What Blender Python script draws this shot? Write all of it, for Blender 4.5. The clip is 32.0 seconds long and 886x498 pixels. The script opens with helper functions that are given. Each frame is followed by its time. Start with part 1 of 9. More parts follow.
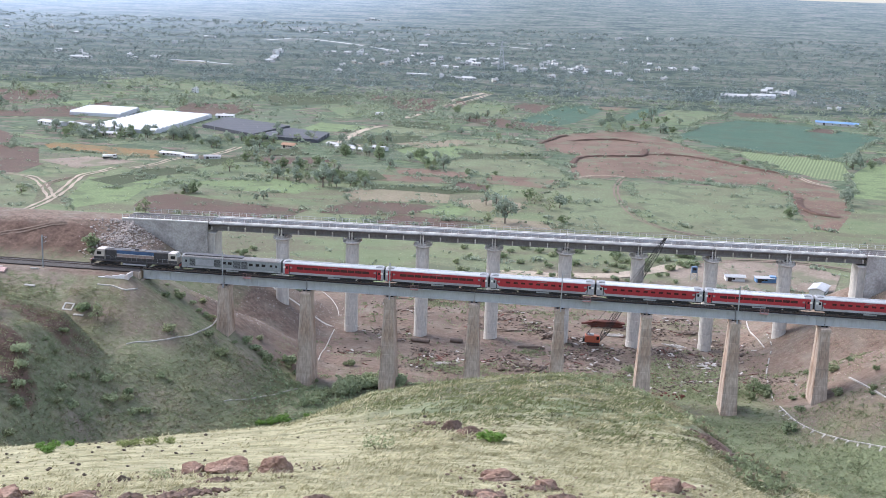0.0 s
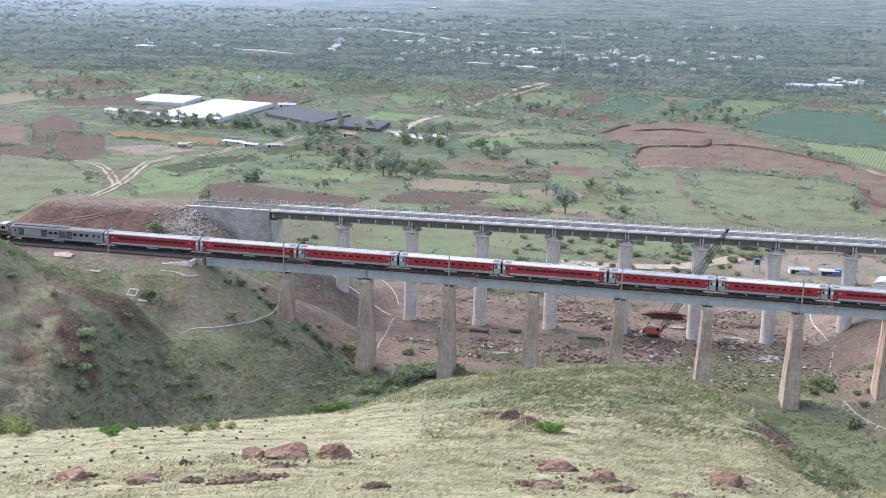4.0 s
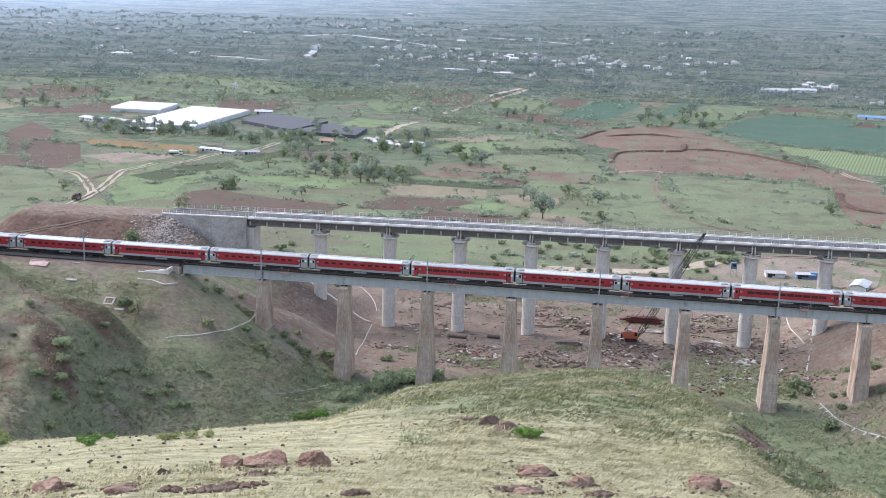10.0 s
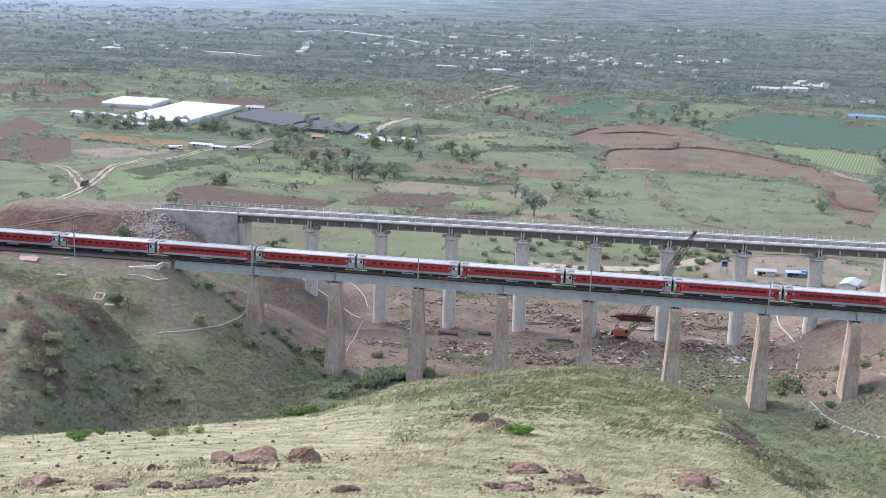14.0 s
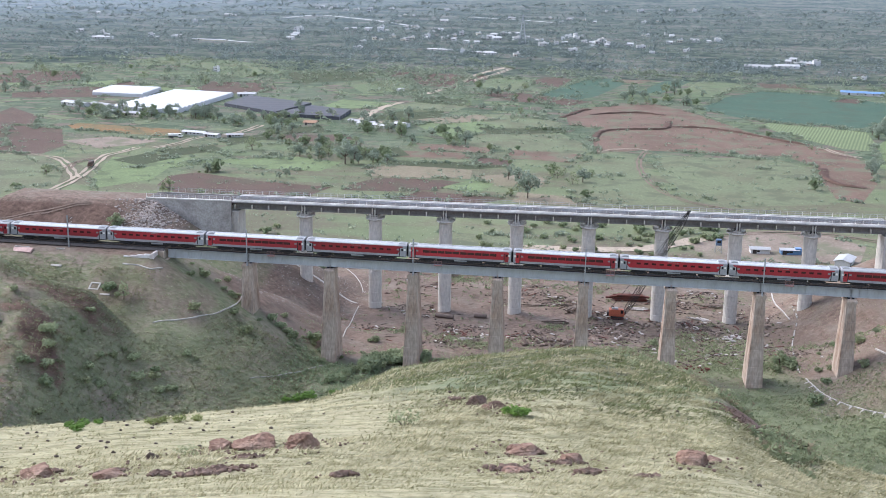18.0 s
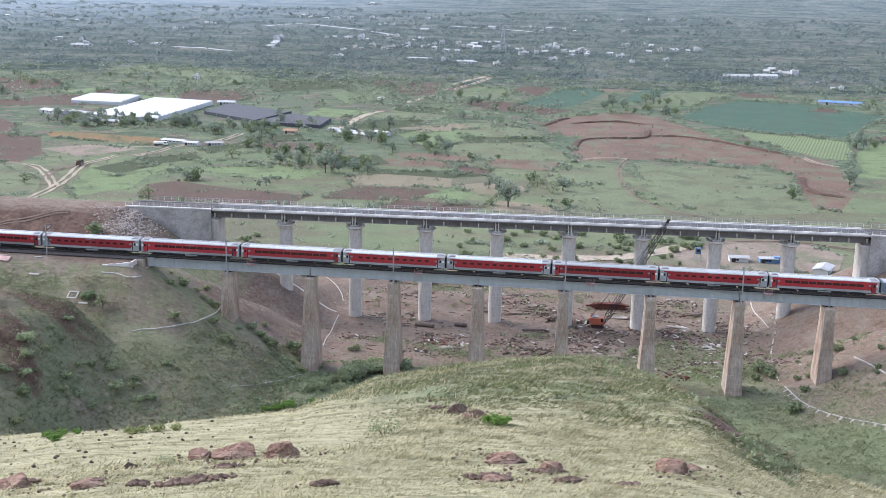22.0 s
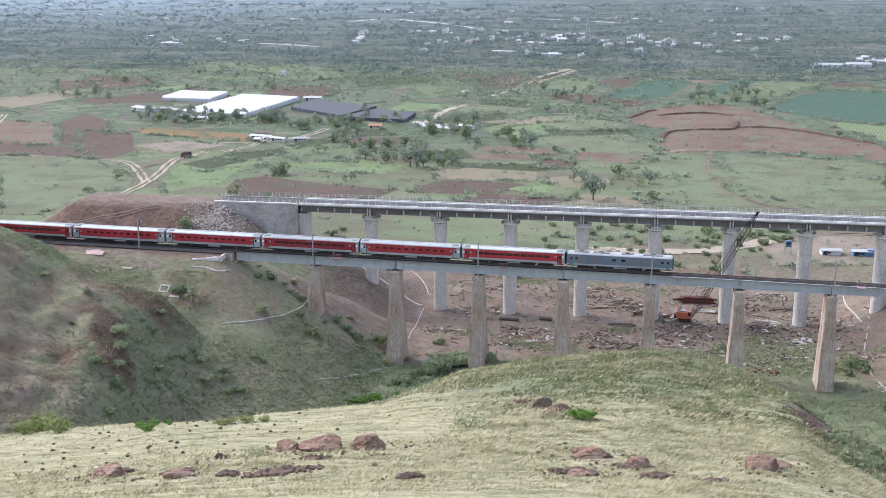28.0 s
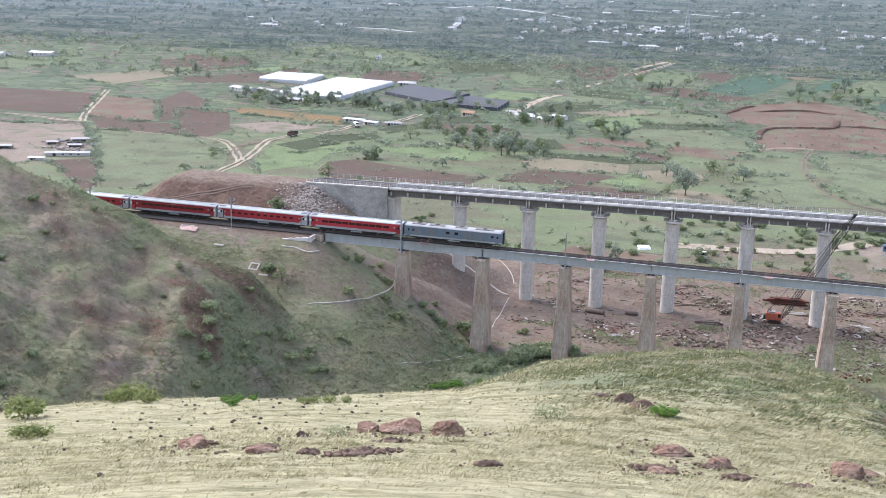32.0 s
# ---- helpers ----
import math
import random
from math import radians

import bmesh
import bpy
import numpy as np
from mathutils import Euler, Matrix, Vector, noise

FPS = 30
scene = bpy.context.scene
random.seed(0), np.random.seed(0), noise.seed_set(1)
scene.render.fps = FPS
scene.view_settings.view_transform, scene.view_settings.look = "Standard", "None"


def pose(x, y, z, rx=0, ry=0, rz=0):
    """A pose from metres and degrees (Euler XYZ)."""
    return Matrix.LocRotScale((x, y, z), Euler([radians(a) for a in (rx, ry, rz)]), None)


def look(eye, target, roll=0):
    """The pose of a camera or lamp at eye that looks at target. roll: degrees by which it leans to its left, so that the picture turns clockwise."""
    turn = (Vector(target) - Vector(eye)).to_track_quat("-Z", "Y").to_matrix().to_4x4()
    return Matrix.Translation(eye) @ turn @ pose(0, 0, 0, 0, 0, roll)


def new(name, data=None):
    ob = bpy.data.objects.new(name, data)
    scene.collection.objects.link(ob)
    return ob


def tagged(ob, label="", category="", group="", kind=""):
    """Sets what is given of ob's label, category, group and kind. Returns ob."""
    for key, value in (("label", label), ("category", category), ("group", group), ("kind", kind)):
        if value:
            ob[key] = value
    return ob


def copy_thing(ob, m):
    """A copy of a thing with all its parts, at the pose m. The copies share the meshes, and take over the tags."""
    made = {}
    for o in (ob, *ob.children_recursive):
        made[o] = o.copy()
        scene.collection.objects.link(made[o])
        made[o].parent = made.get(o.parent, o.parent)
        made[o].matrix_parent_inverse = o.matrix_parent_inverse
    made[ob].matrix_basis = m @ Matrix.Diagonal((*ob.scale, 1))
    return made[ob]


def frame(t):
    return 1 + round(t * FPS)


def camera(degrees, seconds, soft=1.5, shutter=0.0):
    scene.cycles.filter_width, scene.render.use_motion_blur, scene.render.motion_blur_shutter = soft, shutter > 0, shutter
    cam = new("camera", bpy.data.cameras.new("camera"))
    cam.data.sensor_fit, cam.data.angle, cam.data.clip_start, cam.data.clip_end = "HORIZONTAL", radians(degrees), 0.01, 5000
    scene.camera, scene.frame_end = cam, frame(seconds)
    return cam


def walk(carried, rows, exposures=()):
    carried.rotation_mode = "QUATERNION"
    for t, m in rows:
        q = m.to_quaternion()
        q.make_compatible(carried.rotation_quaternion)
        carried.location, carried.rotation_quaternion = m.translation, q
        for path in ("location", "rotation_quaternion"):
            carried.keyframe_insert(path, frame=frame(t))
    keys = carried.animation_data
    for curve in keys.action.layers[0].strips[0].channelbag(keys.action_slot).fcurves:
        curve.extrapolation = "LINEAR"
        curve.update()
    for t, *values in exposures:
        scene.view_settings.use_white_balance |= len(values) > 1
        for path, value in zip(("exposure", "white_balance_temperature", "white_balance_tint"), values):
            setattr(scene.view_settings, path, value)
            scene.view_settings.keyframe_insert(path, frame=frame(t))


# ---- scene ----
# The world: x along the old railway bridge, y away from the hill, z up; rail level about 0.
EYE = (18.91, -257.45, 66.54)
cam = camera(41.7, 32.0, soft=0.6)
walk(cam, [
    (0, pose(*EYE, 77.58, -1.93, 6.32)),
    (0.5, pose(*EYE, 77.59, -1.49, 6.70)),
    (1, pose(*EYE, 76.92, -1.29, 8.44)),
    (1.5, pose(*EYE, 76.62, -1.54, 9.99)),
    (2, pose(*EYE, 76.59, -1.71, 10.93)),
    (2.5, pose(*EYE, 76.73, -1.42, 11.55)),
    (3, pose(*EYE, 76.91, -1.60, 10.15)),
    (3.5, pose(*EYE, 77.02, -1.86, 9.36)),
    (5.5, pose(*EYE, 76.66, -1.44, 9.32)),
    (6, pose(*EYE, 76.81, -1.46, 9.41)),
    (6.5, pose(*EYE, 77.02, -1.12, 9.53)),
    (7, pose(*EYE, 77.02, -1.27, 9.12)),
    (7.5, pose(*EYE, 77.17, -1.32, 9.23)),
    (8, pose(*EYE, 77.40, -1.29, 9.44)),
    (8.5, pose(*EYE, 77.46, -1.52, 8.16)),
    (9, pose(*EYE, 77.39, -1.62, 8.04)),
    (9.5, pose(*EYE, 77.33, -1.51, 8.09)),
    (10, pose(*EYE, 77.30, -1.61, 8.14)),
    (10.5, pose(*EYE, 77.36, -1.62, 8.33)),
    (11, pose(*EYE, 77.28, -1.70, 7.88)),
    (11.5, pose(*EYE, 77.17, -1.99, 7.80)),
    (12, pose(*EYE, 77.09, -1.88, 7.72)),
    (12.5, pose(*EYE, 76.87, -2.18, 7.78)),
    (13, pose(*EYE, 76.87, -1.98, 7.72)),
    (13.5, pose(*EYE, 76.99, -2.25, 7.92)),
    (14, pose(*EYE, 77.15, -1.94, 7.77)),
    (14.5, pose(*EYE, 76.75, -2.13, 7.73)),
    (16.5, pose(*EYE, 76.47, -1.76, 7.54)),
    (17, pose(*EYE, 76.36, -1.31, 7.45)),
    (17.5, pose(*EYE, 76.36, -1.28, 7.41)),
    (18, pose(*EYE, 76.36, -1.02, 7.28)),
    (18.5, pose(*EYE, 76.38, -0.93, 7.31)),
    (19, pose(*EYE, 76.45, -1.04, 7.47)),
    (19.5, pose(*EYE, 76.43, -0.94, 7.57)),
    (20, pose(*EYE, 76.44, -0.81, 7.25)),
    (20.5, pose(*EYE, 76.40, -0.87, 6.91)),
    (21, pose(*EYE, 76.39, -1.01, 6.90)),
    (21.5, pose(*EYE, 76.54, -0.90, 6.62)),
    (22, pose(*EYE, 76.80, -1.25, 6.34)),
    (22.5, pose(*EYE, 77.19, -1.29, 6.22)),
    (23, pose(*EYE, 77.32, -1.20, 6.02)),
    (23.5, pose(*EYE, 77.33, -1.22, 6.10)),
    (24, pose(*EYE, 77.31, -1.18, 6.16)),
    (24.5, pose(*EYE, 77.25, -1.14, 6.29)),
    (26.5, pose(*EYE, 76.39, -0.71, 7.34)),
    (27, pose(*EYE, 76.38, -0.68, 7.86)),
    (27.5, pose(*EYE, 76.41, -0.54, 9.58)),
    (28, pose(*EYE, 76.44, -0.14, 10.36)),
    (28.5, pose(*EYE, 76.30, -0.33, 10.76)),
    (29, pose(*EYE, 76.43, -0.31, 11.70)),
    (29.5, pose(*EYE, 76.67, -0.68, 13.28)),
    (30, pose(*EYE, 76.31, -0.41, 13.31)),
    (30.5, pose(*EYE, 76.31, -0.49, 13.45)),
    (31, pose(*EYE, 76.31, -0.49, 13.69)),
    (31.5, pose(*EYE, 76.25, -1.13, 14.39)),
    (32, pose(*EYE, 75.79, -1.43, 15.11)),
], exposures=[(0, 1.51, 6000, 15), (9, 1.45, 5980, 15), (24, 1.40, 5940, 15), (28, 1.43, 5980, 15), (32, 1.54, 6060, 16)])

# ---- daylight: overcast, brightest low on the side of the left hill ----
SUN_EL, SUN_AZ = radians(42), math.atan2(-0.94, 0.34)
world = bpy.data.worlds.new("sky")
scene.world = world
world.use_nodes = True
wn = world.node_tree.nodes
sky = wn.new("ShaderNodeTexSky")
sky.sky_type, sky.sun_disc = "NISHITA", False
sky.sun_elevation, sky.sun_rotation = SUN_EL, SUN_AZ % (2 * math.pi)
sky.air_density, sky.dust_density, sky.ozone_density = 1.0, 1.5, 2.0
wn["Background"].inputs["Strength"].default_value = 0.15
veil = wn.new("ShaderNodeHueSaturation")      # haze whitens the sky
veil.inputs["Saturation"].default_value = 0.60
world.node_tree.links.new(sky.outputs[0], veil.inputs["Color"])
world.node_tree.links.new(veil.outputs[0], wn["Background"].inputs["Color"])
sun = new("sun", bpy.data.lights.new("sun", "SUN"))
sun.data.energy, sun.data.angle, sun.data.color = 1.45, radians(42), (1.0, 0.945, 0.86)
sun.matrix_world = look((0, 0, 0), (-math.sin(SUN_AZ) * math.cos(SUN_EL), -math.cos(SUN_AZ) * math.cos(SUN_EL), -math.sin(SUN_EL)))


# ---- materials ----
def mat(name, base, rough=0.8, metal=0.0, var=0.25, scale=1.0, bump=0.0, bump_scale=None, tint=None, tint_amount=0.5, tint_scale=None, stretch=(1, 1, 1), per_object=0.0, spec=0.3):
    """A surface with fine grain and large stains: base is varied by var, tint comes in patches."""
    m = bpy.data.materials.new(name)
    m.use_nodes = True
    nt = m.node_tree
    n, l = nt.nodes, nt.links
    b = n["Principled BSDF"]
    b.inputs["Roughness"].default_value, b.inputs["Metallic"].default_value = rough, metal
    b.inputs["Specular IOR Level"].default_value = spec
    co = n.new("ShaderNodeTexCoord")
    mp = n.new("ShaderNodeMapping")
    mp.inputs["Scale"].default_value = stretch
    l.new(co.outputs["Object"], mp.inputs[0])
    fine = n.new("ShaderNodeTexNoise")
    fine.inputs["Scale"].default_value, fine.inputs["Detail"].default_value = scale * 6, 6
    big = n.new("ShaderNodeTexNoise")
    big.inputs["Scale"].default_value, big.inputs["Detail"].default_value = tint_scale or scale, 4
    l.new(mp.outputs[0], fine.inputs[0]), l.new(mp.outputs[0], big.inputs[0])
    col = n.new("ShaderNodeMix")
    col.data_type = "RGBA"
    col.inputs[6].default_value = (*base, 1)
    col.inputs[7].default_value = (*(tint or [c * 0.55 for c in base]), 1)
    ramp = n.new("ShaderNodeMapRange")
    ramp.inputs[1].default_value, ramp.inputs[2].default_value = 0.42, 0.68
    ramp.inputs[4].default_value = tint_amount
    l.new(big.outputs["Fac"], ramp.inputs[0]), l.new(ramp.outputs[0], col.inputs[0])
    val = n.new("ShaderNodeMapRange")
    val.inputs[1].default_value, val.inputs[2].default_value = 0.3, 0.7
    val.inputs[3].default_value, val.inputs[4].default_value = 1 - var, 1 + var
    l.new(fine.outputs["Fac"], val.inputs[0])
    hsv = n.new("ShaderNodeHueSaturation")
    l.new(col.outputs[2], hsv.inputs["Color"])
    if per_object:
        oi = n.new("ShaderNodeObjectInfo")
        vr = n.new("ShaderNodeMapRange")
        vr.inputs[3].default_value, vr.inputs[4].default_value = 1 - per_object, 1 + per_object
        l.new(oi.outputs["Random"], vr.inputs[0])
        mu = n.new("ShaderNodeMath")
        mu.operation = "MULTIPLY"
        l.new(vr.outputs[0], mu.inputs[0]), l.new(val.outputs[0], mu.inputs[1])
        l.new(mu.outputs[0], hsv.inputs["Value"])
    else:
        l.new(val.outputs[0], hsv.inputs["Value"])
    l.new(hsv.outputs[0], b.inputs["Base Color"])
    if bump:
        bp = n.new("ShaderNodeBump")
        bp.inputs["Strength"].default_value, bp.inputs["Distance"].default_value = 0.8, bump
        if bump_scale:
            bt = n.new("ShaderNodeTexNoise")
            bt.inputs["Scale"].default_value, bt.inputs["Detail"].default_value = bump_scale, 5
            l.new(mp.outputs[0], bt.inputs[0]), l.new(bt.outputs["Fac"], bp.inputs["Height"])
        else:
            l.new(fine.outputs["Fac"], bp.inputs["Height"])
        l.new(bp.outputs[0], b.inputs["Normal"])
    return m


CONCRETE_OLD = mat("old_concrete", (0.39, 0.315, 0.25), 0.9, var=0.25, scale=0.5, tint=(0.23, 0.145, 0.095), tint_amount=0.9, stretch=(1, 1, 0.25), bump=0.03, per_object=0.07)
CONCRETE_NEW = mat("new_concrete", (0.54, 0.50, 0.44), 0.85, var=0.16, scale=0.4, tint=(0.31, 0.285, 0.25), tint_amount=0.6, stretch=(1, 1, 0.35), bump=0.02)
CONCRETE_PALE = mat("pale_concrete", (0.62, 0.59, 0.535), 0.8, var=0.18, scale=0.8, tint=(0.42, 0.385, 0.34))
CONCRETE_WALL = mat("wall_concrete", (0.38, 0.355, 0.32), 0.85, var=0.2, scale=0.3, tint=(0.21, 0.19, 0.17), tint_amount=0.8)
GIRDER_PAINT = mat("girder_paint", (0.43, 0.44, 0.44), 0.5, var=0.06, scale=0.6, tint=(0.34, 0.34, 0.33), tint_amount=0.5, stretch=(1, 1, 0.3))
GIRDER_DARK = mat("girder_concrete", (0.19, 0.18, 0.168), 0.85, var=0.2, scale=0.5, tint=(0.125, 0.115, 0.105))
STEEL = mat("galvanised_steel", (0.42, 0.43, 0.44), 0.5, 0.6, var=0.1)
FADED_RED = mat("faded_red_paint", (0.36, 0.20, 0.18), 0.7, var=0.2, scale=1.5, tint=(0.26, 0.13, 0.11))
RAIL_STEEL = mat("rail_steel", (0.16, 0.12, 0.10), 0.5, 0.7, var=0.2)
SLEEPER = mat("dark_sleeper", (0.055, 0.045, 0.04), 0.9, var=0.3, scale=2)
BALLAST = mat("ballast_stone", (0.10, 0.088, 0.08), 0.95, var=0.5, scale=3, bump=0.06)
WHITEWASH = mat("whitewash", (0.66, 0.64, 0.61), 0.85, var=0.12, scale=0.6, tint=(0.42, 0.30, 0.26), tint_amount=0.5)
RED = mat("red_coach_paint", (0.33, 0.020, 0.028), 0.45, var=0.12, scale=0.3, tint=(0.21, 0.015, 0.022), tint_amount=0.6, per_object=0.25, spec=0.45)
GREY_PAINT = mat("grey_coach_paint", (0.32, 0.315, 0.315), 0.45, var=0.08, scale=0.4, per_object=0.08)
ROOF = mat("silver_coach_roof", (0.40, 0.405, 0.40), 0.6, 0.0, var=0.12, scale=0.4, tint=(0.31, 0.31, 0.305), tint_amount=0.6, per_object=0.28)
DARK = mat("underframe_black", (0.028, 0.026, 0.026), 0.8, var=0.3)
COACH_GLASS = mat("tinted_coach_glass", (0.055, 0.022, 0.022), 0.25, var=0.2, scale=2.0, spec=0.5)
GLASS = mat("tinted_glass", (0.02, 0.018, 0.02), 0.12, var=0.05, spec=0.6)
BLUEGREY = mat("blue_grey_paint", (0.135, 0.165, 0.195), 0.5, var=0.08, scale=0.4, tint=(0.105, 0.125, 0.145))
GREYPALE = mat("pale_grey_paint", (0.225, 0.235, 0.23), 0.55, var=0.16, scale=0.5, tint=(0.19, 0.19, 0.18))
CAB_WHITE = mat("cream_cab_paint", (0.72, 0.70, 0.63), 0.45, var=0.06)
LOCO_DARK = mat("loco_dark_body", (0.05, 0.045, 0.045), 0.55, var=0.25, scale=0.8)
LOCO_BLUE = mat("loco_blue_band", (0.05, 0.095, 0.18), 0.45, var=0.1)
LOCO_CREAM = mat("loco_cream_band", (0.27, 0.21, 0.18), 0.5, var=0.2, scale=0.8, tint=(0.16, 0.09, 0.07))
LOCO_CAB = mat("loco_cab_paint", (0.43, 0.385, 0.33), 0.5, var=0.12, scale=0.8, tint=(0.30, 0.22, 0.17))


# ---- mesh helpers ----
class Shape:
    """Collects boxes, prisms, tubes and free faces, and makes one mesh of them."""

    def __init__(self):
        self.v, self.f, self.m, self.slot = [], [], [], 0

    def add(self, verts, faces):
        k = len(self.v)
        self.v += [tuple(p) for p in verts]
        self.f += [tuple(i + k for i in q) for q in faces]
        self.m += [self.slot] * len(faces)
        return self

    def box(self, x0, x1, y0, y1, z0, z1, bevel=0.0, top=None):
        """A box; top: (inset x, inset y) of the upper face. bevel: chamfer of the upright and upper edges."""
        ix, iy = top or (0, 0)
        if bevel:
            c = bevel
            ring = lambda a0, a1, b0, b1, z, d: [(a0 + d, b0, z), (a1 - d, b0, z), (a1, b0 + d, z), (a1, b1 - d, z), (a1 - d, b1, z), (a0 + d, b1, z), (a0, b1 - d, z), (a0, b0 + d, z)]
            vs = ring(x0, x1, y0, y1, z0, c) + ring(x0 + ix, x1 - ix, y0 + iy, y1 - iy, z1 - c, c) + ring(x0 + ix + c, x1 - ix - c, y0 + iy + c, y1 - iy - c, z1, c * 0.5)
            fs = [tuple(reversed(range(8)))] + [(r * 8 + i, r * 8 + (i + 1) % 8, r * 8 + 8 + (i + 1) % 8, r * 8 + 8 + i) for r in (0, 1) for i in range(8)] + [tuple(range(16, 24))]
            return self.add(vs, fs)
        vs = [(x0, y0, z0), (x1, y0, z0), (x1, y1, z0), (x0, y1, z0), (x0 + ix, y0 + iy, z1), (x1 - ix, y0 + iy, z1), (x1 - ix, y1 - iy, z1), (x0 + ix, y1 - iy, z1)]
        return self.add(vs, [(3, 2, 1, 0), (4, 5, 6, 7), (0, 1, 5, 4), (1, 2, 6, 5), (2, 3, 7, 6), (3, 0, 4, 7)])

    def extrude(self, profile, x0, x1, axis="x", caps=True):
        """A closed profile drawn out along an axis: (a, b) become (y, z) for x, (x, z) for y, (x, y) for z."""
        put = {"x": lambda t, a, b: (t, a, b), "y": lambda t, a, b: (a, t, b), "z": lambda t, a, b: (a, b, t)}[axis]
        n = len(profile)
        vs = [put(x0, a, b) for a, b in profile] + [put(x1, a, b) for a, b in profile]
        fs = [(i, (i + 1) % n, n + (i + 1) % n, n + i) for i in range(n)]
        if caps:
            fs += [tuple(reversed(range(n))), tuple(range(n, 2 * n))]
        return self.add(vs, fs)

    def tube(self, a, b, r0, r1=None, n=8, caps=True):
        a, b = Vector(a), Vector(b)
        r1 = r0 if r1 is None else r1
        d = (b - a).normalized()
        p = d.orthogonal().normalized()
        q = d.cross(p)
        vs = [c + (p * math.cos(k * 2 * math.pi / n) + q * math.sin(k * 2 * math.pi / n)) * r for c, r in ((a, r0), (b, r1)) for k in range(n)]
        fs = [(i, (i + 1) % n, n + (i + 1) % n, n + i) for i in range(n)]
        if caps:
            fs += [tuple(reversed(range(n))), tuple(range(n, 2 * n))]
        return self.add(vs, fs)

    def bar(self, a, b, w=0.05):
        return self.tube(a, b, w * 0.7, n=4)

    def lump(self, c, r, seed=0, squash=(1, 1, 1), rough=0.25, level=2):
        """An uneven stone or clod."""
        bm = bmesh.new()
        bmesh.ops.create_icosphere(bm, subdivisions=level, radius=1)
        off = Vector((seed * 7.13, seed * 3.7, seed * 1.9))
        for v in bm.verts:
            k = 1 + rough * noise.noise(v.co * 1.3 + off) * 2 + rough * 0.6 * noise.noise(v.co * 3.1 + off)
            v.co = Vector((v.co.x * squash[0], v.co.y * squash[1], v.co.z * squash[2])) * k * r + Vector(c)
        bm.verts.index_update()
        self.add([v.co[:] for v in bm.verts], [[v.index for v in f.verts] for f in bm.faces])
        bm.free()
        return self

    def mesh(self, name, *mats, smooth=False):
        me = bpy.data.meshes.new(name)
        me.from_pydata(self.v, [], self.f)
        for m in mats:
            me.materials.append(m)
        if len(mats) > 1:
            me.polygons.foreach_set("material_index", self.m)
        if smooth:
            me.polygons.foreach_set("use_smooth", [True] * len(me.polygons))
        me.update()
        return me


def part(name, shape, material, parent, label="", smooth=False):
    """One mesh under a thing or a part; shape may be a Shape or a ready mesh."""
    me = shape.mesh(name, material, smooth=smooth) if isinstance(shape, Shape) else shape
    ob = new(name, me)
    ob.parent = parent
    return tagged(ob, label)


def thing(name, label, category, group="", m=None, kind=""):
    ob = new(name)
    ob.empty_display_size = 0.5
    if m is not None:
        ob.matrix_basis = m
    return tagged(ob, label, category, group, kind)


def solid(name, shape, material, label, category, group="", m=None, kind="", smooth=False):
    me = shape.mesh(name, material, smooth=smooth) if isinstance(shape, Shape) else shape
    ob = new(name, me)
    if m is not None:
        ob.matrix_basis = m
    return tagged(ob, label, category, group, kind)


# ---- the lie of the land ----
GRADE = -0.009          # the old line climbs towards negative x
SPAN = 19.533
NEW_ANGLE = radians(1.1746)
NEW_SPAN = 19.784


def rail_z(x):
    return 0.5 + GRADE * x


def sstep(a, b, x):
    t = np.clip((x - a) / (b - a), 0, 1)
    return t * t * (3 - 2 * t)


def smax(a, b, k):
    h = np.clip(0.5 + 0.5 * (a - b) / k, 0, 1)
    return b + (a - b) * h + k * h * (1 - h)


def wave(x, y, length, seed):
    """Cheap smooth unevenness from a few crossing sine waves, about -1 to 1."""
    rng = random.Random(seed)
    out = 0
    for _ in range(5):
        a, p, q = rng.uniform(0, 6.283), rng.uniform(0, 6.283), rng.uniform(0.7, 1.5)
        out = out + np.sin((x * math.cos(a) + y * math.sin(a)) * 6.283 / length * q + p)
    return out / 3.2


def rough(x, y, length, seed, octaves=3):
    return sum(wave(x, y, length / 2 ** i, seed + i) / 2 ** i for i in range(octaves))


def box_dist(x, y, x0, x1, y0, y1):
    dx, dy = np.maximum(np.maximum(x0 - x, x - x1), 0), np.maximum(np.maximum(y0 - y, y - y1), 0)
    return np.hypot(dx, dy)


def terrace(x, y):
    """Narrow ragged steps worn along the near hillside, -1 to 1."""
    r = np.hypot(x - EYE[0], y - EYE[1])
    s = (r + 0.06 * (x - EYE[0]) + 0.55 * wave(x, y, 17, 48) + 0.30 * wave(x, y, 5, 49) + 0.14 * wave(x, y, 1.9, 50)) / 1.75
    f = s - np.floor(s)
    saw = np.where(f < 0.72, f / 0.72, (1 - f) / 0.28) * 2 - 1
    return saw * np.clip(0.55 + 0.55 * wave(x * 0.5, y, 9, 51) + 0.35 * wave(x, y, 3.1, 52), 0.05, 1.2)


def brow(a):
    """How far off the near hill's brow lies, by the bearing from the eye in degrees."""
    return 42 + 36 * sstep(-15, -9.5, a) * (1 - 0.95 * sstep(2.0, 10.0, a)) + 2.5 * np.sin(a * 0.35)


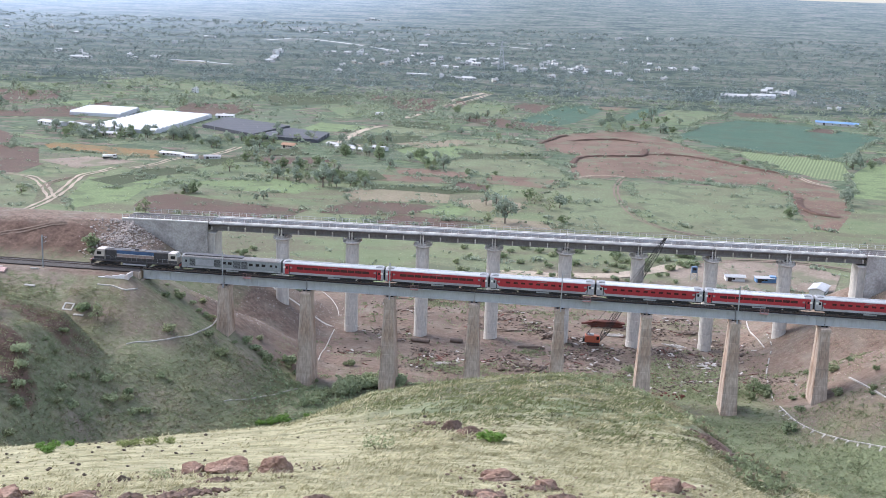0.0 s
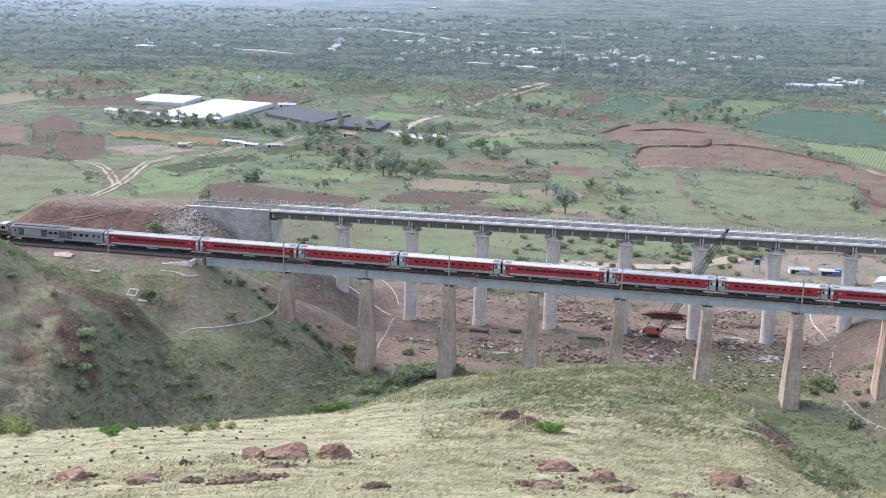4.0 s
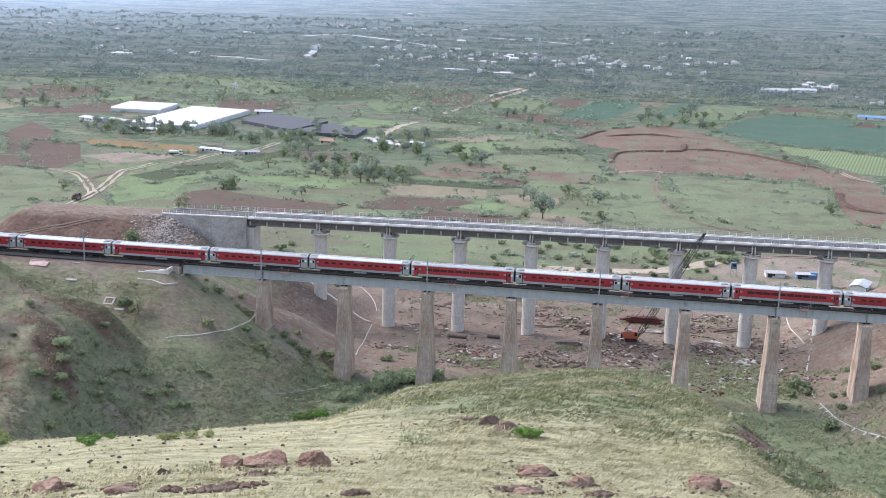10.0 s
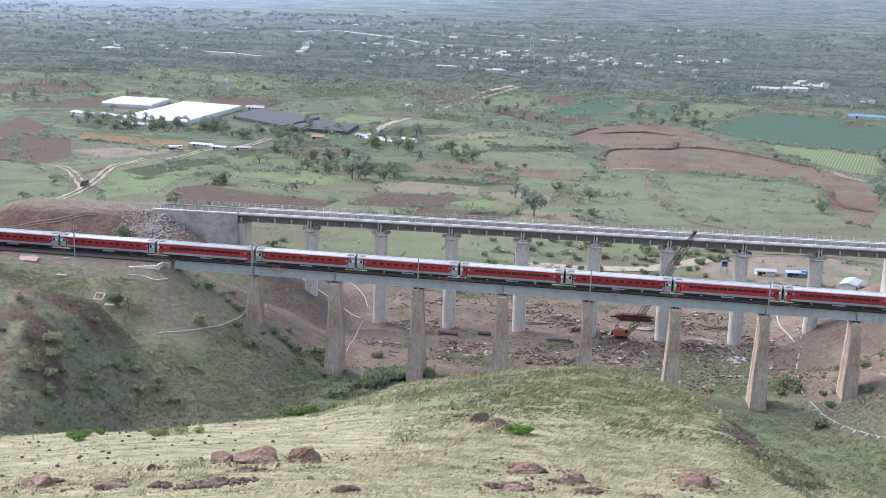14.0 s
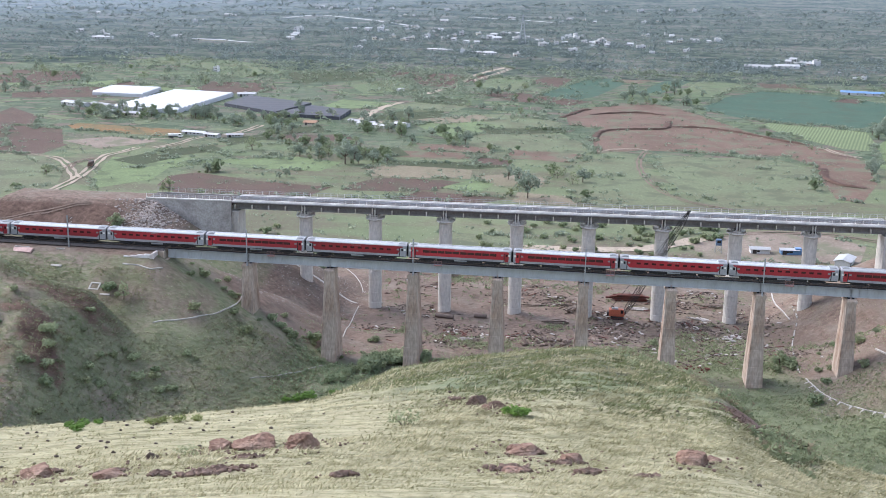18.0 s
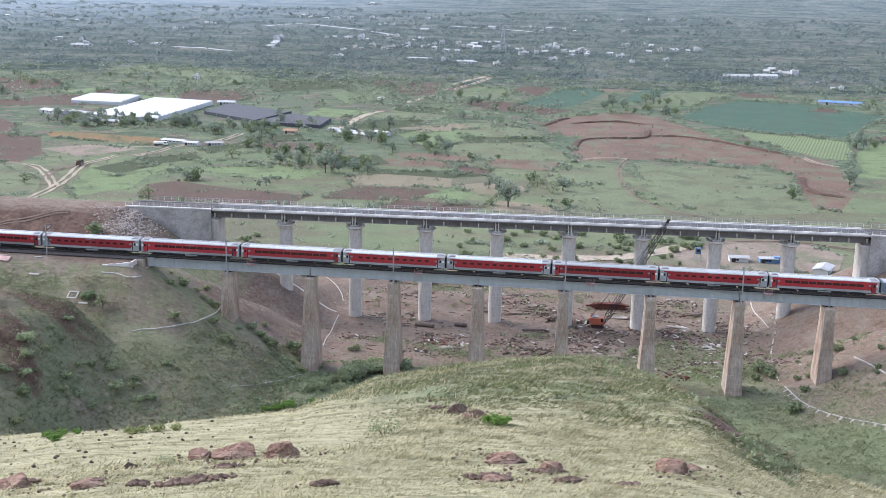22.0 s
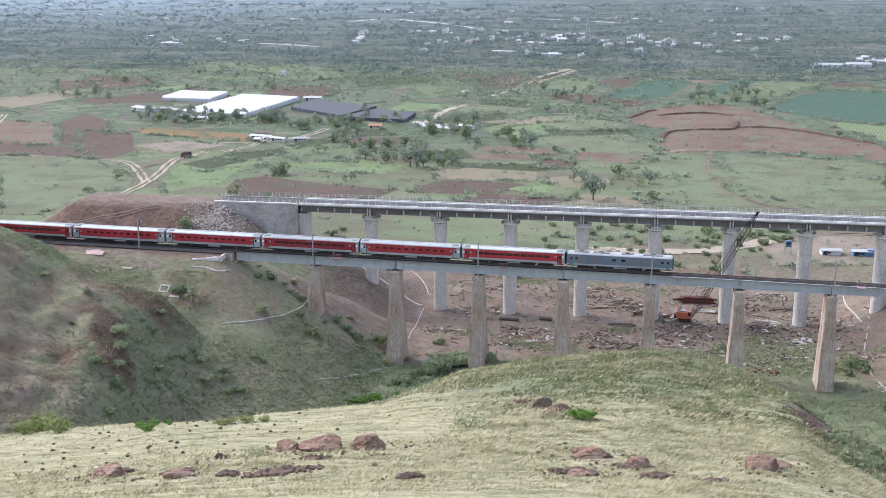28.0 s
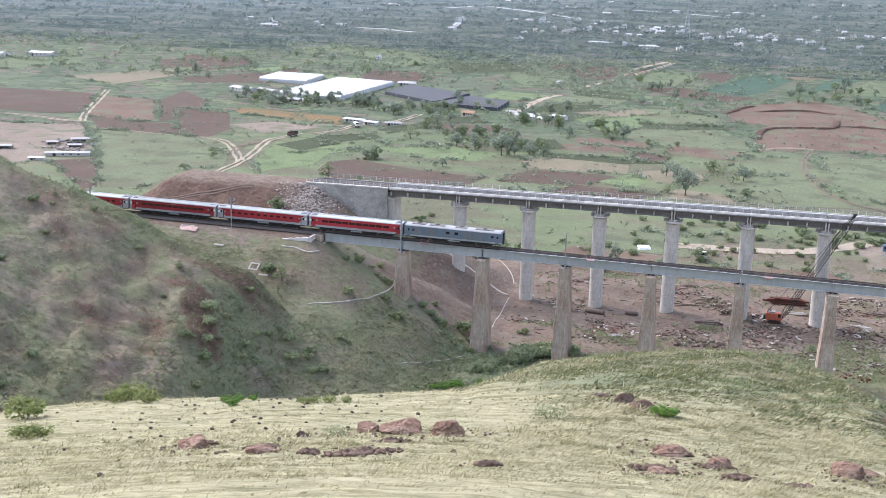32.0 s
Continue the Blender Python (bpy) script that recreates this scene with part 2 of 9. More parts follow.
def height(x, y):
    """The ground's height; x and y are arrays."""
    x, y = np.asarray(x, float), np.asarray(y, float)
    # valley floor, falling gently to the plain
    z = -24.6 - 3.2 * sstep(10, 50, y) - 2.6 * sstep(70, 130, y) + 0.5 * rough(x, y, 40, 3) * (1 - sstep(80, 130, y))
    z = z - 3.0 * np.exp(-((y + 72 - 0.12 * x) / 16) ** 2)
    # far land rises slowly to the skyline
    z = z + 118 * sstep(1450, 5200, y) ** 1.5
    # red dirt mound past the right abutment of the new line and the old line's right bank
    lump = np.exp(-((x - 104) / 22) ** 2 - ((y + 6) / 26) ** 2)
    z = z + (15.0 + 0.7 * rough(x, y, 12, 21)) * lump
    z = z + 7.5 * np.exp(-((x - 92) / 16) ** 2 - ((y - 44) / 18) ** 2)
    z = smax(z, rail_z(x) - 1.2 - 0.55 * box_dist(x, y, 112, 900, -5, 5), 1.5)
    z = smax(z, 0.8 - 0.6 * box_dist(x, y, 118, 900, 53, 64), 1.5)
    # old line's left bank, with the cone below its abutment
    bank = rail_z(x) - 0.9 - 0.58 * box_dist(x, y, -1200, -81, -4.5, 4.5) + 0.4 * rough(x, y, 18, 5) * sstep(4, 12, np.abs(y))
    z = smax(z, bank, 2.5)
    # new line's left bank, that ends in the fields
    ny = 56.62 + (x - 0.65) * math.tan(NEW_ANGLE)
    z = smax(z, 1.4 - 0.62 * box_dist(x, y - ny, -144, -100, -5.5, 6.0) + 0.3 * rough(x, y, 10, 15) * (np.abs(y - ny) > 6), 1.0)
    z = smax(z, -7.5 - 0.60 * box_dist(x, y - ny, -144, -80, -5.5, 6.0), 1.5)
    # the hill beside the cutting
    crest = -4 + 0.37 * (-86 - x) + 0.7 * rough(x, y, 45, 31)
    crest = crest - 0.6 * np.maximum(x + 86, 0)
    crest = np.where(x < -175, -4 + 0.37 * 89 + 0.12 * (-175 - x), crest)
    yc = -27 + 2.5 * wave(x, 0 * y, 60, 33)
    front = 0.34 + 0.04 * wave(x, y, 90, 34)
    gully = 1.3 * wave(x + 0.35 * y, 0.3 * y, 30, 35) + 0.6 * rough(x, y, 11, 36) + 0.24 * rough(x + 0.4 * y, 1.3 * y, 4.2, 37)
    tread = (0.36 * y + 0.34 * x * 0.15 + 0.8 * wave(x, y, 24, 38) + 0.35 * wave(x, y, 7, 39)) / 0.95
    gully = gully + 0.13 * np.sin(6.283 * tread) * (0.6 + 0.5 * wave(x, y, 13, 40)) + 0.10 * wave(x, y, 2.3, 44)
    hill = crest - np.where(y < yc, front * (np.hypot(yc - y, 6) - 6), 0.9 * (y - yc)) + gully * sstep(0, 14, np.abs(y - yc))
    z = smax(z, np.where(y < yc + 40, hill, -60), 2.0)
    # the hill on which the camera stands
    dx, dy = x - EYE[0], y - EYE[1]
    r = np.hypot(dx, dy)
    a = np.degrees(np.arctan2(dx, dy))
    rc = brow(a)
    deep = np.interp(a, (-40, -27, -16.8, -13.3, -11.3, -9.5, -5.6, -2.2, 0.5, 2.4, 5.3, 7.3, 9.4, 12.2, 16, 24), (21.1, 21.35, 21.3, 21.1, 20.35, 19.6, 18.95, 18.5, 18.22, 18.4, 19.15, 20.1, 21.25, 22.3, 22.85, 23.2))
    deep = 21.35 + (deep - 21.35) * sstep(20, 0.80 * rc, r)
    tc = np.tan(np.radians(deep))
    q = np.clip(1 - r / 43, 0, 1)
    depth = 1.7 * np.exp(-r / 6) + r * (tc + 0.17 * q ** 1.3)
    over = np.maximum(r - rc, 0)
    depth = depth + 0.34 * over * over / (over + 9)
    fore = EYE[2] - depth + (0.018 * rough(x, y, 6, 41) + 0.016 * wave(x, y, 1.1, 47) + 0.012 * wave(x, y, 0.6, 46)) * sstep(5, 14, r) + 0.050 * terrace(x, y) * sstep(14, 20, r)
    back = EYE[2] - 1.7 + 0.10 * np.minimum(-dy, 120) - 0.001 * dx * dx
    w = sstep(50, 85, np.abs(a))
    fore = fore * (1 - w) + back * w
    z = np.where((y < 0) & (r < 420), smax(z, fore, 1.2), z)
    # the cutting and the formation of the old line
    cut = rail_z(x) - 0.62 + 1.0 * np.maximum(np.abs(y) - 4.2, 0)
    z = np.where((x < -80) | (x > 117), np.minimum(z, cut), z)
    return z


def ground(x, y):
    return float(height(np.array([x]), np.array([y]))[0])


# ---- ground: one sheet to the skyline ----
def spaced(stops):
    """Grid lines: (from, to, step) pieces, joined."""
    out = []
    for a, b, d in stops:
        n = max(1, round((b - a) / d))
        out += [a + (b - a) * i / n for i in range(n)]
    return np.array(out + [stops[-1][1]])


def ground_material():
    m = bpy.data.materials.new("ground")
    m.use_nodes = True
    nt = m.node_tree
    n, l = nt.nodes, nt.links
    b = n["Principled BSDF"]
    b.inputs["Roughness"].default_value = 0.95
    b.inputs["Specular IOR Level"].default_value = 0.12
    geo = n.new("ShaderNodeNewGeometry")

    def tex(scale, detail=5, rough=0.55, stretch=None, turn=0.0):
        t = n.new("ShaderNodeTexNoise")
        t.inputs["Scale"].default_value, t.inputs["Detail"].default_value, t.inputs["Roughness"].default_value = scale, detail, rough
        src = geo.outputs["Position"]
        if stretch:
            mp = n.new("ShaderNodeMapping")
            mp.inputs["Scale"].default_value = stretch
            mp.inputs["Rotation"].default_value = (0, 0, turn)
            l.new(src, mp.inputs[0])
            src = mp.outputs[0]
        l.new(src, t.inputs[0])
        return t.outputs["Fac"]

    def ramp(v, lo, hi, a=0.0, c=1.0):
        r = n.new("ShaderNodeMapRange")
        r.inputs[1].default_value, r.inputs[2].default_value, r.inputs[3].default_value, r.inputs[4].default_value = lo, hi, a, c
        l.new(v, r.inputs[0])
        return r.outputs[0]

    def mix(f, a, c):
        x = n.new("ShaderNodeMix")
        x.data_type = "RGBA"
        for v, k in ((f, 0), (a, 6), (c, 7)):
            if isinstance(v, tuple):
                x.inputs[k].default_value = (*v, 1)
            elif isinstance(v, (int, float)):
                x.inputs[k].default_value = v
            else:
                l.new(v, x.inputs[k])
        return x.outputs[2]

    def math_(op, a, c):
        x = n.new("ShaderNodeMath")
        x.operation = op
        for v, k in ((a, 0), (c, 1)):
            if isinstance(v, (int, float)):
                x.inputs[k].default_value = v
            else:
                l.new(v, x.inputs[k])
        return x.outputs[0]

    def weight(name):
        x = n.new("ShaderNodeAttribute")
        x.attribute_name = name
        return x.outputs["Fac"]

    def blended(name, noise_v, soft=0.25):
        """A land-use weight with an edge broken by noise."""
        return ramp(math_("ADD", weight(name), math_("MULTIPLY", math_("SUBTRACT", noise_v, 0.5), 1.1)), 0.5 - soft, 0.5 + soft)

    mid, fine, broad, tiny = tex(0.11), tex(0.8, 6, 0.65), tex(0.018, 4), tex(5.0, 4, 0.7)
    # scrub hillsides: dull green, grey-brown earth
    tuft = tex(0.75, 6, 0.75, (0.6, 1.5, 1.0))
    scrub = mix(ramp(mid, 0.38, 0.62), (0.178, 0.190, 0.106), (0.222, 0.178, 0.138))
    scrub = mix(ramp(tuft, 0.49, 0.57, 0, 0.85), scrub, (0.120, 0.138, 0.070))
    scrub = mix(ramp(tex(1.3, 5, 0.7, (0.6, 1.5, 1.0)), 0.54, 0.64, 0, 0.9), scrub, (0.255, 0.215, 0.165))
    scrub = mix(ramp(tex(0.055, 4), 0.50, 0.60, 0, 0.55), scrub, (0.160, 0.185, 0.094))
    # dry laid grass
    combed = tex(1.3, 6, 0.7, (0.16, 2.6, 1.0), 0.12)
    dry = mix(ramp(combed, 0.3, 0.7), (0.225, 0.212, 0.110), (0.40, 0.365, 0.235))
    # Dark lines below the steps: shade of the gaps is painted in.
    lines = ramp(math_("ADD", weight("step"), math_("MULTIPLY", math_("SUBTRACT", combed, 0.5), 1.4)), -0.60, -0.10, 1.0, 0.0)
    dry = mix(ramp(mid, 0.52, 0.72, 0, 0.6), dry, (0.22, 0.21, 0.10))
    dry = mix(ramp(tiny, 0.40, 0.70, 0, 0.7), dry, (0.43, 0.39, 0.25))
    dry = mix(ramp(tex(2.4, 5, 0.7, (0.45, 1.5, 1.0)), 0.50, 0.62, 0, 0.75), dry, (0.185, 0.172, 0.088))
    lines = math_("MULTIPLY", lines, ramp(tex(0.35, 4, 0.6, (0.35, 1.0, 1.0)), 0.40, 0.60, 0.1, 0.9))
    dry = mix(lines, dry, (0.120, 0.116, 0.055))
    # red-brown dirt
    soil = mix(ramp(fine, 0.3, 0.7), (0.125, 0.085, 0.064), (0.205, 0.150, 0.118))
    soil = mix(ramp(mid, 0.48, 0.68), soil, (0.195, 0.160, 0.128))
    soil = mix(ramp(tex(0.05, 5), 0.52, 0.66, 0, 0.7), soil, (0.115, 0.085, 0.068))
    soil = mix(ramp(tex(1.1, 6, 0.75, (0.7, 1.4, 1.0)), 0.52, 0.60, 0, 0.6), soil, (0.095, 0.086, 0.056))
    soil = mix(ramp(tex(2.2, 5, 0.7), 0.56, 0.66, 0, 0.6), soil, (0.235, 0.185, 0.150))
    # green meadow
    lawn = mix(ramp(mid, 0.35, 0.65), (0.120, 0.150, 0.078), (0.165, 0.185, 0.102))
    lawn = mix(ramp(tex(0.03, 6, 0.6, (0.5, 1.5, 1.0)), 0.47, 0.56, 0, 0.9), lawn, (0.125, 0.105, 0.075))
    lawn = mix(ramp(fine, 0.4, 0.7), lawn, (0.120, 0.138, 0.076))
    # the plain: small fields of many crops
    mp = n.new("ShaderNodeMapping")
    mp.inputs["Scale"].default_value, mp.inputs["Rotation"].default_value = (0.014, 0.021, 0), (0, 0, 0.2)
    l.new(geo.outputs["Position"], mp.inputs[0])
    vor = n.new("ShaderNodeTexVoronoi")
    vor.distance = "CHEBYCHEV"
    l.new(mp.outputs[0], vor.inputs["Vector"])
    sep = n.new("ShaderNodeSeparateColor")
    l.new(vor.outputs["Color"], sep.inputs[0])
    crop = n.new("ShaderNodeValToRGB")
    crop.color_ramp.interpolation = "CONSTANT"
    cols = [(0.081, 0.111, 0.062), (0.109, 0.140, 0.072), (0.155, 0.120, 0.096), (0.086, 0.119, 0.066), (0.059, 0.085, 0.050), (0.143, 0.166, 0.089), (0.126, 0.101, 0.082), (0.097, 0.124, 0.073), (0.058, 0.081, 0.050)]
    el = crop.color_ramp.elements
    while len(el) < len(cols):
        el.new(0.5)
    for i, c in enumerate(cols):
        el[i].position, el[i].color = i / len(cols), (*c, 1)
    l.new(sep.outputs[0], crop.inputs[0])
    edge = n.new("ShaderNodeTexVoronoi")
    edge.feature = "DISTANCE_TO_EDGE"
    l.new(mp.outputs[0], edge.inputs["Vector"])
    fields = mix(ramp(edge.outputs["Distance"], 0.02, 0.06), (0.040, 0.055, 0.026), crop.outputs[0])
    fields = mix(ramp(broad, 0.45, 0.65, 0, 0.7), fields, (0.098, 0.120, 0.078))
    fields = mix(ramp(mid, 0.45, 0.70, 0, 0.6), fields, (0.135, 0.145, 0.096))
    col = mix(blended("plain", broad), scrub, fields)
    col = mix(blended("lawn", mid), col, lawn)
    col = mix(blended("soil", mid), col, soil)
    scar = mix(ramp(fine, 0.3, 0.7), (0.088, 0.056, 0.042), (0.150, 0.100, 0.076))
    col = mix(blended("scar", fine, 0.2), col, scar)
    col = mix(blended("dry", fine, 0.35), col, dry)
    hsv = n.new("ShaderNodeHueSaturation")
    l.new(ramp(fine, 0.25, 0.75, 0.78, 1.22), hsv.inputs["Value"])
    l.new(col, hsv.inputs["Color"])
    l.new(hsv.outputs[0], b.inputs["Base Color"])
    bp = n.new("ShaderNodeBump")
    bp.inputs["Strength"].default_value, bp.inputs["Distance"].default_value = 0.9, 0.25
    l.new(math_("ADD", fine, math_("MULTIPLY", combed, math_("MULTIPLY", weight("dry"), 0.8))), bp.inputs["Height"])
    l.new(bp.outputs[0], b.inputs["Normal"])
    return m


def build_ground():
    gx = spaced([(-2600, -900, 100), (-900, -300, 15), (-300, -170, 4), (-170, -40, 1.0), (-40, -24, 0.8), (-24, 44, 0.28), (44, 62, 0.6), (62, 110, 1.4), (110, 300, 6), (300, 900, 20), (900, 2600, 100)])
    gy = spaced([(-520, -275, 12), (-275, -250, 2), (-250, -195, 0.24), (-195, -172, 0.5), (-172, -112, 1.4), (-112, -20, 0.8), (-20, 75, 1.4), (75, 180, 4), (180, 700, 9), (700, 1600, 25), (1600, 4900, 100)])
    X, Y = np.meshgrid(gx, gy)
    Z = height(X, Y)
    ny, nx = X.shape
    co = np.stack([X, Y, Z], -1).reshape(-1, 3)
    i = (np.arange(ny - 1)[:, None] * nx + np.arange(nx - 1)[None, :]).ravel()
    quads = np.stack([i, i + 1, i + nx + 1, i + nx], 1)
    me = bpy.data.meshes.new("ground")
    me.vertices.add(len(co))
    me.vertices.foreach_set("co", co.ravel())
    me.loops.add(quads.size)
    me.loops.foreach_set("vertex_index", quads.ravel())
    me.polygons.add(len(quads))
    me.polygons.foreach_set("loop_start", np.arange(0, quads.size, 4))
    me.polygons.foreach_set("use_smooth", np.ones(len(quads), bool))
    me.update(calc_edges=True)
    x, y, z = co.T
    a = np.degrees(np.arctan2(x - EYE[0], y - EYE[1]))
    r = np.hypot(x - EYE[0], y - EYE[1])
    flank = sstep(0.80, 0.90, r / brow(a)) * sstep(2.6, 4.4, a) * np.maximum(sstep(13.0, 10.5, a), sstep(1.0, 1.1, r / brow(a)))
    knoll = sstep(33, 43, r) * sstep(130, 100, r) * np.exp(-((a - 0.5) / 12.5) ** 6)
    dry = sstep(100, 62, r) * (1 - 0.9 * flank) * (1 - 0.78 * knoll)
    d_new = box_dist(x, y - (56.62 + x * math.tan(NEW_ANGLE)), -146, -100, -6, 6)
    soil = np.clip(1.0 * sstep(22, 2, d_new) + sstep(-6, 8, y) * sstep(128, 88, y) * sstep(-80, -60, x) * (0.72 + 0.3 * sstep(40, 10, x)) + sstep(64, 76, x) * sstep(-34, -18, y) * sstep(75, 60, y) * (0.58 + 0.3 * sstep(20, 35, y)), 0, 1)
    scar = wave(x + 0.5 * y, 0.5 * y, 34, 91) + 0.6 * wave(x, y, 13, 92)
    soil = np.maximum(soil, np.clip(0.22 + 0.38 * scar + 0.15 * sstep(-95, -125, x), 0, 0.8) * sstep(-66, -90, x) * sstep(-112, -92, y) * sstep(-30, -38, y))
    soil = np.maximum(soil, (0.50 + 0.30 * scar) * sstep(-84, -98, x) * sstep(-72, -58, y) * sstep(-24, -34, y))
    red = np.zeros_like(x)
    for cx, cy, wx, wy, h in ((-101, -41, 6, 3, 0.55), (-112, -56, 7, 4, 0.45), (-90, -32, 14, 3, 0.9), (-85, -30, 9, 2.5, 0.8), (-86, -51, 5, 5, 0.9), (-90, -42, 5, 3, 0.8), (-91, -46, 4, 5, 0.95), (-87, -50, 4, 5, 0.95), (-94, -53, 6, 5, 0.8), (-97, -41, 7, 3, 0.8), (-94, -61, 6, 3, 0.6), (-119, -54, 9, 3, 0.5), (-89, -32, 7, 1.8, 0.7), (-108, -58, 8, 4, 0.6), (-82, -29, 5, 2, 0.55)):
        red = np.maximum(red, 0.95 * h * np.exp(-((x - cx) / wx) ** 2 - ((y - cy) / wy) ** 2))
    red = np.maximum(red, 0.95 * sstep(16, 6, d_new) * sstep(0.5, 2.0, d_new) * sstep(-104, -111, x))
    red = np.maximum(red, (0.30 + 0.20 * scar) * sstep(-84, -98, x) * sstep(-76, -62, y) * sstep(-22, -32, y))
    red = red + 0.16 * (red > 0.1) * (wave(0.6 * x, 1.2 * y, 7, 95) + 0.7 * wave(0.7 * x, y, 2.9, 97))
    soil = np.maximum(soil, 0.52 * sstep(-96, -90, x) * sstep(-60, -66, x) * sstep(-24, -18, y) * (y < -4))
    soil = np.maximum(soil, 0.42 * flank * sstep(110, 90, r))
    red = np.maximum(red, 1.0 * np.exp(-((a - 8.5) / 1.1) ** 2 - ((r - 41) / 5) ** 2))
    soil = soil * (1 - 0.75 * np.exp(-((x - 56) / 15) ** 2 - ((y - 14) / 20) ** 2))
    soil = np.maximum(soil, (0.55 + 0.28 * wave(x, y * 1.5, 45, 96)) * sstep(80, 92, y) * sstep(172, 150, y) * sstep(-45, -25, x) * sstep(118, 100, x))
    soil = np.maximum(soil, 1.0 * (np.abs(y) < 5.5) * ((x < -80) | (x > 117)))
    lawn = sstep(85, 125, y) * sstep(420, 330, y) * sstep(-340, -260, x) * (0.8 + 0.35 * wave(x, y, 90, 93))
    lawn = np.maximum(lawn, 0.8 * np.exp(-((y + 25) / 6.5) ** 2) * sstep(-74, -84, x))
    lawn = np.maximum(lawn, 0.62 * sstep(14, 4, y) * sstep(-110, -80, y) * sstep(-50, -30, x) * sstep(0, -14, x + 0.9 * y - 74))
    lawn = np.maximum(lawn, 0.75 * knoll * (1 - flank))
    plain = sstep(170, 320, y)
    for name, w in (("step", terrace(x, y)), ("scar", red), ("dry", dry), ("soil", soil), ("lawn", lawn), ("plain", plain)):
        at = me.attributes.new(name, "FLOAT", "POINT")
        at.data.foreach_set("value", w.astype(np.float32))
    me.materials.append(ground_material())
    return tagged(new("ground", me), "hills, valley floor and wide farmed plain of earth, grass and scrub", "ground", kind="structure")


build_ground()


# ---- the old bridge ----
def pier_old(i):
    x = (i - 4) * SPAN
    top = rail_z(x) - 2.55
    foot = min(ground(x, 0), ground(x - 3, -4), ground(x + 3, -4), ground(x, 4)) - 1.0
    hgt = top - 1.1 - foot
    t = thing("bridge_pier", "tapered concrete bridge pier, weathered brown, under steel girders", "bridge pier", "piers of the old bridge", pose(x, 0, 0))
    wx, wy = 1.05 + 0.040 * hgt, 2.4 + 0.055 * hgt
    n = max(3, round(hgt / 2.0))
    for k in range(n):
        u0, u1 = k / n, (k + 1) / n
        ax, ay = wx - 0.040 * hgt * u0, wy - 0.055 * hgt * u0
        j = 0.02 if k % 2 else 0.0
        part("shaft_course", Shape().box(-ax + j, ax - j, -ay + j, ay - j, foot + hgt * u0, foot + hgt * u1 - 0.004, 0.05, (0.040 * hgt / n, 0.055 * hgt / n)), CONCRETE_OLD, t)
    part("cap", Shape().box(-1.25, 1.25, -2.75, 2.75, top - 1.1, top - 0.35, 0.08).box(-1.05, 1.05, -2.4, 2.4, top - 0.35, top - 0.25), CONCRETE_OLD, t, "darker overhanging pier head")
    for sx in (-0.5, 0.5):
        for sy in (-1.0, 1.0):
            part("bearing", Shape().box(sx - 0.22, sx + 0.22, sy - 0.3, sy + 0.3, top - 0.25, top - 0.004), DARK, t)


def span_meshes():
    L = SPAN - 0.12
    out = {}
    g = Shape()
    g.box(-L / 2, L / 2, -0.012, 0.012, -2.0, 0)
    g.box(-L / 2, L / 2, -0.24, 0.24, -2.05, -2.0).box(-L / 2, L / 2, -0.22, 0.22, 0, 0.05)
    out["girder"] = g.mesh("girder", GIRDER_PAINT)
    out["stiffener"] = Shape().box(-0.05, 0.05, -0.17, -0.012, -1.998, -0.002).mesh("stiffener", GIRDER_PAINT)
    P = (L - 1.2) / 9
    for s, tag in ((1, "a"), (-1, "b")):
        out["brace_" + tag] = Shape().bar((0, -0.9 * s, 0), (P, 0.9 * s, 0), 0.09).mesh("brace", GIRDER_PAINT)
    out["cross_frame"] = Shape().bar((0, -0.95, -1.85), (0, 0.95, -0.15), 0.09).mesh("cross_frame", GIRDER_PAINT)
    out["sleeper"] = Shape().box(-0.125, 0.125, -1.45, 1.45, 0.055, 0.24, 0.02).mesh("sleeper", SLEEPER)
    out["deck_plate"] = Shape().box(-L / 2, L / 2, -1.42, 1.42, 0.052, 0.075).mesh("deck_plate", DARK)
    w = Shape().box(-L / 2, L / 2, -1.95, -1.5, 0.10, 0.14)
    for k in range(11):
        w.bar((-L / 2 + k * L / 10, -1.5, 0.02), (-L / 2 + k * L / 10, -1.9, 0.09), 0.06)
    out["walkway"] = w.mesh("walkway", STEEL)
    out["refuge_floor"] = Shape().box(-0.9, 0.9, -2.95, -1.95, 0.06, 0.12).mesh("refuge_floor", FADED_RED)
    c = Shape()
    for xx in (-0.85, 0.0, 0.85):
        c.bar((xx, -2.9, 0.1), (xx, -2.9, 1.15), 0.05)
    for zz in (0.6, 1.15):
        c.bar((-0.85, -2.9, zz), (0.85, -2.9, zz), 0.05)
        for xx in (-0.85, 0.85):
            c.bar((xx, -2.9, zz), (xx, -1.95, zz), 0.05)
    out["refuge_railing"] = c.mesh("refuge_railing", FADED_RED)
    out["refuge_strut"] = Shape().bar((0, -2.8, 0.06), (0, -1.25, -1.2), 0.07).mesh("refuge_strut", STEEL)
    return out


def mast(x, y, z, arms=True):
    t = thing("line_mast", "slender galvanised steel mast beside the track", "mast", "masts along the old line", pose(x, y, z))
    s = Shape()
    s.box(-0.13, 0.13, -0.10, -0.08, 0, 7.6).box(-0.13, 0.13, 0.08, 0.10, 0, 7.6).box(-0.012, 0.012, -0.08, 0.08, 0, 7.6)
    part("post", s, STEEL, t)
    if arms:
        a = Shape().bar((0, 0.1, 6.3), (0, 2.6, 6.6), 0.06).bar((0, 0.1, 7.3), (0, 2.6, 6.6), 0.05).bar((0, 0.1, 5.5), (0, 2.4, 5.7), 0.05)
        part("bracket_arm", a, STEEL, t)
        part("insulator", Shape().tube((0, 0.3, 6.32), (0, 0.75, 6.38), 0.09, n=8), SLEEPER, t)


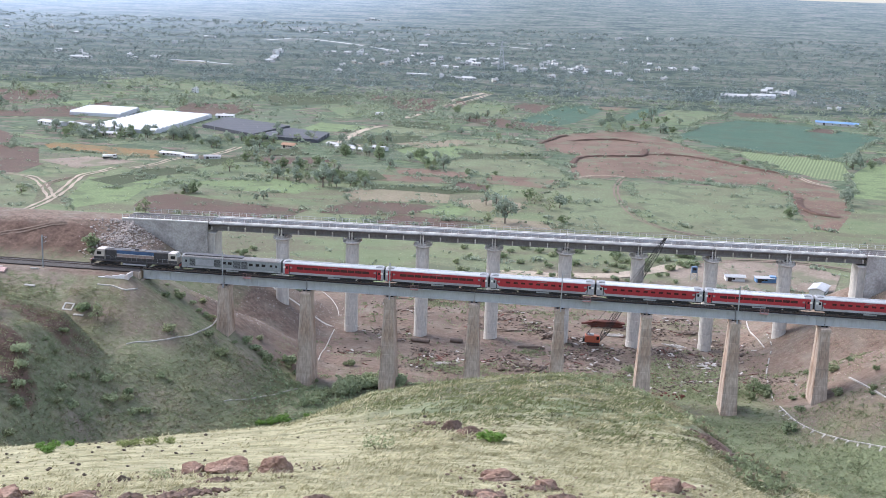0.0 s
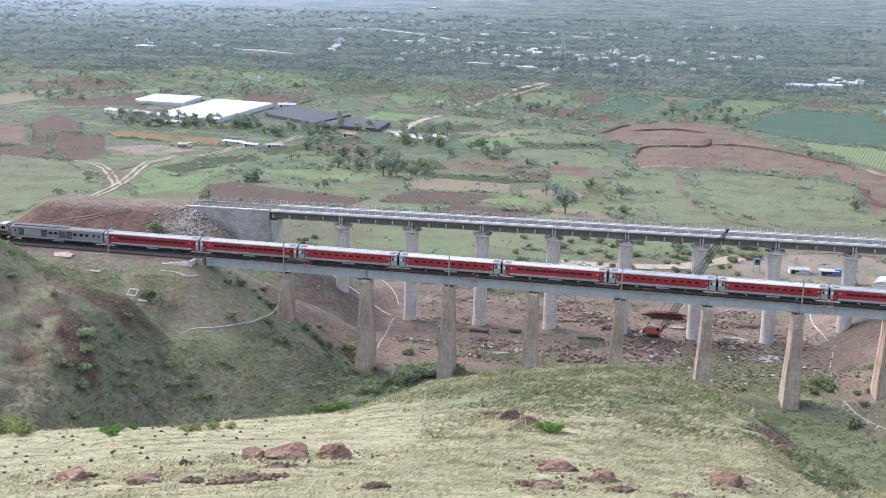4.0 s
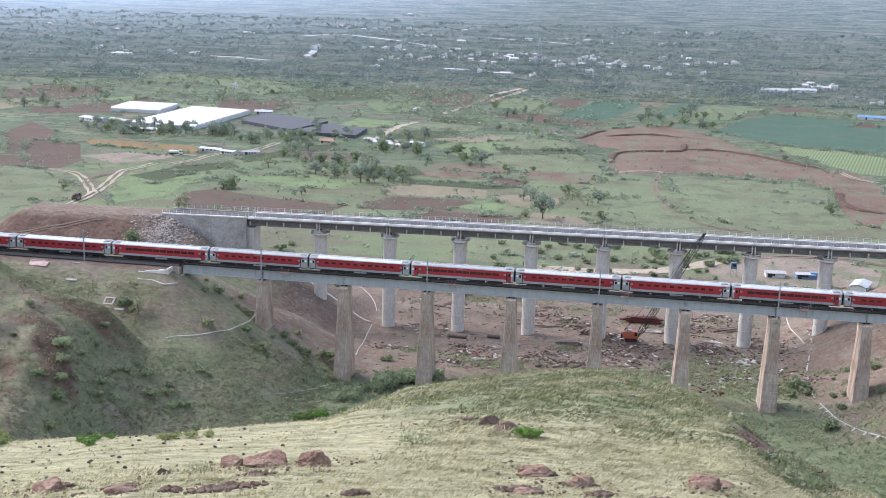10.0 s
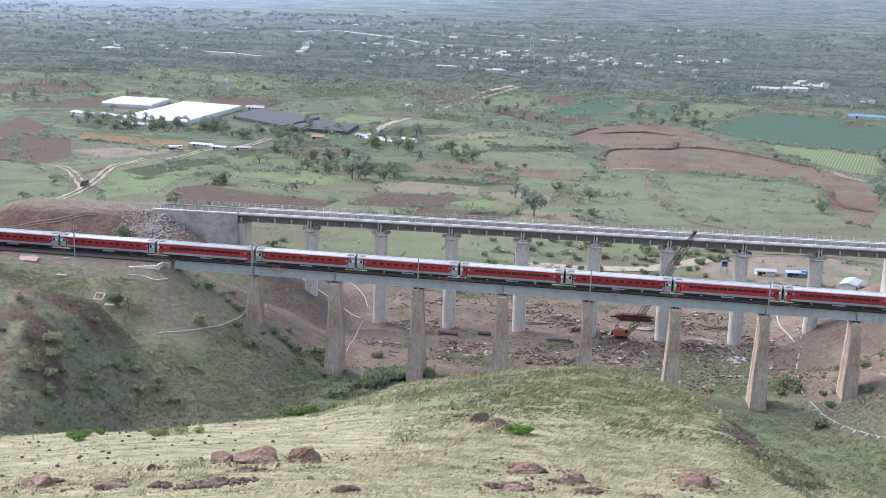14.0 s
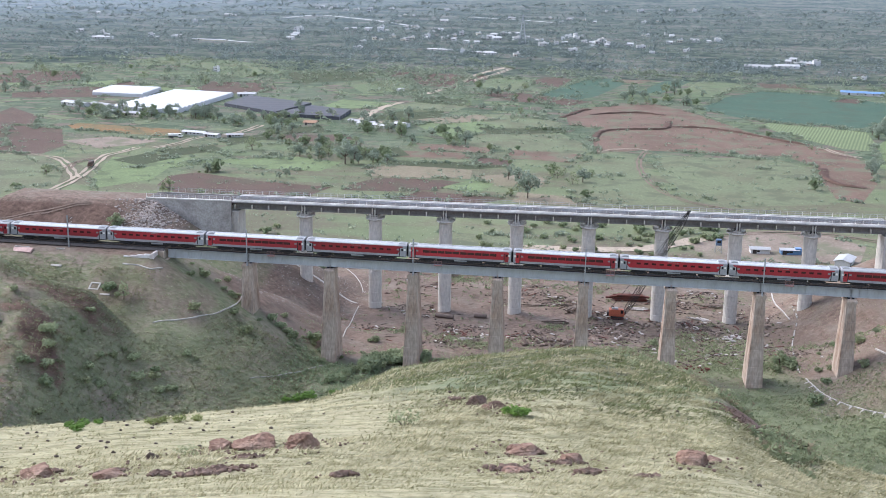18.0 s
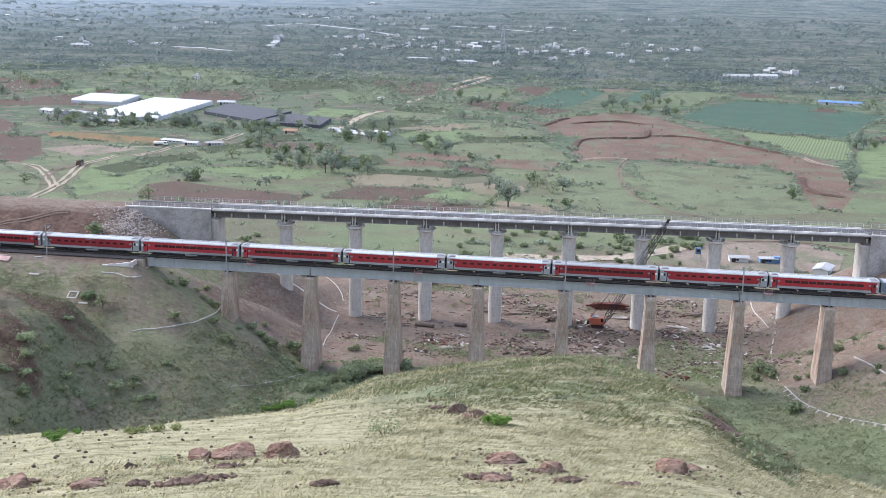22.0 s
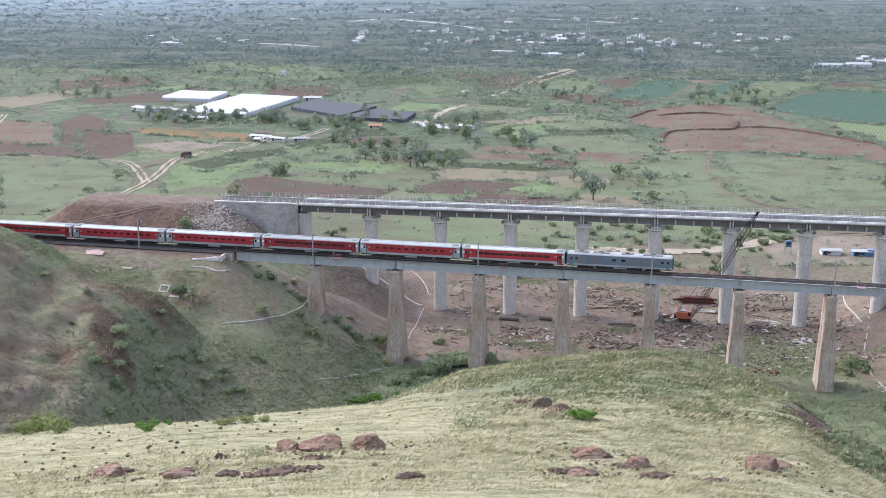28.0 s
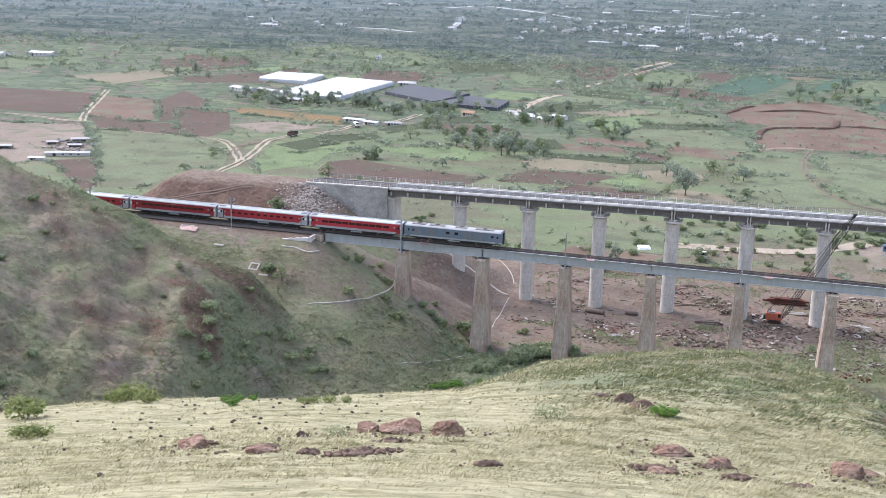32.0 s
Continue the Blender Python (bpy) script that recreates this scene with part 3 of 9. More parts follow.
def build_old_bridge():
    for i in range(1, 10):
        pier_old(i)
    me = span_meshes()
    L = SPAN - 0.12
    for i in range(0, 10):
        x = (i - 4 + 0.5) * SPAN
        t = thing("girder_span", "pale grey painted steel plate girder span carrying the track", "bridge span", "spans of the old bridge", pose(x, 0, rail_z(x) - 0.45, 0, -math.degrees(math.atan(GRADE)), 0))
        for sy in (-0.95, 0.95):
            g = part("girder", me["girder"], None, t)
            g.location.y = sy
            if sy < 0:
                for k in range(13):
                    s = part("stiffener", me["stiffener"], None, g)
                    s.location = (-L / 2 + 0.15 + k * (L - 0.3) / 12, 0, 0)
        for k in range(9):
            x0 = -L / 2 + 0.6 + k * (L - 1.2) / 9
            for z in (-0.15, -1.85):
                part("brace", me["brace_b" if k % 2 else "brace_a"], None, t).location = (x0, 0, z)
            part("cross_frame", me["cross_frame"], None, t).location.x = x0
        part("deck_plate", me["deck_plate"], None, t, "dark chequer plate between the girders")
        part("walkway", me["walkway"], None, t, "narrow galvanised inspection walkway")
        for k in range(30):
            s = part("sleeper", me["sleeper"], None, t)
            s.location.x = -L / 2 + 0.33 + k * (L - 0.66) / 29
        if i % 2 == 1:
            c = part("refuge_floor", me["refuge_floor"], None, t, "small railed refuge platform")
            c.location.x = -SPAN * 0.20
            part("refuge_railing", me["refuge_railing"], None, c)
            for xx in (-0.7, 0.7):
                part("refuge_strut", me["refuge_strut"], None, c).location.x = xx
    # rails, one continuous pair over bridge and banks
    prof = [(-0.07, 0), (0.07, 0), (0.07, 0.02), (0.015, 0.04), (0.015, 0.12), (0.035, 0.13), (0.035, 0.165), (-0.035, 0.165), (-0.035, 0.13), (-0.015, 0.12), (-0.015, 0.04), (-0.07, 0.02)]
    tr = thing("railway_track", "single broad-gauge railway track with worn steel rails", "railway track", kind="structure")
    for sy in (-0.87, 0.87):
        s = Shape().extrude([(p + sy, q) for p, q in prof], -800, 700)
        s.v = [(x, y, z + rail_z(x) - 0.205) for x, y, z in s.v]
        part("rail", s, RAIL_STEEL, tr)
    for x0, x1 in ((-800, -4.0 * SPAN - 0.4), (6.0 * SPAN + 0.4, 700)):
        b = Shape()
        n = int((x1 - x0) / 4)
        ring = [(-2.6, -0.64), (-1.6, -0.24), (1.6, -0.24), (2.6, -0.64)]
        vs = [(x0 + (x1 - x0) * k / n, p + 0.05 * math.sin(k * 2.1), q + rail_z(x0 + (x1 - x0) * k / n)) for k in range(n + 1) for p, q in ring]
        b.add(vs, [(k * 4 + j, k * 4 + 4 + j, k * 4 + 5 + j, k * 4 + 1 + j) for k in range(n) for j in range(3)])
        part("ballast_bed", b, BALLAST, tr, "dark crushed-stone ballast")
    # sleepers on the banks nearest the bridge
    me2 = Shape().box(-0.12, 0.12, -1.35, 1.35, -0.3, -0.2).mesh("sleeper", SLEEPER)
    for k in range(75):
        x = -79.2 - k * 0.65
        s = part("sleeper", me2, None, tr)
        s.location = (x, 0, rail_z(x))
    # left abutment with whitewashed wing wall
    xa = -4 * SPAN
    z = rail_z(xa)
    ab = thing("bridge_abutment", "whitewashed stone abutment with stepped wing wall at the bridge end", "abutment", m=pose(xa, 0, z))
    part("bearing_block", Shape().box(-2.2, 0.45, -2.9, 2.9, -9, -2.55, 0.08).box(-2.2, -0.25, -2.9, 2.9, -2.55, -0.62, 0.06), CONCRETE_OLD, ab)
    for k in range(5):
        part("wing_wall", Shape().box(-2.25 - 1.7 * (k + 1) + 0.02, -2.25 - 1.7 * k, -5.9, -5.5, -3.3 + 0.4 * k, -0.75 - 0.22 * k, 0.05), WHITEWASH, ab, "patchy white wing wall block")
    part("return_wall", Shape().box(-2.2, -1.7, -5.9, -2.95, -9, -0.5, 0.05), WHITEWASH, ab)
    ab2 = thing("bridge_abutment", "plain concrete abutment at the far bridge end", "abutment", m=pose(6 * SPAN, 0, rail_z(6 * SPAN)))
    part("bearing_block", Shape().box(-0.45, 2.4, -2.9, 2.9, -12, -2.55, 0.08).box(0.25, 2.4, -2.9, 2.9, -2.55, -0.62, 0.06), CONCRETE_OLD, ab2)
    for x in ((-3) * SPAN, -SPAN, SPAN, 3 * SPAN):
        mast(x + 0.2, -2.9, rail_z(x) - 2.0, False)
        b = thing("mast_bracket", "steel bracket holding a mast to the pier head", "bracket", "mast brackets", pose(x + 0.2, 0, rail_z(x) - 2.0))
        part("beam", Shape().box(-0.12, 0.12, -3.05, -2.2, -1.0, -0.004), STEEL, b)
    mast(-101.5, -3.4, rail_z(-101.5) - 0.75)
    mast(-140.0, -3.4, rail_z(-140) - 0.75)


build_old_bridge()


# ---- the new bridge ----
def on_new(s, off=0.0, z=0.0):
    """A place on the new line: s metres along it from its fourth pier, off metres to the far side."""
    c, d = math.cos(NEW_ANGLE), math.sin(NEW_ANGLE)
    return pose(0.65 + s * c - off * d, 56.62 + s * d + off * c, z, 0, 0, math.degrees(NEW_ANGLE))


def round_ring(n, rx, ry, z, flat=0.0):
    return [(math.copysign(flat, math.cos(k * 2 * math.pi / n)) + rx * math.cos(k * 2 * math.pi / n), ry * math.sin(k * 2 * math.pi / n), z) for k in range(n)]


def loft(rings):
    s = Shape()
    n = len(rings[0])
    vs = [p for r in rings for p in r]
    fs = [(r * n + i, r * n + (i + 1) % n, r * n + n + (i + 1) % n, r * n + n + i) for r in range(len(rings) - 1) for i in range(n)]
    fs += [tuple(reversed(range(n))), tuple(range((len(rings) - 1) * n, len(rings) * n))]
    return s.add(vs, fs)


DECK = 2.0     # top of the new deck


def build_new_bridge():
    ground_of = lambda m: ground(m.translation.x, m.translation.y)
    cap_top = DECK - 3.2
    railing_post = Shape().box(-0.03, 0.03, -0.03, 0.03, 0, 1.1).mesh("railing_post", CONCRETE_PALE)
    for i in range(1, 9):
        m = on_new((i - 4) * NEW_SPAN)
        foot = ground_of(m) - 1.2
        t = thing("bridge_pier", "round pale concrete pier with flared cap and railed inspection ledge", "bridge pier", "piers of the new bridge", m)
        k, lifts = foot, 0
        while k < cap_top - 1.4:
            top = min(k + 3.0, cap_top - 1.4)
            part("shaft_lift", loft([round_ring(28, 1.80, 1.80, k), round_ring(28, 1.86, 1.86, k + 0.08), round_ring(28, 1.86, 1.86, top - 0.10), round_ring(28, 1.78, 1.78, top - 0.02)]), CONCRETE_NEW, t)
            k = top
        part("pier_cap", loft([round_ring(28, 1.83, 1.83, cap_top - 1.42), round_ring(28, 2.0, 2.9, cap_top - 1.0), round_ring(28, 2.0, 3.4, cap_top - 0.75)]), CONCRETE_NEW, t)
        part("ledge_slab", loft([round_ring(28, 2.6, 3.95, cap_top - 0.75), round_ring(28, 2.6, 3.95, cap_top - 0.40)]), CONCRETE_PALE, t, "pale inspection ledge")
        part("pedestal", Shape().box(-1.2, 1.2, -3.0, 3.0, cap_top - 0.45, cap_top + 0.15, 0.06), CONCRETE_NEW, t)
        for a in range(0, 360, 36):
            p = part("railing_post", railing_post, None, t)
            p.location = (2.4 * math.cos(radians(a)), 3.85 * math.sin(radians(a)), cap_top - 0.45)
        rr = Shape()
        for zz in (0.55, 1.08):
            pts = round_ring(20, 2.4, 3.85, cap_top - 0.45 + zz)
            for k in range(20):
                rr.bar(pts[k], pts[(k + 1) % 20], 0.07)
        part("handrail", rr, CONCRETE_PALE, t, "white painted handrail")
        for sx in (-0.55, 0.55):
            for sy in (-2.4, 2.4):
                part("bearing", Shape().box(sx - 0.3, sx + 0.3, sy - 0.35, sy + 0.35, cap_top + 0.15, DECK - 2.36), DARK, t)
        part("drain_pipe", Shape().tube((0.4, -3.3, cap_top - 0.5), (0.4, -3.3, DECK - 0.4), 0.14).tube((-0.4, -3.3, cap_top - 0.5), (-0.4, -3.3, DECK - 0.4), 0.14), CONCRETE_PALE, t, "pale pair of vertical drain pipes")
    L = NEW_SPAN - 0.10
    # Slab and beams in dark concrete: their shaded side is put into the colour.
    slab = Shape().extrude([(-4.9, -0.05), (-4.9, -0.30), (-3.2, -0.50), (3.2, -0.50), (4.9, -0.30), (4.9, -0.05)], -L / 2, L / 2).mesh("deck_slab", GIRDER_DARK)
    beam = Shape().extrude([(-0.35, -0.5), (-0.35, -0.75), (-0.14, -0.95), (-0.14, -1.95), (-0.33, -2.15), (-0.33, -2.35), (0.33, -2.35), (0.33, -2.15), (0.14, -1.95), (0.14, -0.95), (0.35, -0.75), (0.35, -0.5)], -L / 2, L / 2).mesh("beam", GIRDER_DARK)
    rib = Shape().box(-0.15, 0.15, -0.95, -0.14, -2.2, -1.1, 0.03).mesh("rib", CONCRETE_PALE)
    kerb = Shape().box(-L / 2, L / 2, -0.16, 0.16, -0.05, 0.34, 0.03).mesh("parapet_kerb", CONCRETE_PALE)
    cable = Shape().box(-L / 2, L / 2, -0.26, 0.26, -0.05, 0.30, 0.03).mesh("cable_trough", CONCRETE_PALE)
    bal = Shape().extrude([(-4.5, -0.04), (-4.4, 0.02), (-2.6, 0.02), (-2.2, 0.28), (2.2, 0.28), (2.6, 0.02), (4.4, 0.02), (4.5, -0.04)], -L / 2, L / 2).mesh("ballast_bed", BALLAST)
    post = Shape().box(-0.05, 0.05, -0.05, 0.05, 0.42, 1.45).mesh("railing_post", CONCRETE_PALE)
    for i in range(0, 9):
        t = thing("girder_span", "new concrete girder span with pale parapet kerbs and railings", "bridge span", "spans of the new bridge", on_new((i - 3.5) * NEW_SPAN, 0, DECK))
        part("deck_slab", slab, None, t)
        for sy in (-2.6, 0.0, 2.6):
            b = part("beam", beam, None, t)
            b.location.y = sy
            if sy < 0:
                for k in range(5):
                    r = part("rib", rib, None, b)
                    r.location.x = -L / 2 + 0.3 + k * (L - 0.6) / 4
        part("ballast_bed", bal, None, t)
        for sy in (-4.7, 4.7):
            k = part("parapet_kerb", kerb, None, t)
            k.location.y = sy
            h = Shape()
            for zz in (0.9, 1.4):
                h.box(-L / 2, L / 2, sy - 0.03, sy + 0.03, zz, zz + 0.06)
            part("handrail", h, STEEL, t)
            for j in range(10):
                p = part("railing_post", post, None, t)
                p.location = (-L / 2 + 0.25 + j * L / 10, sy, 0)
        for sy in (-3.2, 3.2):
            c = part("cable_trough", cable, None, t)
            c.location.y = sy
        for sy in (-0.87, 0.87):
            part("rail", Shape().box(-L / 2, L / 2, sy - 0.035, sy + 0.035, 0.28, 0.46), STEEL, t)
    # abutments: long concrete boxes that hold the banks
    for s0, s1, side in ((-5.25 * NEW_SPAN, -4.0 * NEW_SPAN - 0.3, -1), (5 * NEW_SPAN + 0.3, 6.6 * NEW_SPAN, 1)):
        t = thing("bridge_abutment", "tall grey concrete abutment with board-marked side walls", "abutment", "abutments of the new bridge", on_new(0))
        edge = s1 if side < 0 else s0
        bot = -26
        part("side_wall", Shape().box(s0, s1, -4.9, -4.3, bot, DECK + 0.1, 0.05), CONCRETE_WALL, t)
        part("side_wall", Shape().box(s0, s1, 4.3, 4.9, bot, DECK + 0.1, 0.05), CONCRETE_WALL, t)
        f0, f1 = (edge - 2.2, edge - 0.5) if side < 0 else (edge + 0.5, edge + 2.2)
        part("front_wall", Shape().box(f0, f1, -4.3, 4.3, bot, DECK - 0.6), CONCRETE_WALL, t)
        sh = Shape()
        e0, e1 = (edge - 0.5, edge + 1.7) if side < 0 else (edge - 1.7, edge + 0.5)
        sh.box(e0, e1, -3.6, 3.6, bot, DECK - 3.1, 0.06)
        part("bearing_shelf", sh, CONCRETE_NEW, t)
        part("ledge_slab", Shape().box(e0 - 0.3, e1 + 0.3, -4.1, 4.1, DECK - 3.1, DECK - 2.8, 0.04), CONCRETE_PALE, t, "pale bearing ledge")
        part("fill", Shape().box(min(s0, f1), max(s1, f0), -4.3, 4.3, DECK - 1.2, DECK - 0.15), BALLAST, t)
        part("coping", Shape().box(s0, s1, -5.05, -4.25, DECK + 0.1, DECK + 0.4, 0.04), CONCRETE_PALE, t, "pale coping along the wall")
        n = int((s1 - s0) / 2)
        for k in range(n + 1):
            for sy in (-4.7, 4.7):
                p = part("railing_post", post, None, t)
                p.location = (s0 + 0.2 + k * (s1 - s0 - 0.4) / n, sy, DECK)
        h = Shape()
        for sy in (-4.7, 4.7):
            for zz in (0.9, 1.4):
                h.box(s0, s1, sy - 0.03, sy + 0.03, DECK + zz, DECK + zz + 0.06)
        part("handrail", h, STEEL, t)


build_new_bridge()


# ---- the train ----
SPEED = 14.67
TAIL = 411.2          # where the rear power car begins at the clip's start
TRAIN = []            # (thing, place along the line at the start)
UP = math.degrees(math.atan(-GRADE))


def on_line(s):
    return pose(s, 0, rail_z(s) - 0.04, 0, UP, 0)


def body_profile(h0, h1, w=1.62, roof=0.46):
    """Half-rounded coach section from sill h0 to roof top h1."""
    pts = [(-w, h0), (-w, h1 - roof)]
    for k in range(1, 6):
        a = k * math.pi / 12
        pts.append((-w * math.cos(a) ** 0.75, h1 - roof + roof * math.sin(a) * 0.985))
    return pts + [(0, h1)] + [(-y, z) for y, z in reversed(pts)]


def band(w, z0, z1, x0, x1, proud=0.006, cut=(0, 0), sides=(-1, 1)):
    """Thin painted bands on both flanks; cut: slant of its ends, top against bottom."""
    s = Shape()
    for sy in sides:
        y0, y1 = sy * (w - 0.02), sy * (w + proud)
        a = [(x0, y0, z0), (x1, y0, z0), (x1 - cut[1], y0, z1), (x0 + cut[0], y0, z1)]
        b = [(x, y1, z) for x, _, z in a]
        q = [(0, 1, 2, 3), (7, 6, 5, 4), (0, 4, 5, 1), (1, 5, 6, 2), (2, 6, 7, 3), (3, 7, 4, 0)]
        s.add(a + b, q if sy > 0 else [tuple(reversed(f)) for f in q])
    return s


def flank(name, w, z0, z1, x0, x1, material, parent, proud=0.006, cut=(0, 0), label=""):
    """The same panel on the near and on the far flank, each a part; returns the near one."""
    made = [part(name, band(w, z0, z1, x0, x1, proud, cut, (sy,)), material, parent, label) for sy in (-1, 1)]
    return made[0]


def bogie_shapes():
    fr, wh = Shape(), Shape()
    for sy in (-1.02, 1.02):
        fr.extrude([(-1.9, 0.45), (-1.9, 0.62), (-0.7, 0.82), (0.7, 0.82), (1.9, 0.62), (1.9, 0.45), (0.6, 0.38), (-0.6, 0.38)], sy - 0.09, sy + 0.09, "y")
        for sx in (-1.28, 1.28):
            fr.box(sx - 0.2, sx + 0.2, sy - 0.16, sy + 0.16, 0.30, 0.62, 0.03)
    fr.box(-0.35, 0.35, -1.1, 1.1, 0.55, 0.95)
    wh.tube((0, -0.95, 0.46), (0, 0.95, 0.46), 0.09, n=8)
    for sy in (-0.87, 0.87):
        wh.tube((0, sy - 0.07, 0.457), (0, sy + 0.07, 0.457), 0.457, n=18)
    return fr.mesh("bogie", DARK), wh.mesh("wheelset", RAIL_STEEL)


BOGIE, WHEELS = bogie_shapes()


def running_gear(t, half, gear="tank"):
    for sx in (-half + 4.3, half - 4.3):
        b = part("bogie", BOGIE, None, t)
        b.location.x = sx
        for wx in (-1.28, 1.28):
            part("wheelset", WHEELS, None, b).location.x = wx
    u = Shape()
    u.box(-half + 0.2, half - 0.2, -1.4, 1.4, 0.88, 1.16)
    u.box(-5.2, 5.2, -1.25, 1.25, 0.45, 0.88)
    for x0, x1, y0 in ((-4.6, -2.2, 0.62), (-1.6, 0.6, 0.5), (1.2, 2.6, 0.6), (3.2, 5.0, 0.66)):
        u.box(x0, x1, -1.35, -0.45, y0, 0.98, 0.05).box(x0 + 0.3, x1 - 0.1, 0.45, 1.35, y0, 0.98, 0.05)
    part("underframe_equipment", u, DARK, t)
    part("battery_box", Shape().box(-1.2, 1.7, -1.42, -1.36, 0.62, 0.95), GREY_PAINT, t, "grey underframe box lid")
    c = Shape()
    for sx in (-1, 1):
        c.box(min(sx * half, sx * (half + 0.24)), max(sx * half, sx * (half + 0.24)), -0.18, 0.18, 0.85, 1.15)
    part("coupler", c, DARK, t)


def coach(label, cut):
    """A passenger coach: red flanks, grey ends and sill, silver roof."""
    half, w = 11.77, 1.62
    t = thing("passenger_coach", label, "railway coach", "coaches of the train")
    part("body", Shape().extrude(body_profile(1.10, 3.95), -half, half), GREY_PAINT, t, "grey body shell")
    flank("red_band", w, 1.62, 3.46, -half + (0.55 if not cut else 2.1), half - (0.55 if not cut else 2.1), RED, t, cut=(0, 0) if not cut else (-1.35, -1.35), label="red painted flank")
    part("roof", Shape().extrude([(y * 1.004, z + 0.012) for y, z in body_profile(3.50, 3.95) if z > 3.48], -half + 1.9, half - 1.9), ROOF, t, "silver ribbed roof")
    rb = Shape()
    for k in range(7):
        y = -1.05 + 0.35 * k
        z = 3.97 - 0.20 * (abs(y) / 1.2) ** 2
        rb.box(-half + 2.2, half - 2.2, y - 0.03, y + 0.03, z - 0.05, z + 0.03)
    part("roof_ribs", rb, ROOF, t)
    for sx in (-1, 1):
        u = Shape().box(sx * 10.6 - 0.75, sx * 10.6 + 0.75, -1.05, 1.05, 3.70, 4.02, 0.06).box(sx * 10.6 - 0.3, sx * 10.6 + 0.3, -0.5, 0.5, 4.02, 4.08)
        part("roof_unit", u, GREYPALE, t, "pale roof air-conditioner")
        part("roof_well", Shape().box(sx * 11.0 - 0.72, sx * 11.0 + 0.72, -1.25, 1.25, 3.62, 3.80), DARK, t)
        x0, x1 = sorted((sx * half, sx * (half + 0.22)))
        part("gangway", Shape().box(x0, x1, -0.75, 0.75, 1.15, 3.45, 0.05), DARK, t, "black folding gangway")
    for k in range(10):
        x = -7.65 + 1.7 * k
        wide = 0.46 if cut else 0.78
        flank("window", w, 2.42 if cut else 2.34, 2.84 if cut else 2.92, x - wide, x + wide, COACH_GLASS, t, 0.012)
    for sx in (-1, 1):
        flank("toilet_window", w, 2.5, 2.88, sx * 9.75 - 0.25, sx * 9.75 + 0.25, GREYPALE, t, 0.012)
        d = flank("door", w, 1.16, 3.12, sx * 10.75 - 0.42, sx * 10.75 + 0.42, RED if not cut else GREY_PAINT, t, 0.010)
        part("door_window", band(w, 2.35, 2.92, sx * 10.75 - 0.2, sx * 10.75 + 0.2, 0.016, sides=(-1,)), GLASS, d)
        part("door_gap", band(w, 1.2, 3.1, sx * 10.2 - 0.09, sx * 10.2 + 0.09, 0.014, sides=(-1,)), DARK, t)
        part("number_plate", band(w, 2.45, 2.9, sx * 11.35 - 0.22, sx * 11.35 + 0.22, 0.014, sides=(-1,)), CAB_WHITE, t, "small white panel")
    part("route_board", band(w, 3.14, 3.26, -1.1, 1.1, 0.012, sides=(-1,)), LOCO_CREAM, t)
    flank("sill_band", w, 1.12, 1.58, -half + 0.02, half - 0.02, GREY_PAINT, t, 0.004)
    running_gear(t, half)
    return t


def power_car(label, blue):
    half, w = 11.77, 1.62
    paint = BLUEGREY if blue else GREYPALE
    t = thing("power_car", label, "railway power car", "power cars of the train")
    part("body", Shape().extrude(body_profile(1.10, 3.95), -half, half), paint, t)
    part("roof", Shape().extrude([(y * 1.004, z + 0.012) for y, z in body_profile(3.50, 3.95) if z > 3.48], -half + 0.3, half - 0.3), GREY_PAINT if blue else GIRDER_DARK, t, "dull grey roof")
    for x0, x1 in ((-10.2, -6.8), (-5.9, -2.2), (0.4, 3.2), (5.2, 9.6))[:4 if blue else 0]:
        part("roof_hatch", Shape().box(x0, x1, -0.95, 0.95, 3.82, 4.05, 0.06), GIRDER_DARK, t)
        part("roof_fan", Shape().tube(((x0 + x1) / 2, 0, 4.05), ((x0 + x1) / 2, 0, 4.12), 0.55, n=16), DARK, t)
    for x, h in ((-8.6, 0.9), (-5.2, 0.9), (3.6, 0.9), (6.2, 0.9)) if blue else ((-9.2, 0.65), (-3.25, 0.75), (1.4, 0.85), (3.2, 0.7)):
        g = flank("grille", w, 1.6, 3.2, x - h, x + h, DARK if not blue else GIRDER_DARK, t, 0.010, label="dark louvred grille")
        for k in range(8):
            part("louvre", band(w, 1.72 + 0.18 * k, 1.78 + 0.18 * k, x - h + 0.04, x + h - 0.04, 0.03, sides=(-1,)), paint, g)
    if not blue:
        flank("side_panel", w, 1.75, 3.15, -8.4, -4.15, GREY_PAINT, t, 0.014, label="broad pale side panel")
        part("roof_cover", Shape().box(-half + 0.5, 2.6, -1.1, 1.1, 3.80, 4.08, 0.08), LOCO_DARK, t, "sooty dark roof cover")
    for x in (-1.2, 0.9) if blue else (-1.6, -0.3, 4.7, 6.3, 7.7):
        flank("window", w, 2.35, 2.95, x - 0.45, x + 0.45, GLASS, t, 0.012)
    for sx in (-1, 1):
        d = flank("door", w, 1.16, 3.12, sx * 10.7 - 0.42, sx * 10.7 + 0.42, paint, t, 0.008)
        part("door_window", band(w, 2.35, 2.9, sx * 10.7 - 0.2, sx * 10.7 + 0.2, 0.014, sides=(-1,)), GLASS, d)
        flank("side_window", w, 2.4, 2.9, sx * 9.5 - 0.3, sx * 9.5 + 0.3, GLASS, t, 0.012)
        x0, x1 = sorted((sx * half, sx * (half + 0.22)))
        part("gangway", Shape().box(x0, x1, -0.75, 0.75, 1.15, 3.45, 0.05), DARK, t)
    part("sill_band", band(w, 1.12, 1.5, -half + 0.02, half - 0.02, 0.004), GREY_PAINT, t, "pale grey sill band")
    running_gear(t, half)
    return t


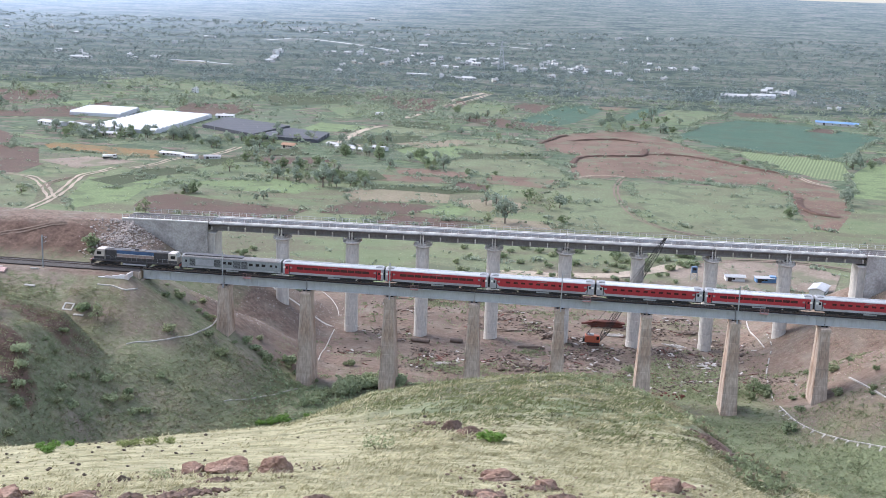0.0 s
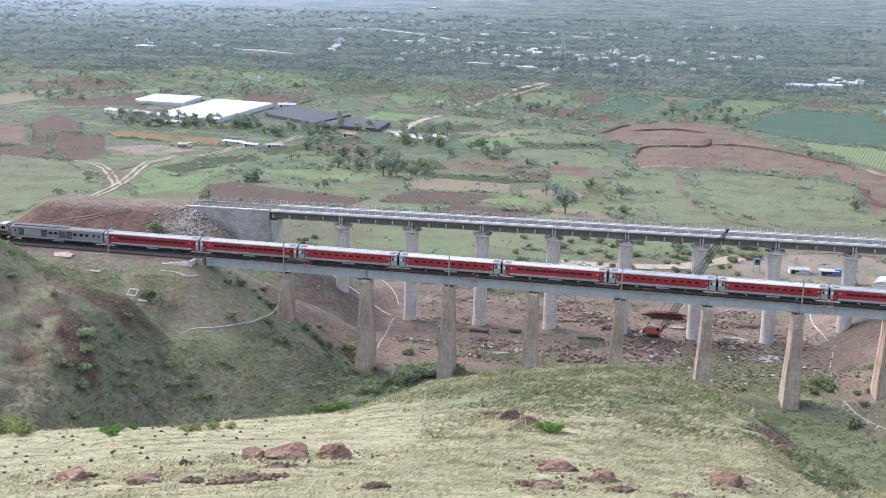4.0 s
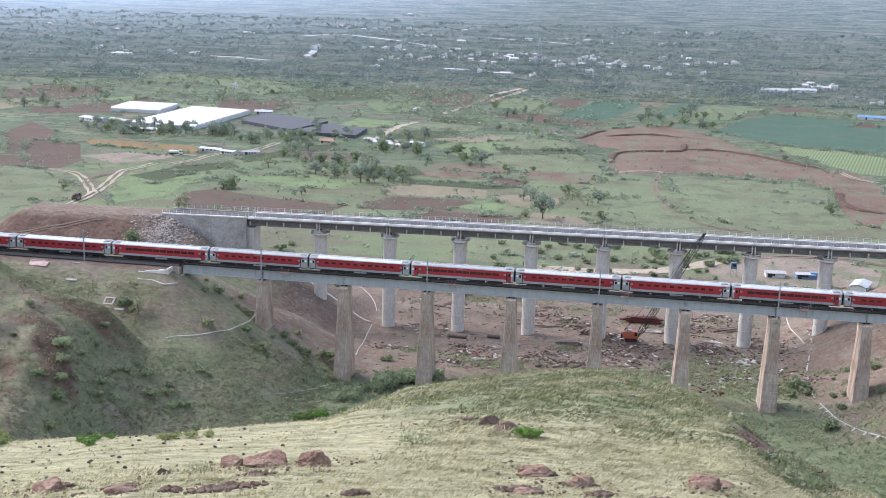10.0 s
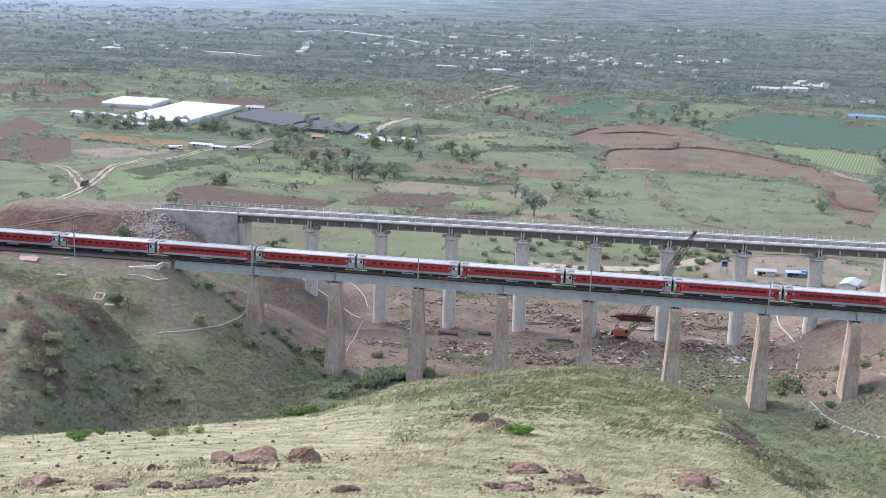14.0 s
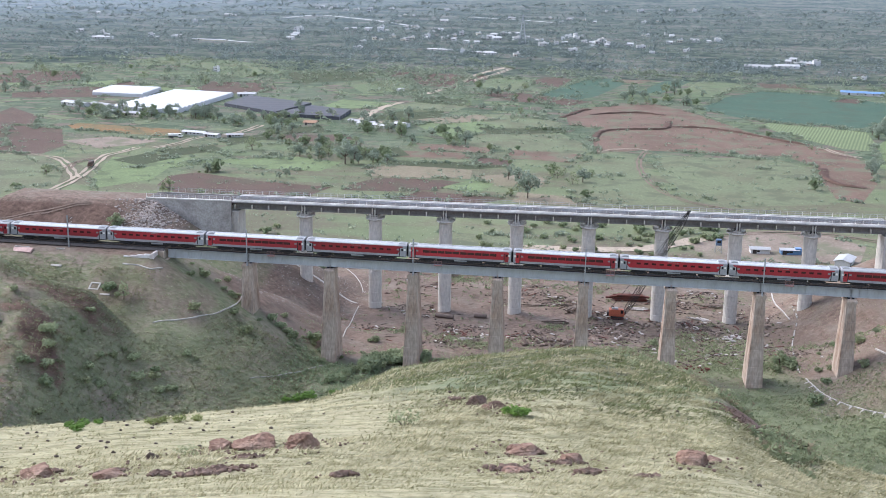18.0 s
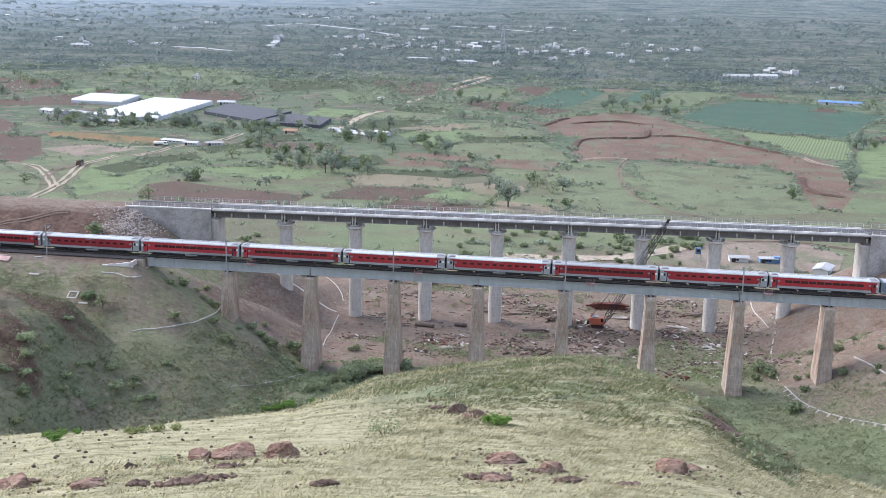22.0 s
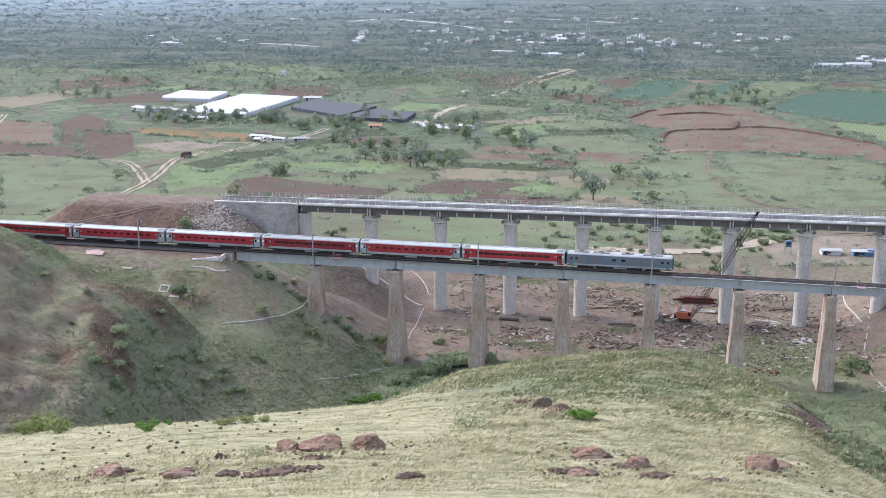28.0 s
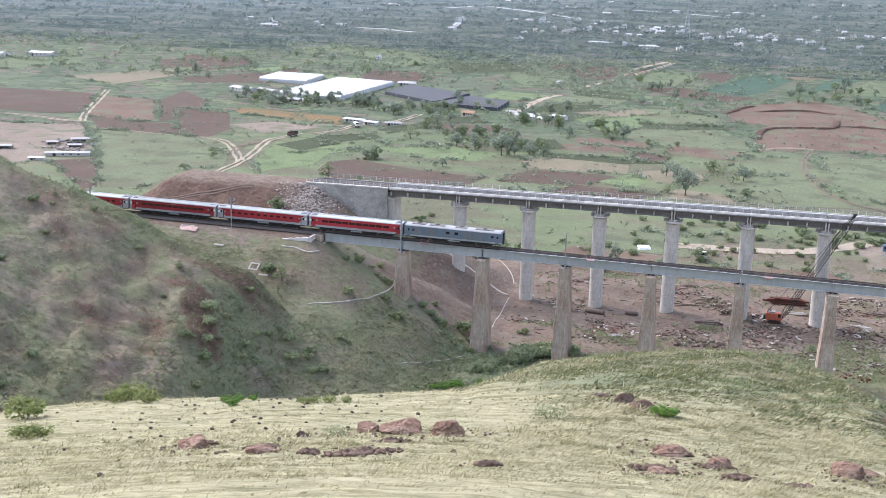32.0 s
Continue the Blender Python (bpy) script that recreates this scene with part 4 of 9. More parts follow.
def locomotive():
    """A long-hood diesel with a cab at each end; its leading end points to negative x."""
    t = thing("diesel_locomotive", "diesel locomotive, cream cabs, blue band over dark hood", "locomotive")
    half = 10.6
    part("frame", Shape().box(-half, half, -1.55, 1.55, 1.15, 1.55, 0.05), LOCO_DARK, t)
    part("fuel_tank", Shape().box(-3.2, 3.2, -1.45, 1.45, 0.45, 1.15, 0.12), LOCO_DARK, t)
    part("hood", Shape().box(-7.4, 7.9, -1.15, 1.15, 1.55, 3.95, 0.14), LOCO_DARK, t)
    part("blue_band", Shape().box(-4.6, 4.4, -1.165, -1.14, 3.10, 3.86).box(-4.6, 4.4, 1.14, 1.165, 3.10, 3.86), LOCO_BLUE, t, "blue upper band")
    part("cream_band", Shape().box(-4.6, 4.4, -1.165, -1.14, 2.25, 3.02).box(-4.6, 4.4, 1.14, 1.165, 2.25, 3.02), LOCO_CREAM, t, "worn cream and red lower band")
    part("lining", Shape().box(-4.6, 4.4, -1.17, -1.14, 3.02, 3.10).box(-4.6, 4.4, 1.14, 1.17, 3.02, 3.10), CAB_WHITE, t)
    for sx in (-1, 1):
        x0, x1 = (-half + 0.5, -7.45) if sx < 0 else (7.95, half - 0.4)
        if sx < 0:
            prof = [(x0, 1.55), (x1, 1.55), (x1, 4.0), (x0 + 0.75, 4.0), (x0 + 0.1, 3.0)]
        else:
            prof = [(x0, 1.55), (x1, 1.55), (x1 - 0.1, 3.0), (x1 - 0.6, 4.0), (x0, 4.0)]
        cab = part("cab", Shape().extrude(prof, -1.5, 1.5, "y"), LOCO_CAB, t, "cream driver's cab")
        part("side_window", band(1.5, 2.7, 3.45, (x0 + x1) / 2 - 0.55, (x0 + x1) / 2 + 0.55, 0.012), GLASS, cab)
        xe = x0 if sx < 0 else x1
        ws = Shape()
        a, b, z0, z1 = (xe + 0.16, xe + 0.66, 3.1, 3.85) if sx < 0 else (xe - 0.16, xe - 0.50, 3.1, 3.85)
        for y0, y1 in ((-1.3, -0.1), (0.1, 1.3)):
            o = -0.03 * sx * -1
            ws.add([(a + 0.04 * sx, y0, z0), (a + 0.04 * sx, y1, z0), (b + 0.04 * sx, y1, z1), (b + 0.04 * sx, y0, z1)], [(0, 1, 2, 3)])
        part("windscreen", ws, GLASS, cab)
        part("headlight", Shape().tube((xe + sx * -0.02, 0, 2.85), (xe + sx * 0.14, 0, 2.85), 0.22, n=12), STEEL, cab)
        part("dark_waist", band(1.5, 1.6, 2.3, x0 + 0.05, x1 - 0.05, 0.01), LOCO_DARK, cab)
        part("cowcatcher", Shape().box(min(sx * half, sx * (half + 0.35)), max(sx * half, sx * (half + 0.35)), -1.4, 1.4, 0.25, 1.1, 0.05), LOCO_DARK, t)
        part("buffer_beam", Shape().box(min(sx * half, sx * (half + 0.12)), max(sx * half, sx * (half + 0.12)), -1.5, 1.5, 1.1, 1.5), mat_red_beam(), t)
    for x in (-6.3, -2.2, 1.4, 5.4, 6.8):
        f = part("radiator_fan", Shape().tube((x, 0, 3.95), (x, 0, 4.1), 0.62, n=16), GIRDER_DARK, t)
    part("exhaust", Shape().box(-0.5, 0.3, -0.3, 0.3, 3.95, 4.2, 0.05), DARK, t)
    part("air_tank", Shape().tube((-3.0, -1.4, 0.72), (2.6, -1.4, 0.72), 0.2, n=10), GREY_PAINT, t)
    for sy in (-1.45, 1.45):
        h = Shape()
        for k in range(13):
            h.bar((-7.2 + k * 1.25, sy, 1.55), (-7.2 + k * 1.25, sy, 2.5), 0.03)
        h.bar((-7.2, sy, 2.5), (7.8, sy, 2.5), 0.03)
        part("handrail", h, STEEL, t)
    for sx in (-6.6, 6.6):
        b = part("bogie", BOGIE, None, t)
        b.location.x, b.scale = sx, (1.25, 1.02, 1.05)
        for wx in (-1.28, 0.0, 1.28):
            part("wheelset", WHEELS, None, b).location.x = wx
    return t


_beam = []


def mat_red_beam():
    if not _beam:
        _beam.append(mat("red_buffer_beam", (0.35, 0.05, 0.04), 0.5))
    return _beam[0]


def build_train():
    lo = locomotive()
    TRAIN.append((lo, TAIL - 20 * 24.0 - 11.0))
    p1 = power_car("pale grey generator car with dark grilles", False)
    TRAIN.append((p1, TAIL - 20 * 24.0 + 12.0))
    a = coach("red and grey passenger coach with silver roof and full-length red flank", False)
    b = coach("red and grey passenger coach with slanted grey ends and silver roof", True)
    pattern = "aabbabbabbabaabbaba"
    used = set()
    for k in range(19):
        src = a if pattern[k] == "a" else b
        ob = src if src not in used else copy_thing(src, Matrix())
        used.add(src)
        TRAIN.append((ob, TAIL - 19 * 24.0 + 12.0 + k * 24.0))
    TRAIN.append((power_car("blue-grey generator car at the rear of the train", True), TAIL + 12.0))
    for ob, s in TRAIN:
        ob.matrix_basis = on_line(s)


build_train()


# ---- far distance: land to the skyline, haze painted in as a glow ----
def build_backdrop():
    m = bpy.data.materials.new("painted_haze_distance")
    m.use_nodes = True
    n, l = m.node_tree.nodes, m.node_tree.links
    b = n["Principled BSDF"]
    b.inputs["Roughness"].default_value, b.inputs["Specular IOR Level"].default_value = 1.0, 0.0
    geo = n.new("ShaderNodeNewGeometry")
    mp = n.new("ShaderNodeMapping")
    mp.inputs["Scale"].default_value = (0.009, 0.015, 0)
    l.new(geo.outputs["Position"], mp.inputs[0])
    t = n.new("ShaderNodeTexNoise")
    t.inputs["Scale"].default_value, t.inputs["Detail"].default_value, t.inputs["Roughness"].default_value = 1.0, 6, 0.65
    l.new(mp.outputs[0], t.inputs[0])
    cr = n.new("ShaderNodeValToRGB")
    el = cr.color_ramp.elements
    el[0].position, el[0].color = 0.0, (0.038, 0.051, 0.045, 1)
    el[1].position, el[1].color = 1.0, (0.152, 0.156, 0.129, 1)
    for at, c in ((0.30, (0.058, 0.074, 0.059)), (0.46, (0.067, 0.083, 0.064)), (0.52, (0.104, 0.123, 0.088)), (0.66, (0.110, 0.127, 0.096)), (0.72, (0.083, 0.092, 0.076)), (0.82, (0.129, 0.113, 0.100))):
        e = el.new(at)
        e.color = (*c, 1)
    speck = n.new("ShaderNodeTexNoise")
    speck.inputs["Scale"].default_value, speck.inputs["Detail"].default_value = 0.09, 4
    l.new(geo.outputs["Position"], speck.inputs[0])
    av = n.new("ShaderNodeMix")
    av.inputs[0].default_value = 0.42
    l.new(t.outputs["Fac"], av.inputs[2]), l.new(speck.outputs["Fac"], av.inputs[3])
    wide = n.new("ShaderNodeMapRange")
    wide.inputs[1].default_value, wide.inputs[2].default_value = 0.40, 0.60
    l.new(av.outputs[0], wide.inputs[0])
    l.new(wide.outputs[0], cr.inputs[0])
    l.new(cr.outputs[0], b.inputs["Base Color"])
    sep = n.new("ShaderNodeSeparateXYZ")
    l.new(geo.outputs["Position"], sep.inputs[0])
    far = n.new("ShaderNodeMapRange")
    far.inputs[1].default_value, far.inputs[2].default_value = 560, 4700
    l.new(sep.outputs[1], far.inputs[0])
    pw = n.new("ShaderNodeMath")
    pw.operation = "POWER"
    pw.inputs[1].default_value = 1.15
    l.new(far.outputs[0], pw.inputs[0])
    # Blue emission that grows with distance stands in for haze.
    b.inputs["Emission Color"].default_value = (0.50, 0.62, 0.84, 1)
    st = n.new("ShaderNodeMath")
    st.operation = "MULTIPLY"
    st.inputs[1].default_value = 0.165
    side = n.new("ShaderNodeMapRange")      # haze glow is painted strongest towards the bright side of the sky
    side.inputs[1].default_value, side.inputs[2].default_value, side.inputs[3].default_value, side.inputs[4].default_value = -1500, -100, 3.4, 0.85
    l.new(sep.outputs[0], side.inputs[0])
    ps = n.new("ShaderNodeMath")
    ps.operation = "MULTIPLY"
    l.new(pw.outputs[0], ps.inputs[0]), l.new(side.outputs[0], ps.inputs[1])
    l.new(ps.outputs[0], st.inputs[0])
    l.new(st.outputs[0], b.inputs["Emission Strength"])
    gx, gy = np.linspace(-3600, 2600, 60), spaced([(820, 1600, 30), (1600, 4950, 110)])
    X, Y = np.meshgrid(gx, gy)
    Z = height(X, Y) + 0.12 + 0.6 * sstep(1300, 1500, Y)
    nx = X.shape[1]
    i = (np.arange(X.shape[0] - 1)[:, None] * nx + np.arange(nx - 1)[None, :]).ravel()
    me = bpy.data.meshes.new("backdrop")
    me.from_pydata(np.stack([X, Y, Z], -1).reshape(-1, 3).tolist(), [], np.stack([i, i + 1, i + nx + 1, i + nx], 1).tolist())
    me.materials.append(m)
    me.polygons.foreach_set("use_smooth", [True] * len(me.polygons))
    tagged(new("backdrop", me), "blue-green farmland with a painted haze glow, fading to the skyline", "backdrop", kind="structure")


build_backdrop()


# ---- fields and lanes of the plain ----
def field_mat(name, a, c, scale=0.05, rows=0.0, turn=0.4, weeds=None):
    m = mat(name, a, 0.95, var=0.22, scale=0.20, tint=c, tint_scale=scale, tint_amount=0.9, spec=0.1)
    if weeds:
        n, l = m.node_tree.nodes, m.node_tree.links
        co, t, r, mx = n.new("ShaderNodeTexCoord"), n.new("ShaderNodeTexNoise"), n.new("ShaderNodeMapRange"), n.new("ShaderNodeMix")
        t.inputs["Scale"].default_value, t.inputs["Detail"].default_value = 0.07, 6
        r.inputs[1].default_value, r.inputs[2].default_value, r.inputs[4].default_value = 0.53, 0.62, 0.85
        mx.data_type, mx.inputs[7].default_value = "RGBA", (*weeds, 1)
        src = n["Principled BSDF"].inputs["Base Color"].links[0].from_socket
        l.new(co.outputs["Object"], t.inputs[0]), l.new(t.outputs["Fac"], r.inputs[0]), l.new(r.outputs[0], mx.inputs[0])
        l.new(src, mx.inputs[6]), l.new(mx.outputs[2], n["Principled BSDF"].inputs["Base Color"])
    if rows:
        n, l = m.node_tree.nodes, m.node_tree.links
        w = n.new("ShaderNodeTexWave")
        w.inputs["Scale"].default_value, w.inputs["Distortion"].default_value, w.inputs["Detail"].default_value = rows, 0.6, 1
        mp = n.new("ShaderNodeMapping")
        mp.inputs["Rotation"].default_value = (0, 0, turn)
        co = n.new("ShaderNodeTexCoord")
        l.new(co.outputs["Object"], mp.inputs[0]), l.new(mp.outputs[0], w.inputs[0])
        mx = n.new("ShaderNodeMix")
        mx.data_type = "RGBA"
        mx.inputs[7].default_value = (*[v * 0.62 for v in a], 1)
        src = n["Principled BSDF"].inputs["Base Color"].links[0].from_socket
        l.new(src, mx.inputs[6]), l.new(w.outputs["Fac"], mx.inputs[0])
        l.new(mx.outputs[2], n["Principled BSDF"].inputs["Base Color"])
    # the crop thins out raggedly towards its edges
    n, l = m.node_tree.nodes, m.node_tree.links
    at, co, t, r, clear, sh = n.new("ShaderNodeAttribute"), n.new("ShaderNodeTexCoord"), n.new("ShaderNodeTexNoise"), n.new("ShaderNodeMapRange"), n.new("ShaderNodeBsdfTransparent"), n.new("ShaderNodeMixShader")
    at.attribute_name = "inside"
    t.inputs["Scale"].default_value, t.inputs["Detail"].default_value = 0.16, 5
    ad = n.new("ShaderNodeMath")
    ad.operation = "ADD"
    l.new(co.outputs["Object"], t.inputs[0]), l.new(t.outputs["Fac"], ad.inputs[0]), l.new(at.outputs["Fac"], ad.inputs[1])
    r.inputs[1].default_value, r.inputs[2].default_value = 0.44, 0.66
    l.new(ad.outputs[0], r.inputs[0]), l.new(r.outputs[0], sh.inputs[0])
    l.new(clear.outputs[0], sh.inputs[1]), l.new(n["Principled BSDF"].outputs[0], sh.inputs[2])
    l.new(sh.outputs[0], n["Material Output"].inputs["Surface"])
    return m


FIELDS = {
    "bright": (field_mat("young_crop", (0.150, 0.190, 0.092), (0.128, 0.158, 0.080), weeds=(0.10, 0.12, 0.066)), "bright green young crop in a small field"),
    "crop": (field_mat("green_crop", (0.118, 0.150, 0.080), (0.140, 0.145, 0.088), weeds=(0.100, 0.115, 0.070)), "mid-green crop field"),
    "dark_crop": (field_mat("dark_crop", (0.07, 0.085, 0.045), (0.10, 0.10, 0.06), rows=0.25), "dark olive crop in rows"),
    "meadow": (field_mat("meadow_grass", (0.145, 0.165, 0.095), (0.128, 0.128, 0.080), weeds=(0.102, 0.112, 0.070)), "pale green rough meadow"),
    # Crop green with the blue cast of haze mixed into its colour.
    "teal": (field_mat("haze_blued_crop", (0.058, 0.098, 0.068), (0.072, 0.110, 0.074), weeds=(0.066, 0.090, 0.062)), "dense green crop field, blued by painted haze"),
    "rows": (field_mat("row_crop", (0.185, 0.225, 0.115), (0.150, 0.180, 0.095), rows=0.16, turn=0.25), "light green row crop with dark furrows"),
    "ploughed": (field_mat("ploughed_soil", (0.118, 0.082, 0.064), (0.155, 0.110, 0.085), rows=0.5, weeds=(0.105, 0.105, 0.068)), "dark brown ploughed field"),
    "redsoil": (field_mat("red_soil", (0.160, 0.110, 0.082), (0.112, 0.077, 0.058), weeds=(0.135, 0.138, 0.088)), "bare red-brown earth with worn patches"),
    "stubble": (field_mat("stubble", (0.205, 0.172, 0.120), (0.165, 0.150, 0.095)), "tan stubble field"),
    "orange": (field_mat("orange_earth", (0.21, 0.125, 0.060), (0.14, 0.125, 0.065), weeds=(0.10, 0.10, 0.06)), "orange-brown strip planted with bushes"),
    "yard": (field_mat("yard_dirt", (0.235, 0.190, 0.150), (0.180, 0.145, 0.112), weeds=(0.14, 0.14, 0.09)), "trodden pinkish dirt yard"),
    "track": (field_mat("track_dirt", (0.36, 0.30, 0.23), (0.28, 0.235, 0.18)), "pale dirt farm track"),
    "earth": (field_mat("earth_track", (0.19, 0.14, 0.11), (0.15, 0.12, 0.09)), "worn red-brown dirt track"),
    "pale": (field_mat("road_grey", (0.42, 0.42, 0.41), (0.36, 0.36, 0.35)), "pale distant road"),
}
_laid = [0]
HEDGES = []


def field(kind, *pts):
    _laid[0] += 1
    for k, (p, q) in enumerate(zip(pts, pts[1:] + pts[:1])):
        if (k * 7 + _laid[0] * 3) % 5 < 2:
            HEDGES.append((p, q))
    bm = bmesh.new()
    fc = bm.faces.new([bm.verts.new((x, y, 0)) for x, y in pts])
    w = min(3.5, 0.12 * math.sqrt(fc.calc_area()))
    bmesh.ops.inset_region(bm, faces=[fc], thickness=w, use_even_offset=True, use_boundary=True)
    bmesh.ops.triangulate(bm, faces=bm.faces[:])
    lay = bm.verts.layers.float.new("inside")
    for v in bm.verts:
        v[lay] = 0.0 if v.is_boundary else 1.0
    for _ in range(2):
        bmesh.ops.subdivide_edges(bm, edges=[e for e in bm.edges if e.calc_length() > 24], cuts=1)
        bmesh.ops.triangulate(bm, faces=bm.faces[:])
    co = np.array([v.co[:] for v in bm.verts])
    z = height(co[:, 0], co[:, 1]) + 0.03 + 0.0014 * (_laid[0] % 80)
    for v, c, h in zip(bm.verts, co, z):
        v.co = (c[0], c[1], h)
        if v.is_boundary:
            v[lay] = 0.0
    for f in bm.faces:
        if f.normal.z < 0:
            f.normal_flip()
    me = bpy.data.meshes.new("field")
    bm.to_mesh(me)
    bm.free()
    me.materials.append(FIELDS[kind][0])
    tagged(new("field", me), FIELDS[kind][1], "field", kind="structure")


def smooth_line(pts, step):
    """A gentle curve through the points, sampled about every step metres."""
    P = [Vector((*p, 0)) for p in pts]
    P = [P[0] * 2 - P[1]] + P + [P[-1] * 2 - P[-2]]
    out = []
    for a, b, c, d in zip(P, P[1:], P[2:], P[3:]):
        n = max(2, int((c - b).length / step))
        for k in range(n):
            t = k / n
            out.append(0.5 * ((2 * b) + (c - a) * t + (2 * a - 5 * b + 4 * c - d) * t * t + (3 * b - a - 3 * c + d) * t ** 3))
    return out + [P[-2]]


def lane(kind, width, *pts):
    _laid[0] += 1
    line = smooth_line(pts, 5)
    s = Shape()
    offs = [(-width, -width * 0.35), (width * 0.35, width)] if kind in ("track", "earth") and width < 3 else [(-width, width)]
    for o0, o1 in offs:
        vs = []
        for k, p in enumerate(line):
            d = (line[min(k + 1, len(line) - 1)] - line[max(k - 1, 0)]).normalized()
            nn = Vector((-d.y, d.x, 0))
            for o in (o0, o1):
                q = p + nn * (o * 0.9 + 0.15 * width * math.sin(k * 1.7 + o))
                vs.append((q.x, q.y, ground(q.x, q.y) + 0.17 + 0.004 * (_laid[0] % 20) + (0.8 if q.y > 1300 else 0.0)))
        s.add(vs, [(2 * k, 2 * k + 1, 2 * k + 3, 2 * k + 2) for k in range(len(line) - 1)])
    me = s.mesh("dirt_lane", FIELDS[kind][0])
    me.attributes.new("inside", "FLOAT", "POINT").data.foreach_set("value", [0.30] * len(me.vertices))
    tagged(new("dirt_lane", me), FIELDS[kind][1], "lane", kind="structure")


field("redsoil", (3.6, 535.4), (14.6, 585.5), (41.4, 610.8), (61.1, 635.4), (85.8, 595.1), (101, 542.8), (122, 473.2), (143, 434.7), (162.1, 417.3), (165.2, 360.9), (156.4, 309.1), (138.8, 258.3), (129.5, 266.4), (131.4, 310.3), (137.8, 352.8), (126, 387.8), (102.2, 392.1), (68, 390.1), (49.5, 392), (24.3, 373.3), (21.1, 427.3), (26.3, 476.8), (6.4, 491))
field("teal", (96.4, 601.4), (123.5, 686.8), (163, 749.2), (204.6, 733.8), (235.2, 696), (261, 660.1), (204.6, 538.3), (193.5, 521), (134.5, 539.7), (124.9, 552.8))
field("rows", (127.5, 514.7), (137.6, 535.3), (193.5, 504.4), (187.2, 448.3), (178.1, 418.8), (163.4, 423.9), (149.7, 455.3))
field("bright", (186.7, 443.1), (208.8, 495), (253.9, 520.1), (211.7, 354.5), (167.4, 358))
field("ploughed", (204.8, 507.6), (231.3, 542.8), (259.1, 538), (222, 506.1))
field("ploughed", (-35.1, 765.3), (-21.7, 825), (3.1, 810.3), (-7.4, 732.8))
field("teal", (-23.6, 654.9), (19.9, 833.6), (59, 923.5), (69.4, 874.8), (24.8, 670.1), (3.5, 626.7))
field("teal", (57.2, 706.7), (93.8, 853.3), (114.9, 842.5), (76.3, 703.4))
field("crop", (83.2, 683.6), (118.1, 831.7), (162.9, 803.2), (117.2, 689.8))
field("redsoil", (65.4, 866.9), (82.9, 930.9), (142.8, 926.1), (173.2, 862.7), (161.8, 813.7), (120.3, 856.6))
field("ploughed", (167.7, 820.8), (209.2, 823.5), (199.7, 784.7), (168.1, 779.6))
field("ploughed", (206.4, 683.2), (221.1, 708.7), (235.7, 704.3), (223.7, 672.6))
field("ploughed", (-151.1, 916.1), (-112.5, 1007.8), (-57.2, 900.7), (-63.9, 827.8), (-77.5, 751.2), (-107.9, 756.4))
field("crop", (-71.6, 807.8), (-30, 782.9), (-42.8, 688.3), (-72.7, 701.9))
field("ploughed", (-68.9, 662.7), (-33.6, 673.1), (20.5, 627.9), (4.1, 596.6), (-38.6, 614.4))
field("meadow", (-62, 529.5), (-29, 532.2), (2.6, 498.2), (0.3, 454), (16.3, 410.2), (21.3, 372.6), (-22, 374.3), (-45.9, 376.9))
field("meadow", (21.3, 360.5), (43.7, 358.5), (46.2, 308.1), (58.8, 252.7), (62.7, 239.3), (24.1, 226.7), (11.5, 259.9), (7.5, 315.6))
field("meadow", (56.1, 369.2), (97.2, 375.4), (120.7, 372.9), (133.6, 345.2), (127.4, 295.5), (124.4, 252.3), (84.2, 239.4), (64.6, 263.6), (54.4, 309.8))
field("stubble", (-32.3, 288.8), (-16.7, 298.8), (1.4, 290.2), (-1, 265.9), (-27.4, 265.5))
field("ploughed", (-38, 346.7), (-18.8, 336.5), (-20.5, 320), (-38.3, 320.6))
field("stubble", (-11, 252.1), (21.7, 243.7), (14.5, 229.1), (-11.9, 228.8))
field("ploughed", (-498.2, 740.5), (-430.1, 741.2), (-402.5, 668.1), (-427.3, 602))
field("ploughed", (-408.2, 564.7), (-377.9, 613.3), (-358.7, 667.3), (-339.8, 663.4), (-334.7, 555.4), (-392.9, 534.7))
field("bright", (-390.7, 647.1), (-369.5, 694.2), (-359.5, 623.9), (-371.6, 619.9))
field("bright", (-351, 660.2), (-306.4, 631.5), (-283.8, 657.5), (-282.6, 612.8), (-312.6, 603))
field("crop", (-436.1, 859.1), (-420.9, 944.2), (-358.8, 904.3), (-382.4, 822.9))
field("crop", (-523.4, 846.9), (-481.8, 926.8), (-448.7, 875.9), (-470.4, 782.9))
field("ploughed", (-290.9, 637.1), (-294, 688.6), (-251.8, 693), (-228.9, 652.7), (-236, 606), (-272.1, 608.3))
field("bright", (-167.2, 536.2), (-163.1, 591.8), (-120, 575), (-135.6, 538))
field("crop", (-224.2, 565.6), (-215.8, 596.2), (-177.5, 580.1), (-177.8, 546.8))
field("dark_crop", (-120.4, 482.6), (-117.2, 523.8), (-81, 550.6), (-77.6, 494))
field("bright", (-88.6, 462.7), (-60.4, 513.6), (-31.5, 461.1), (-50.8, 423), (-66.6, 417))
field("meadow", (-122.2, 552.4), (-105.3, 602.2), (-66.9, 576.1), (-72.6, 539.9), (-98.9, 531.6))
field("ploughed", (-174, 256.8), (-164.4, 268.2), (-127.1, 252.2), (-94.1, 245.5), (-99.2, 223.9), (-153.6, 215), (-170.8, 234.1))
field("stubble", (-89.4, 300.4), (-66.4, 315.7), (-36.6, 304), (-35.2, 280.5), (-58.1, 278.3), (-81.8, 277.8))
field("ploughed", (-86.9, 254.2), (-78.3, 273.7), (-48.2, 274.4), (-35.1, 268.7), (-48.1, 248.6), (-67.8, 241.2), (-87.8, 239.8))
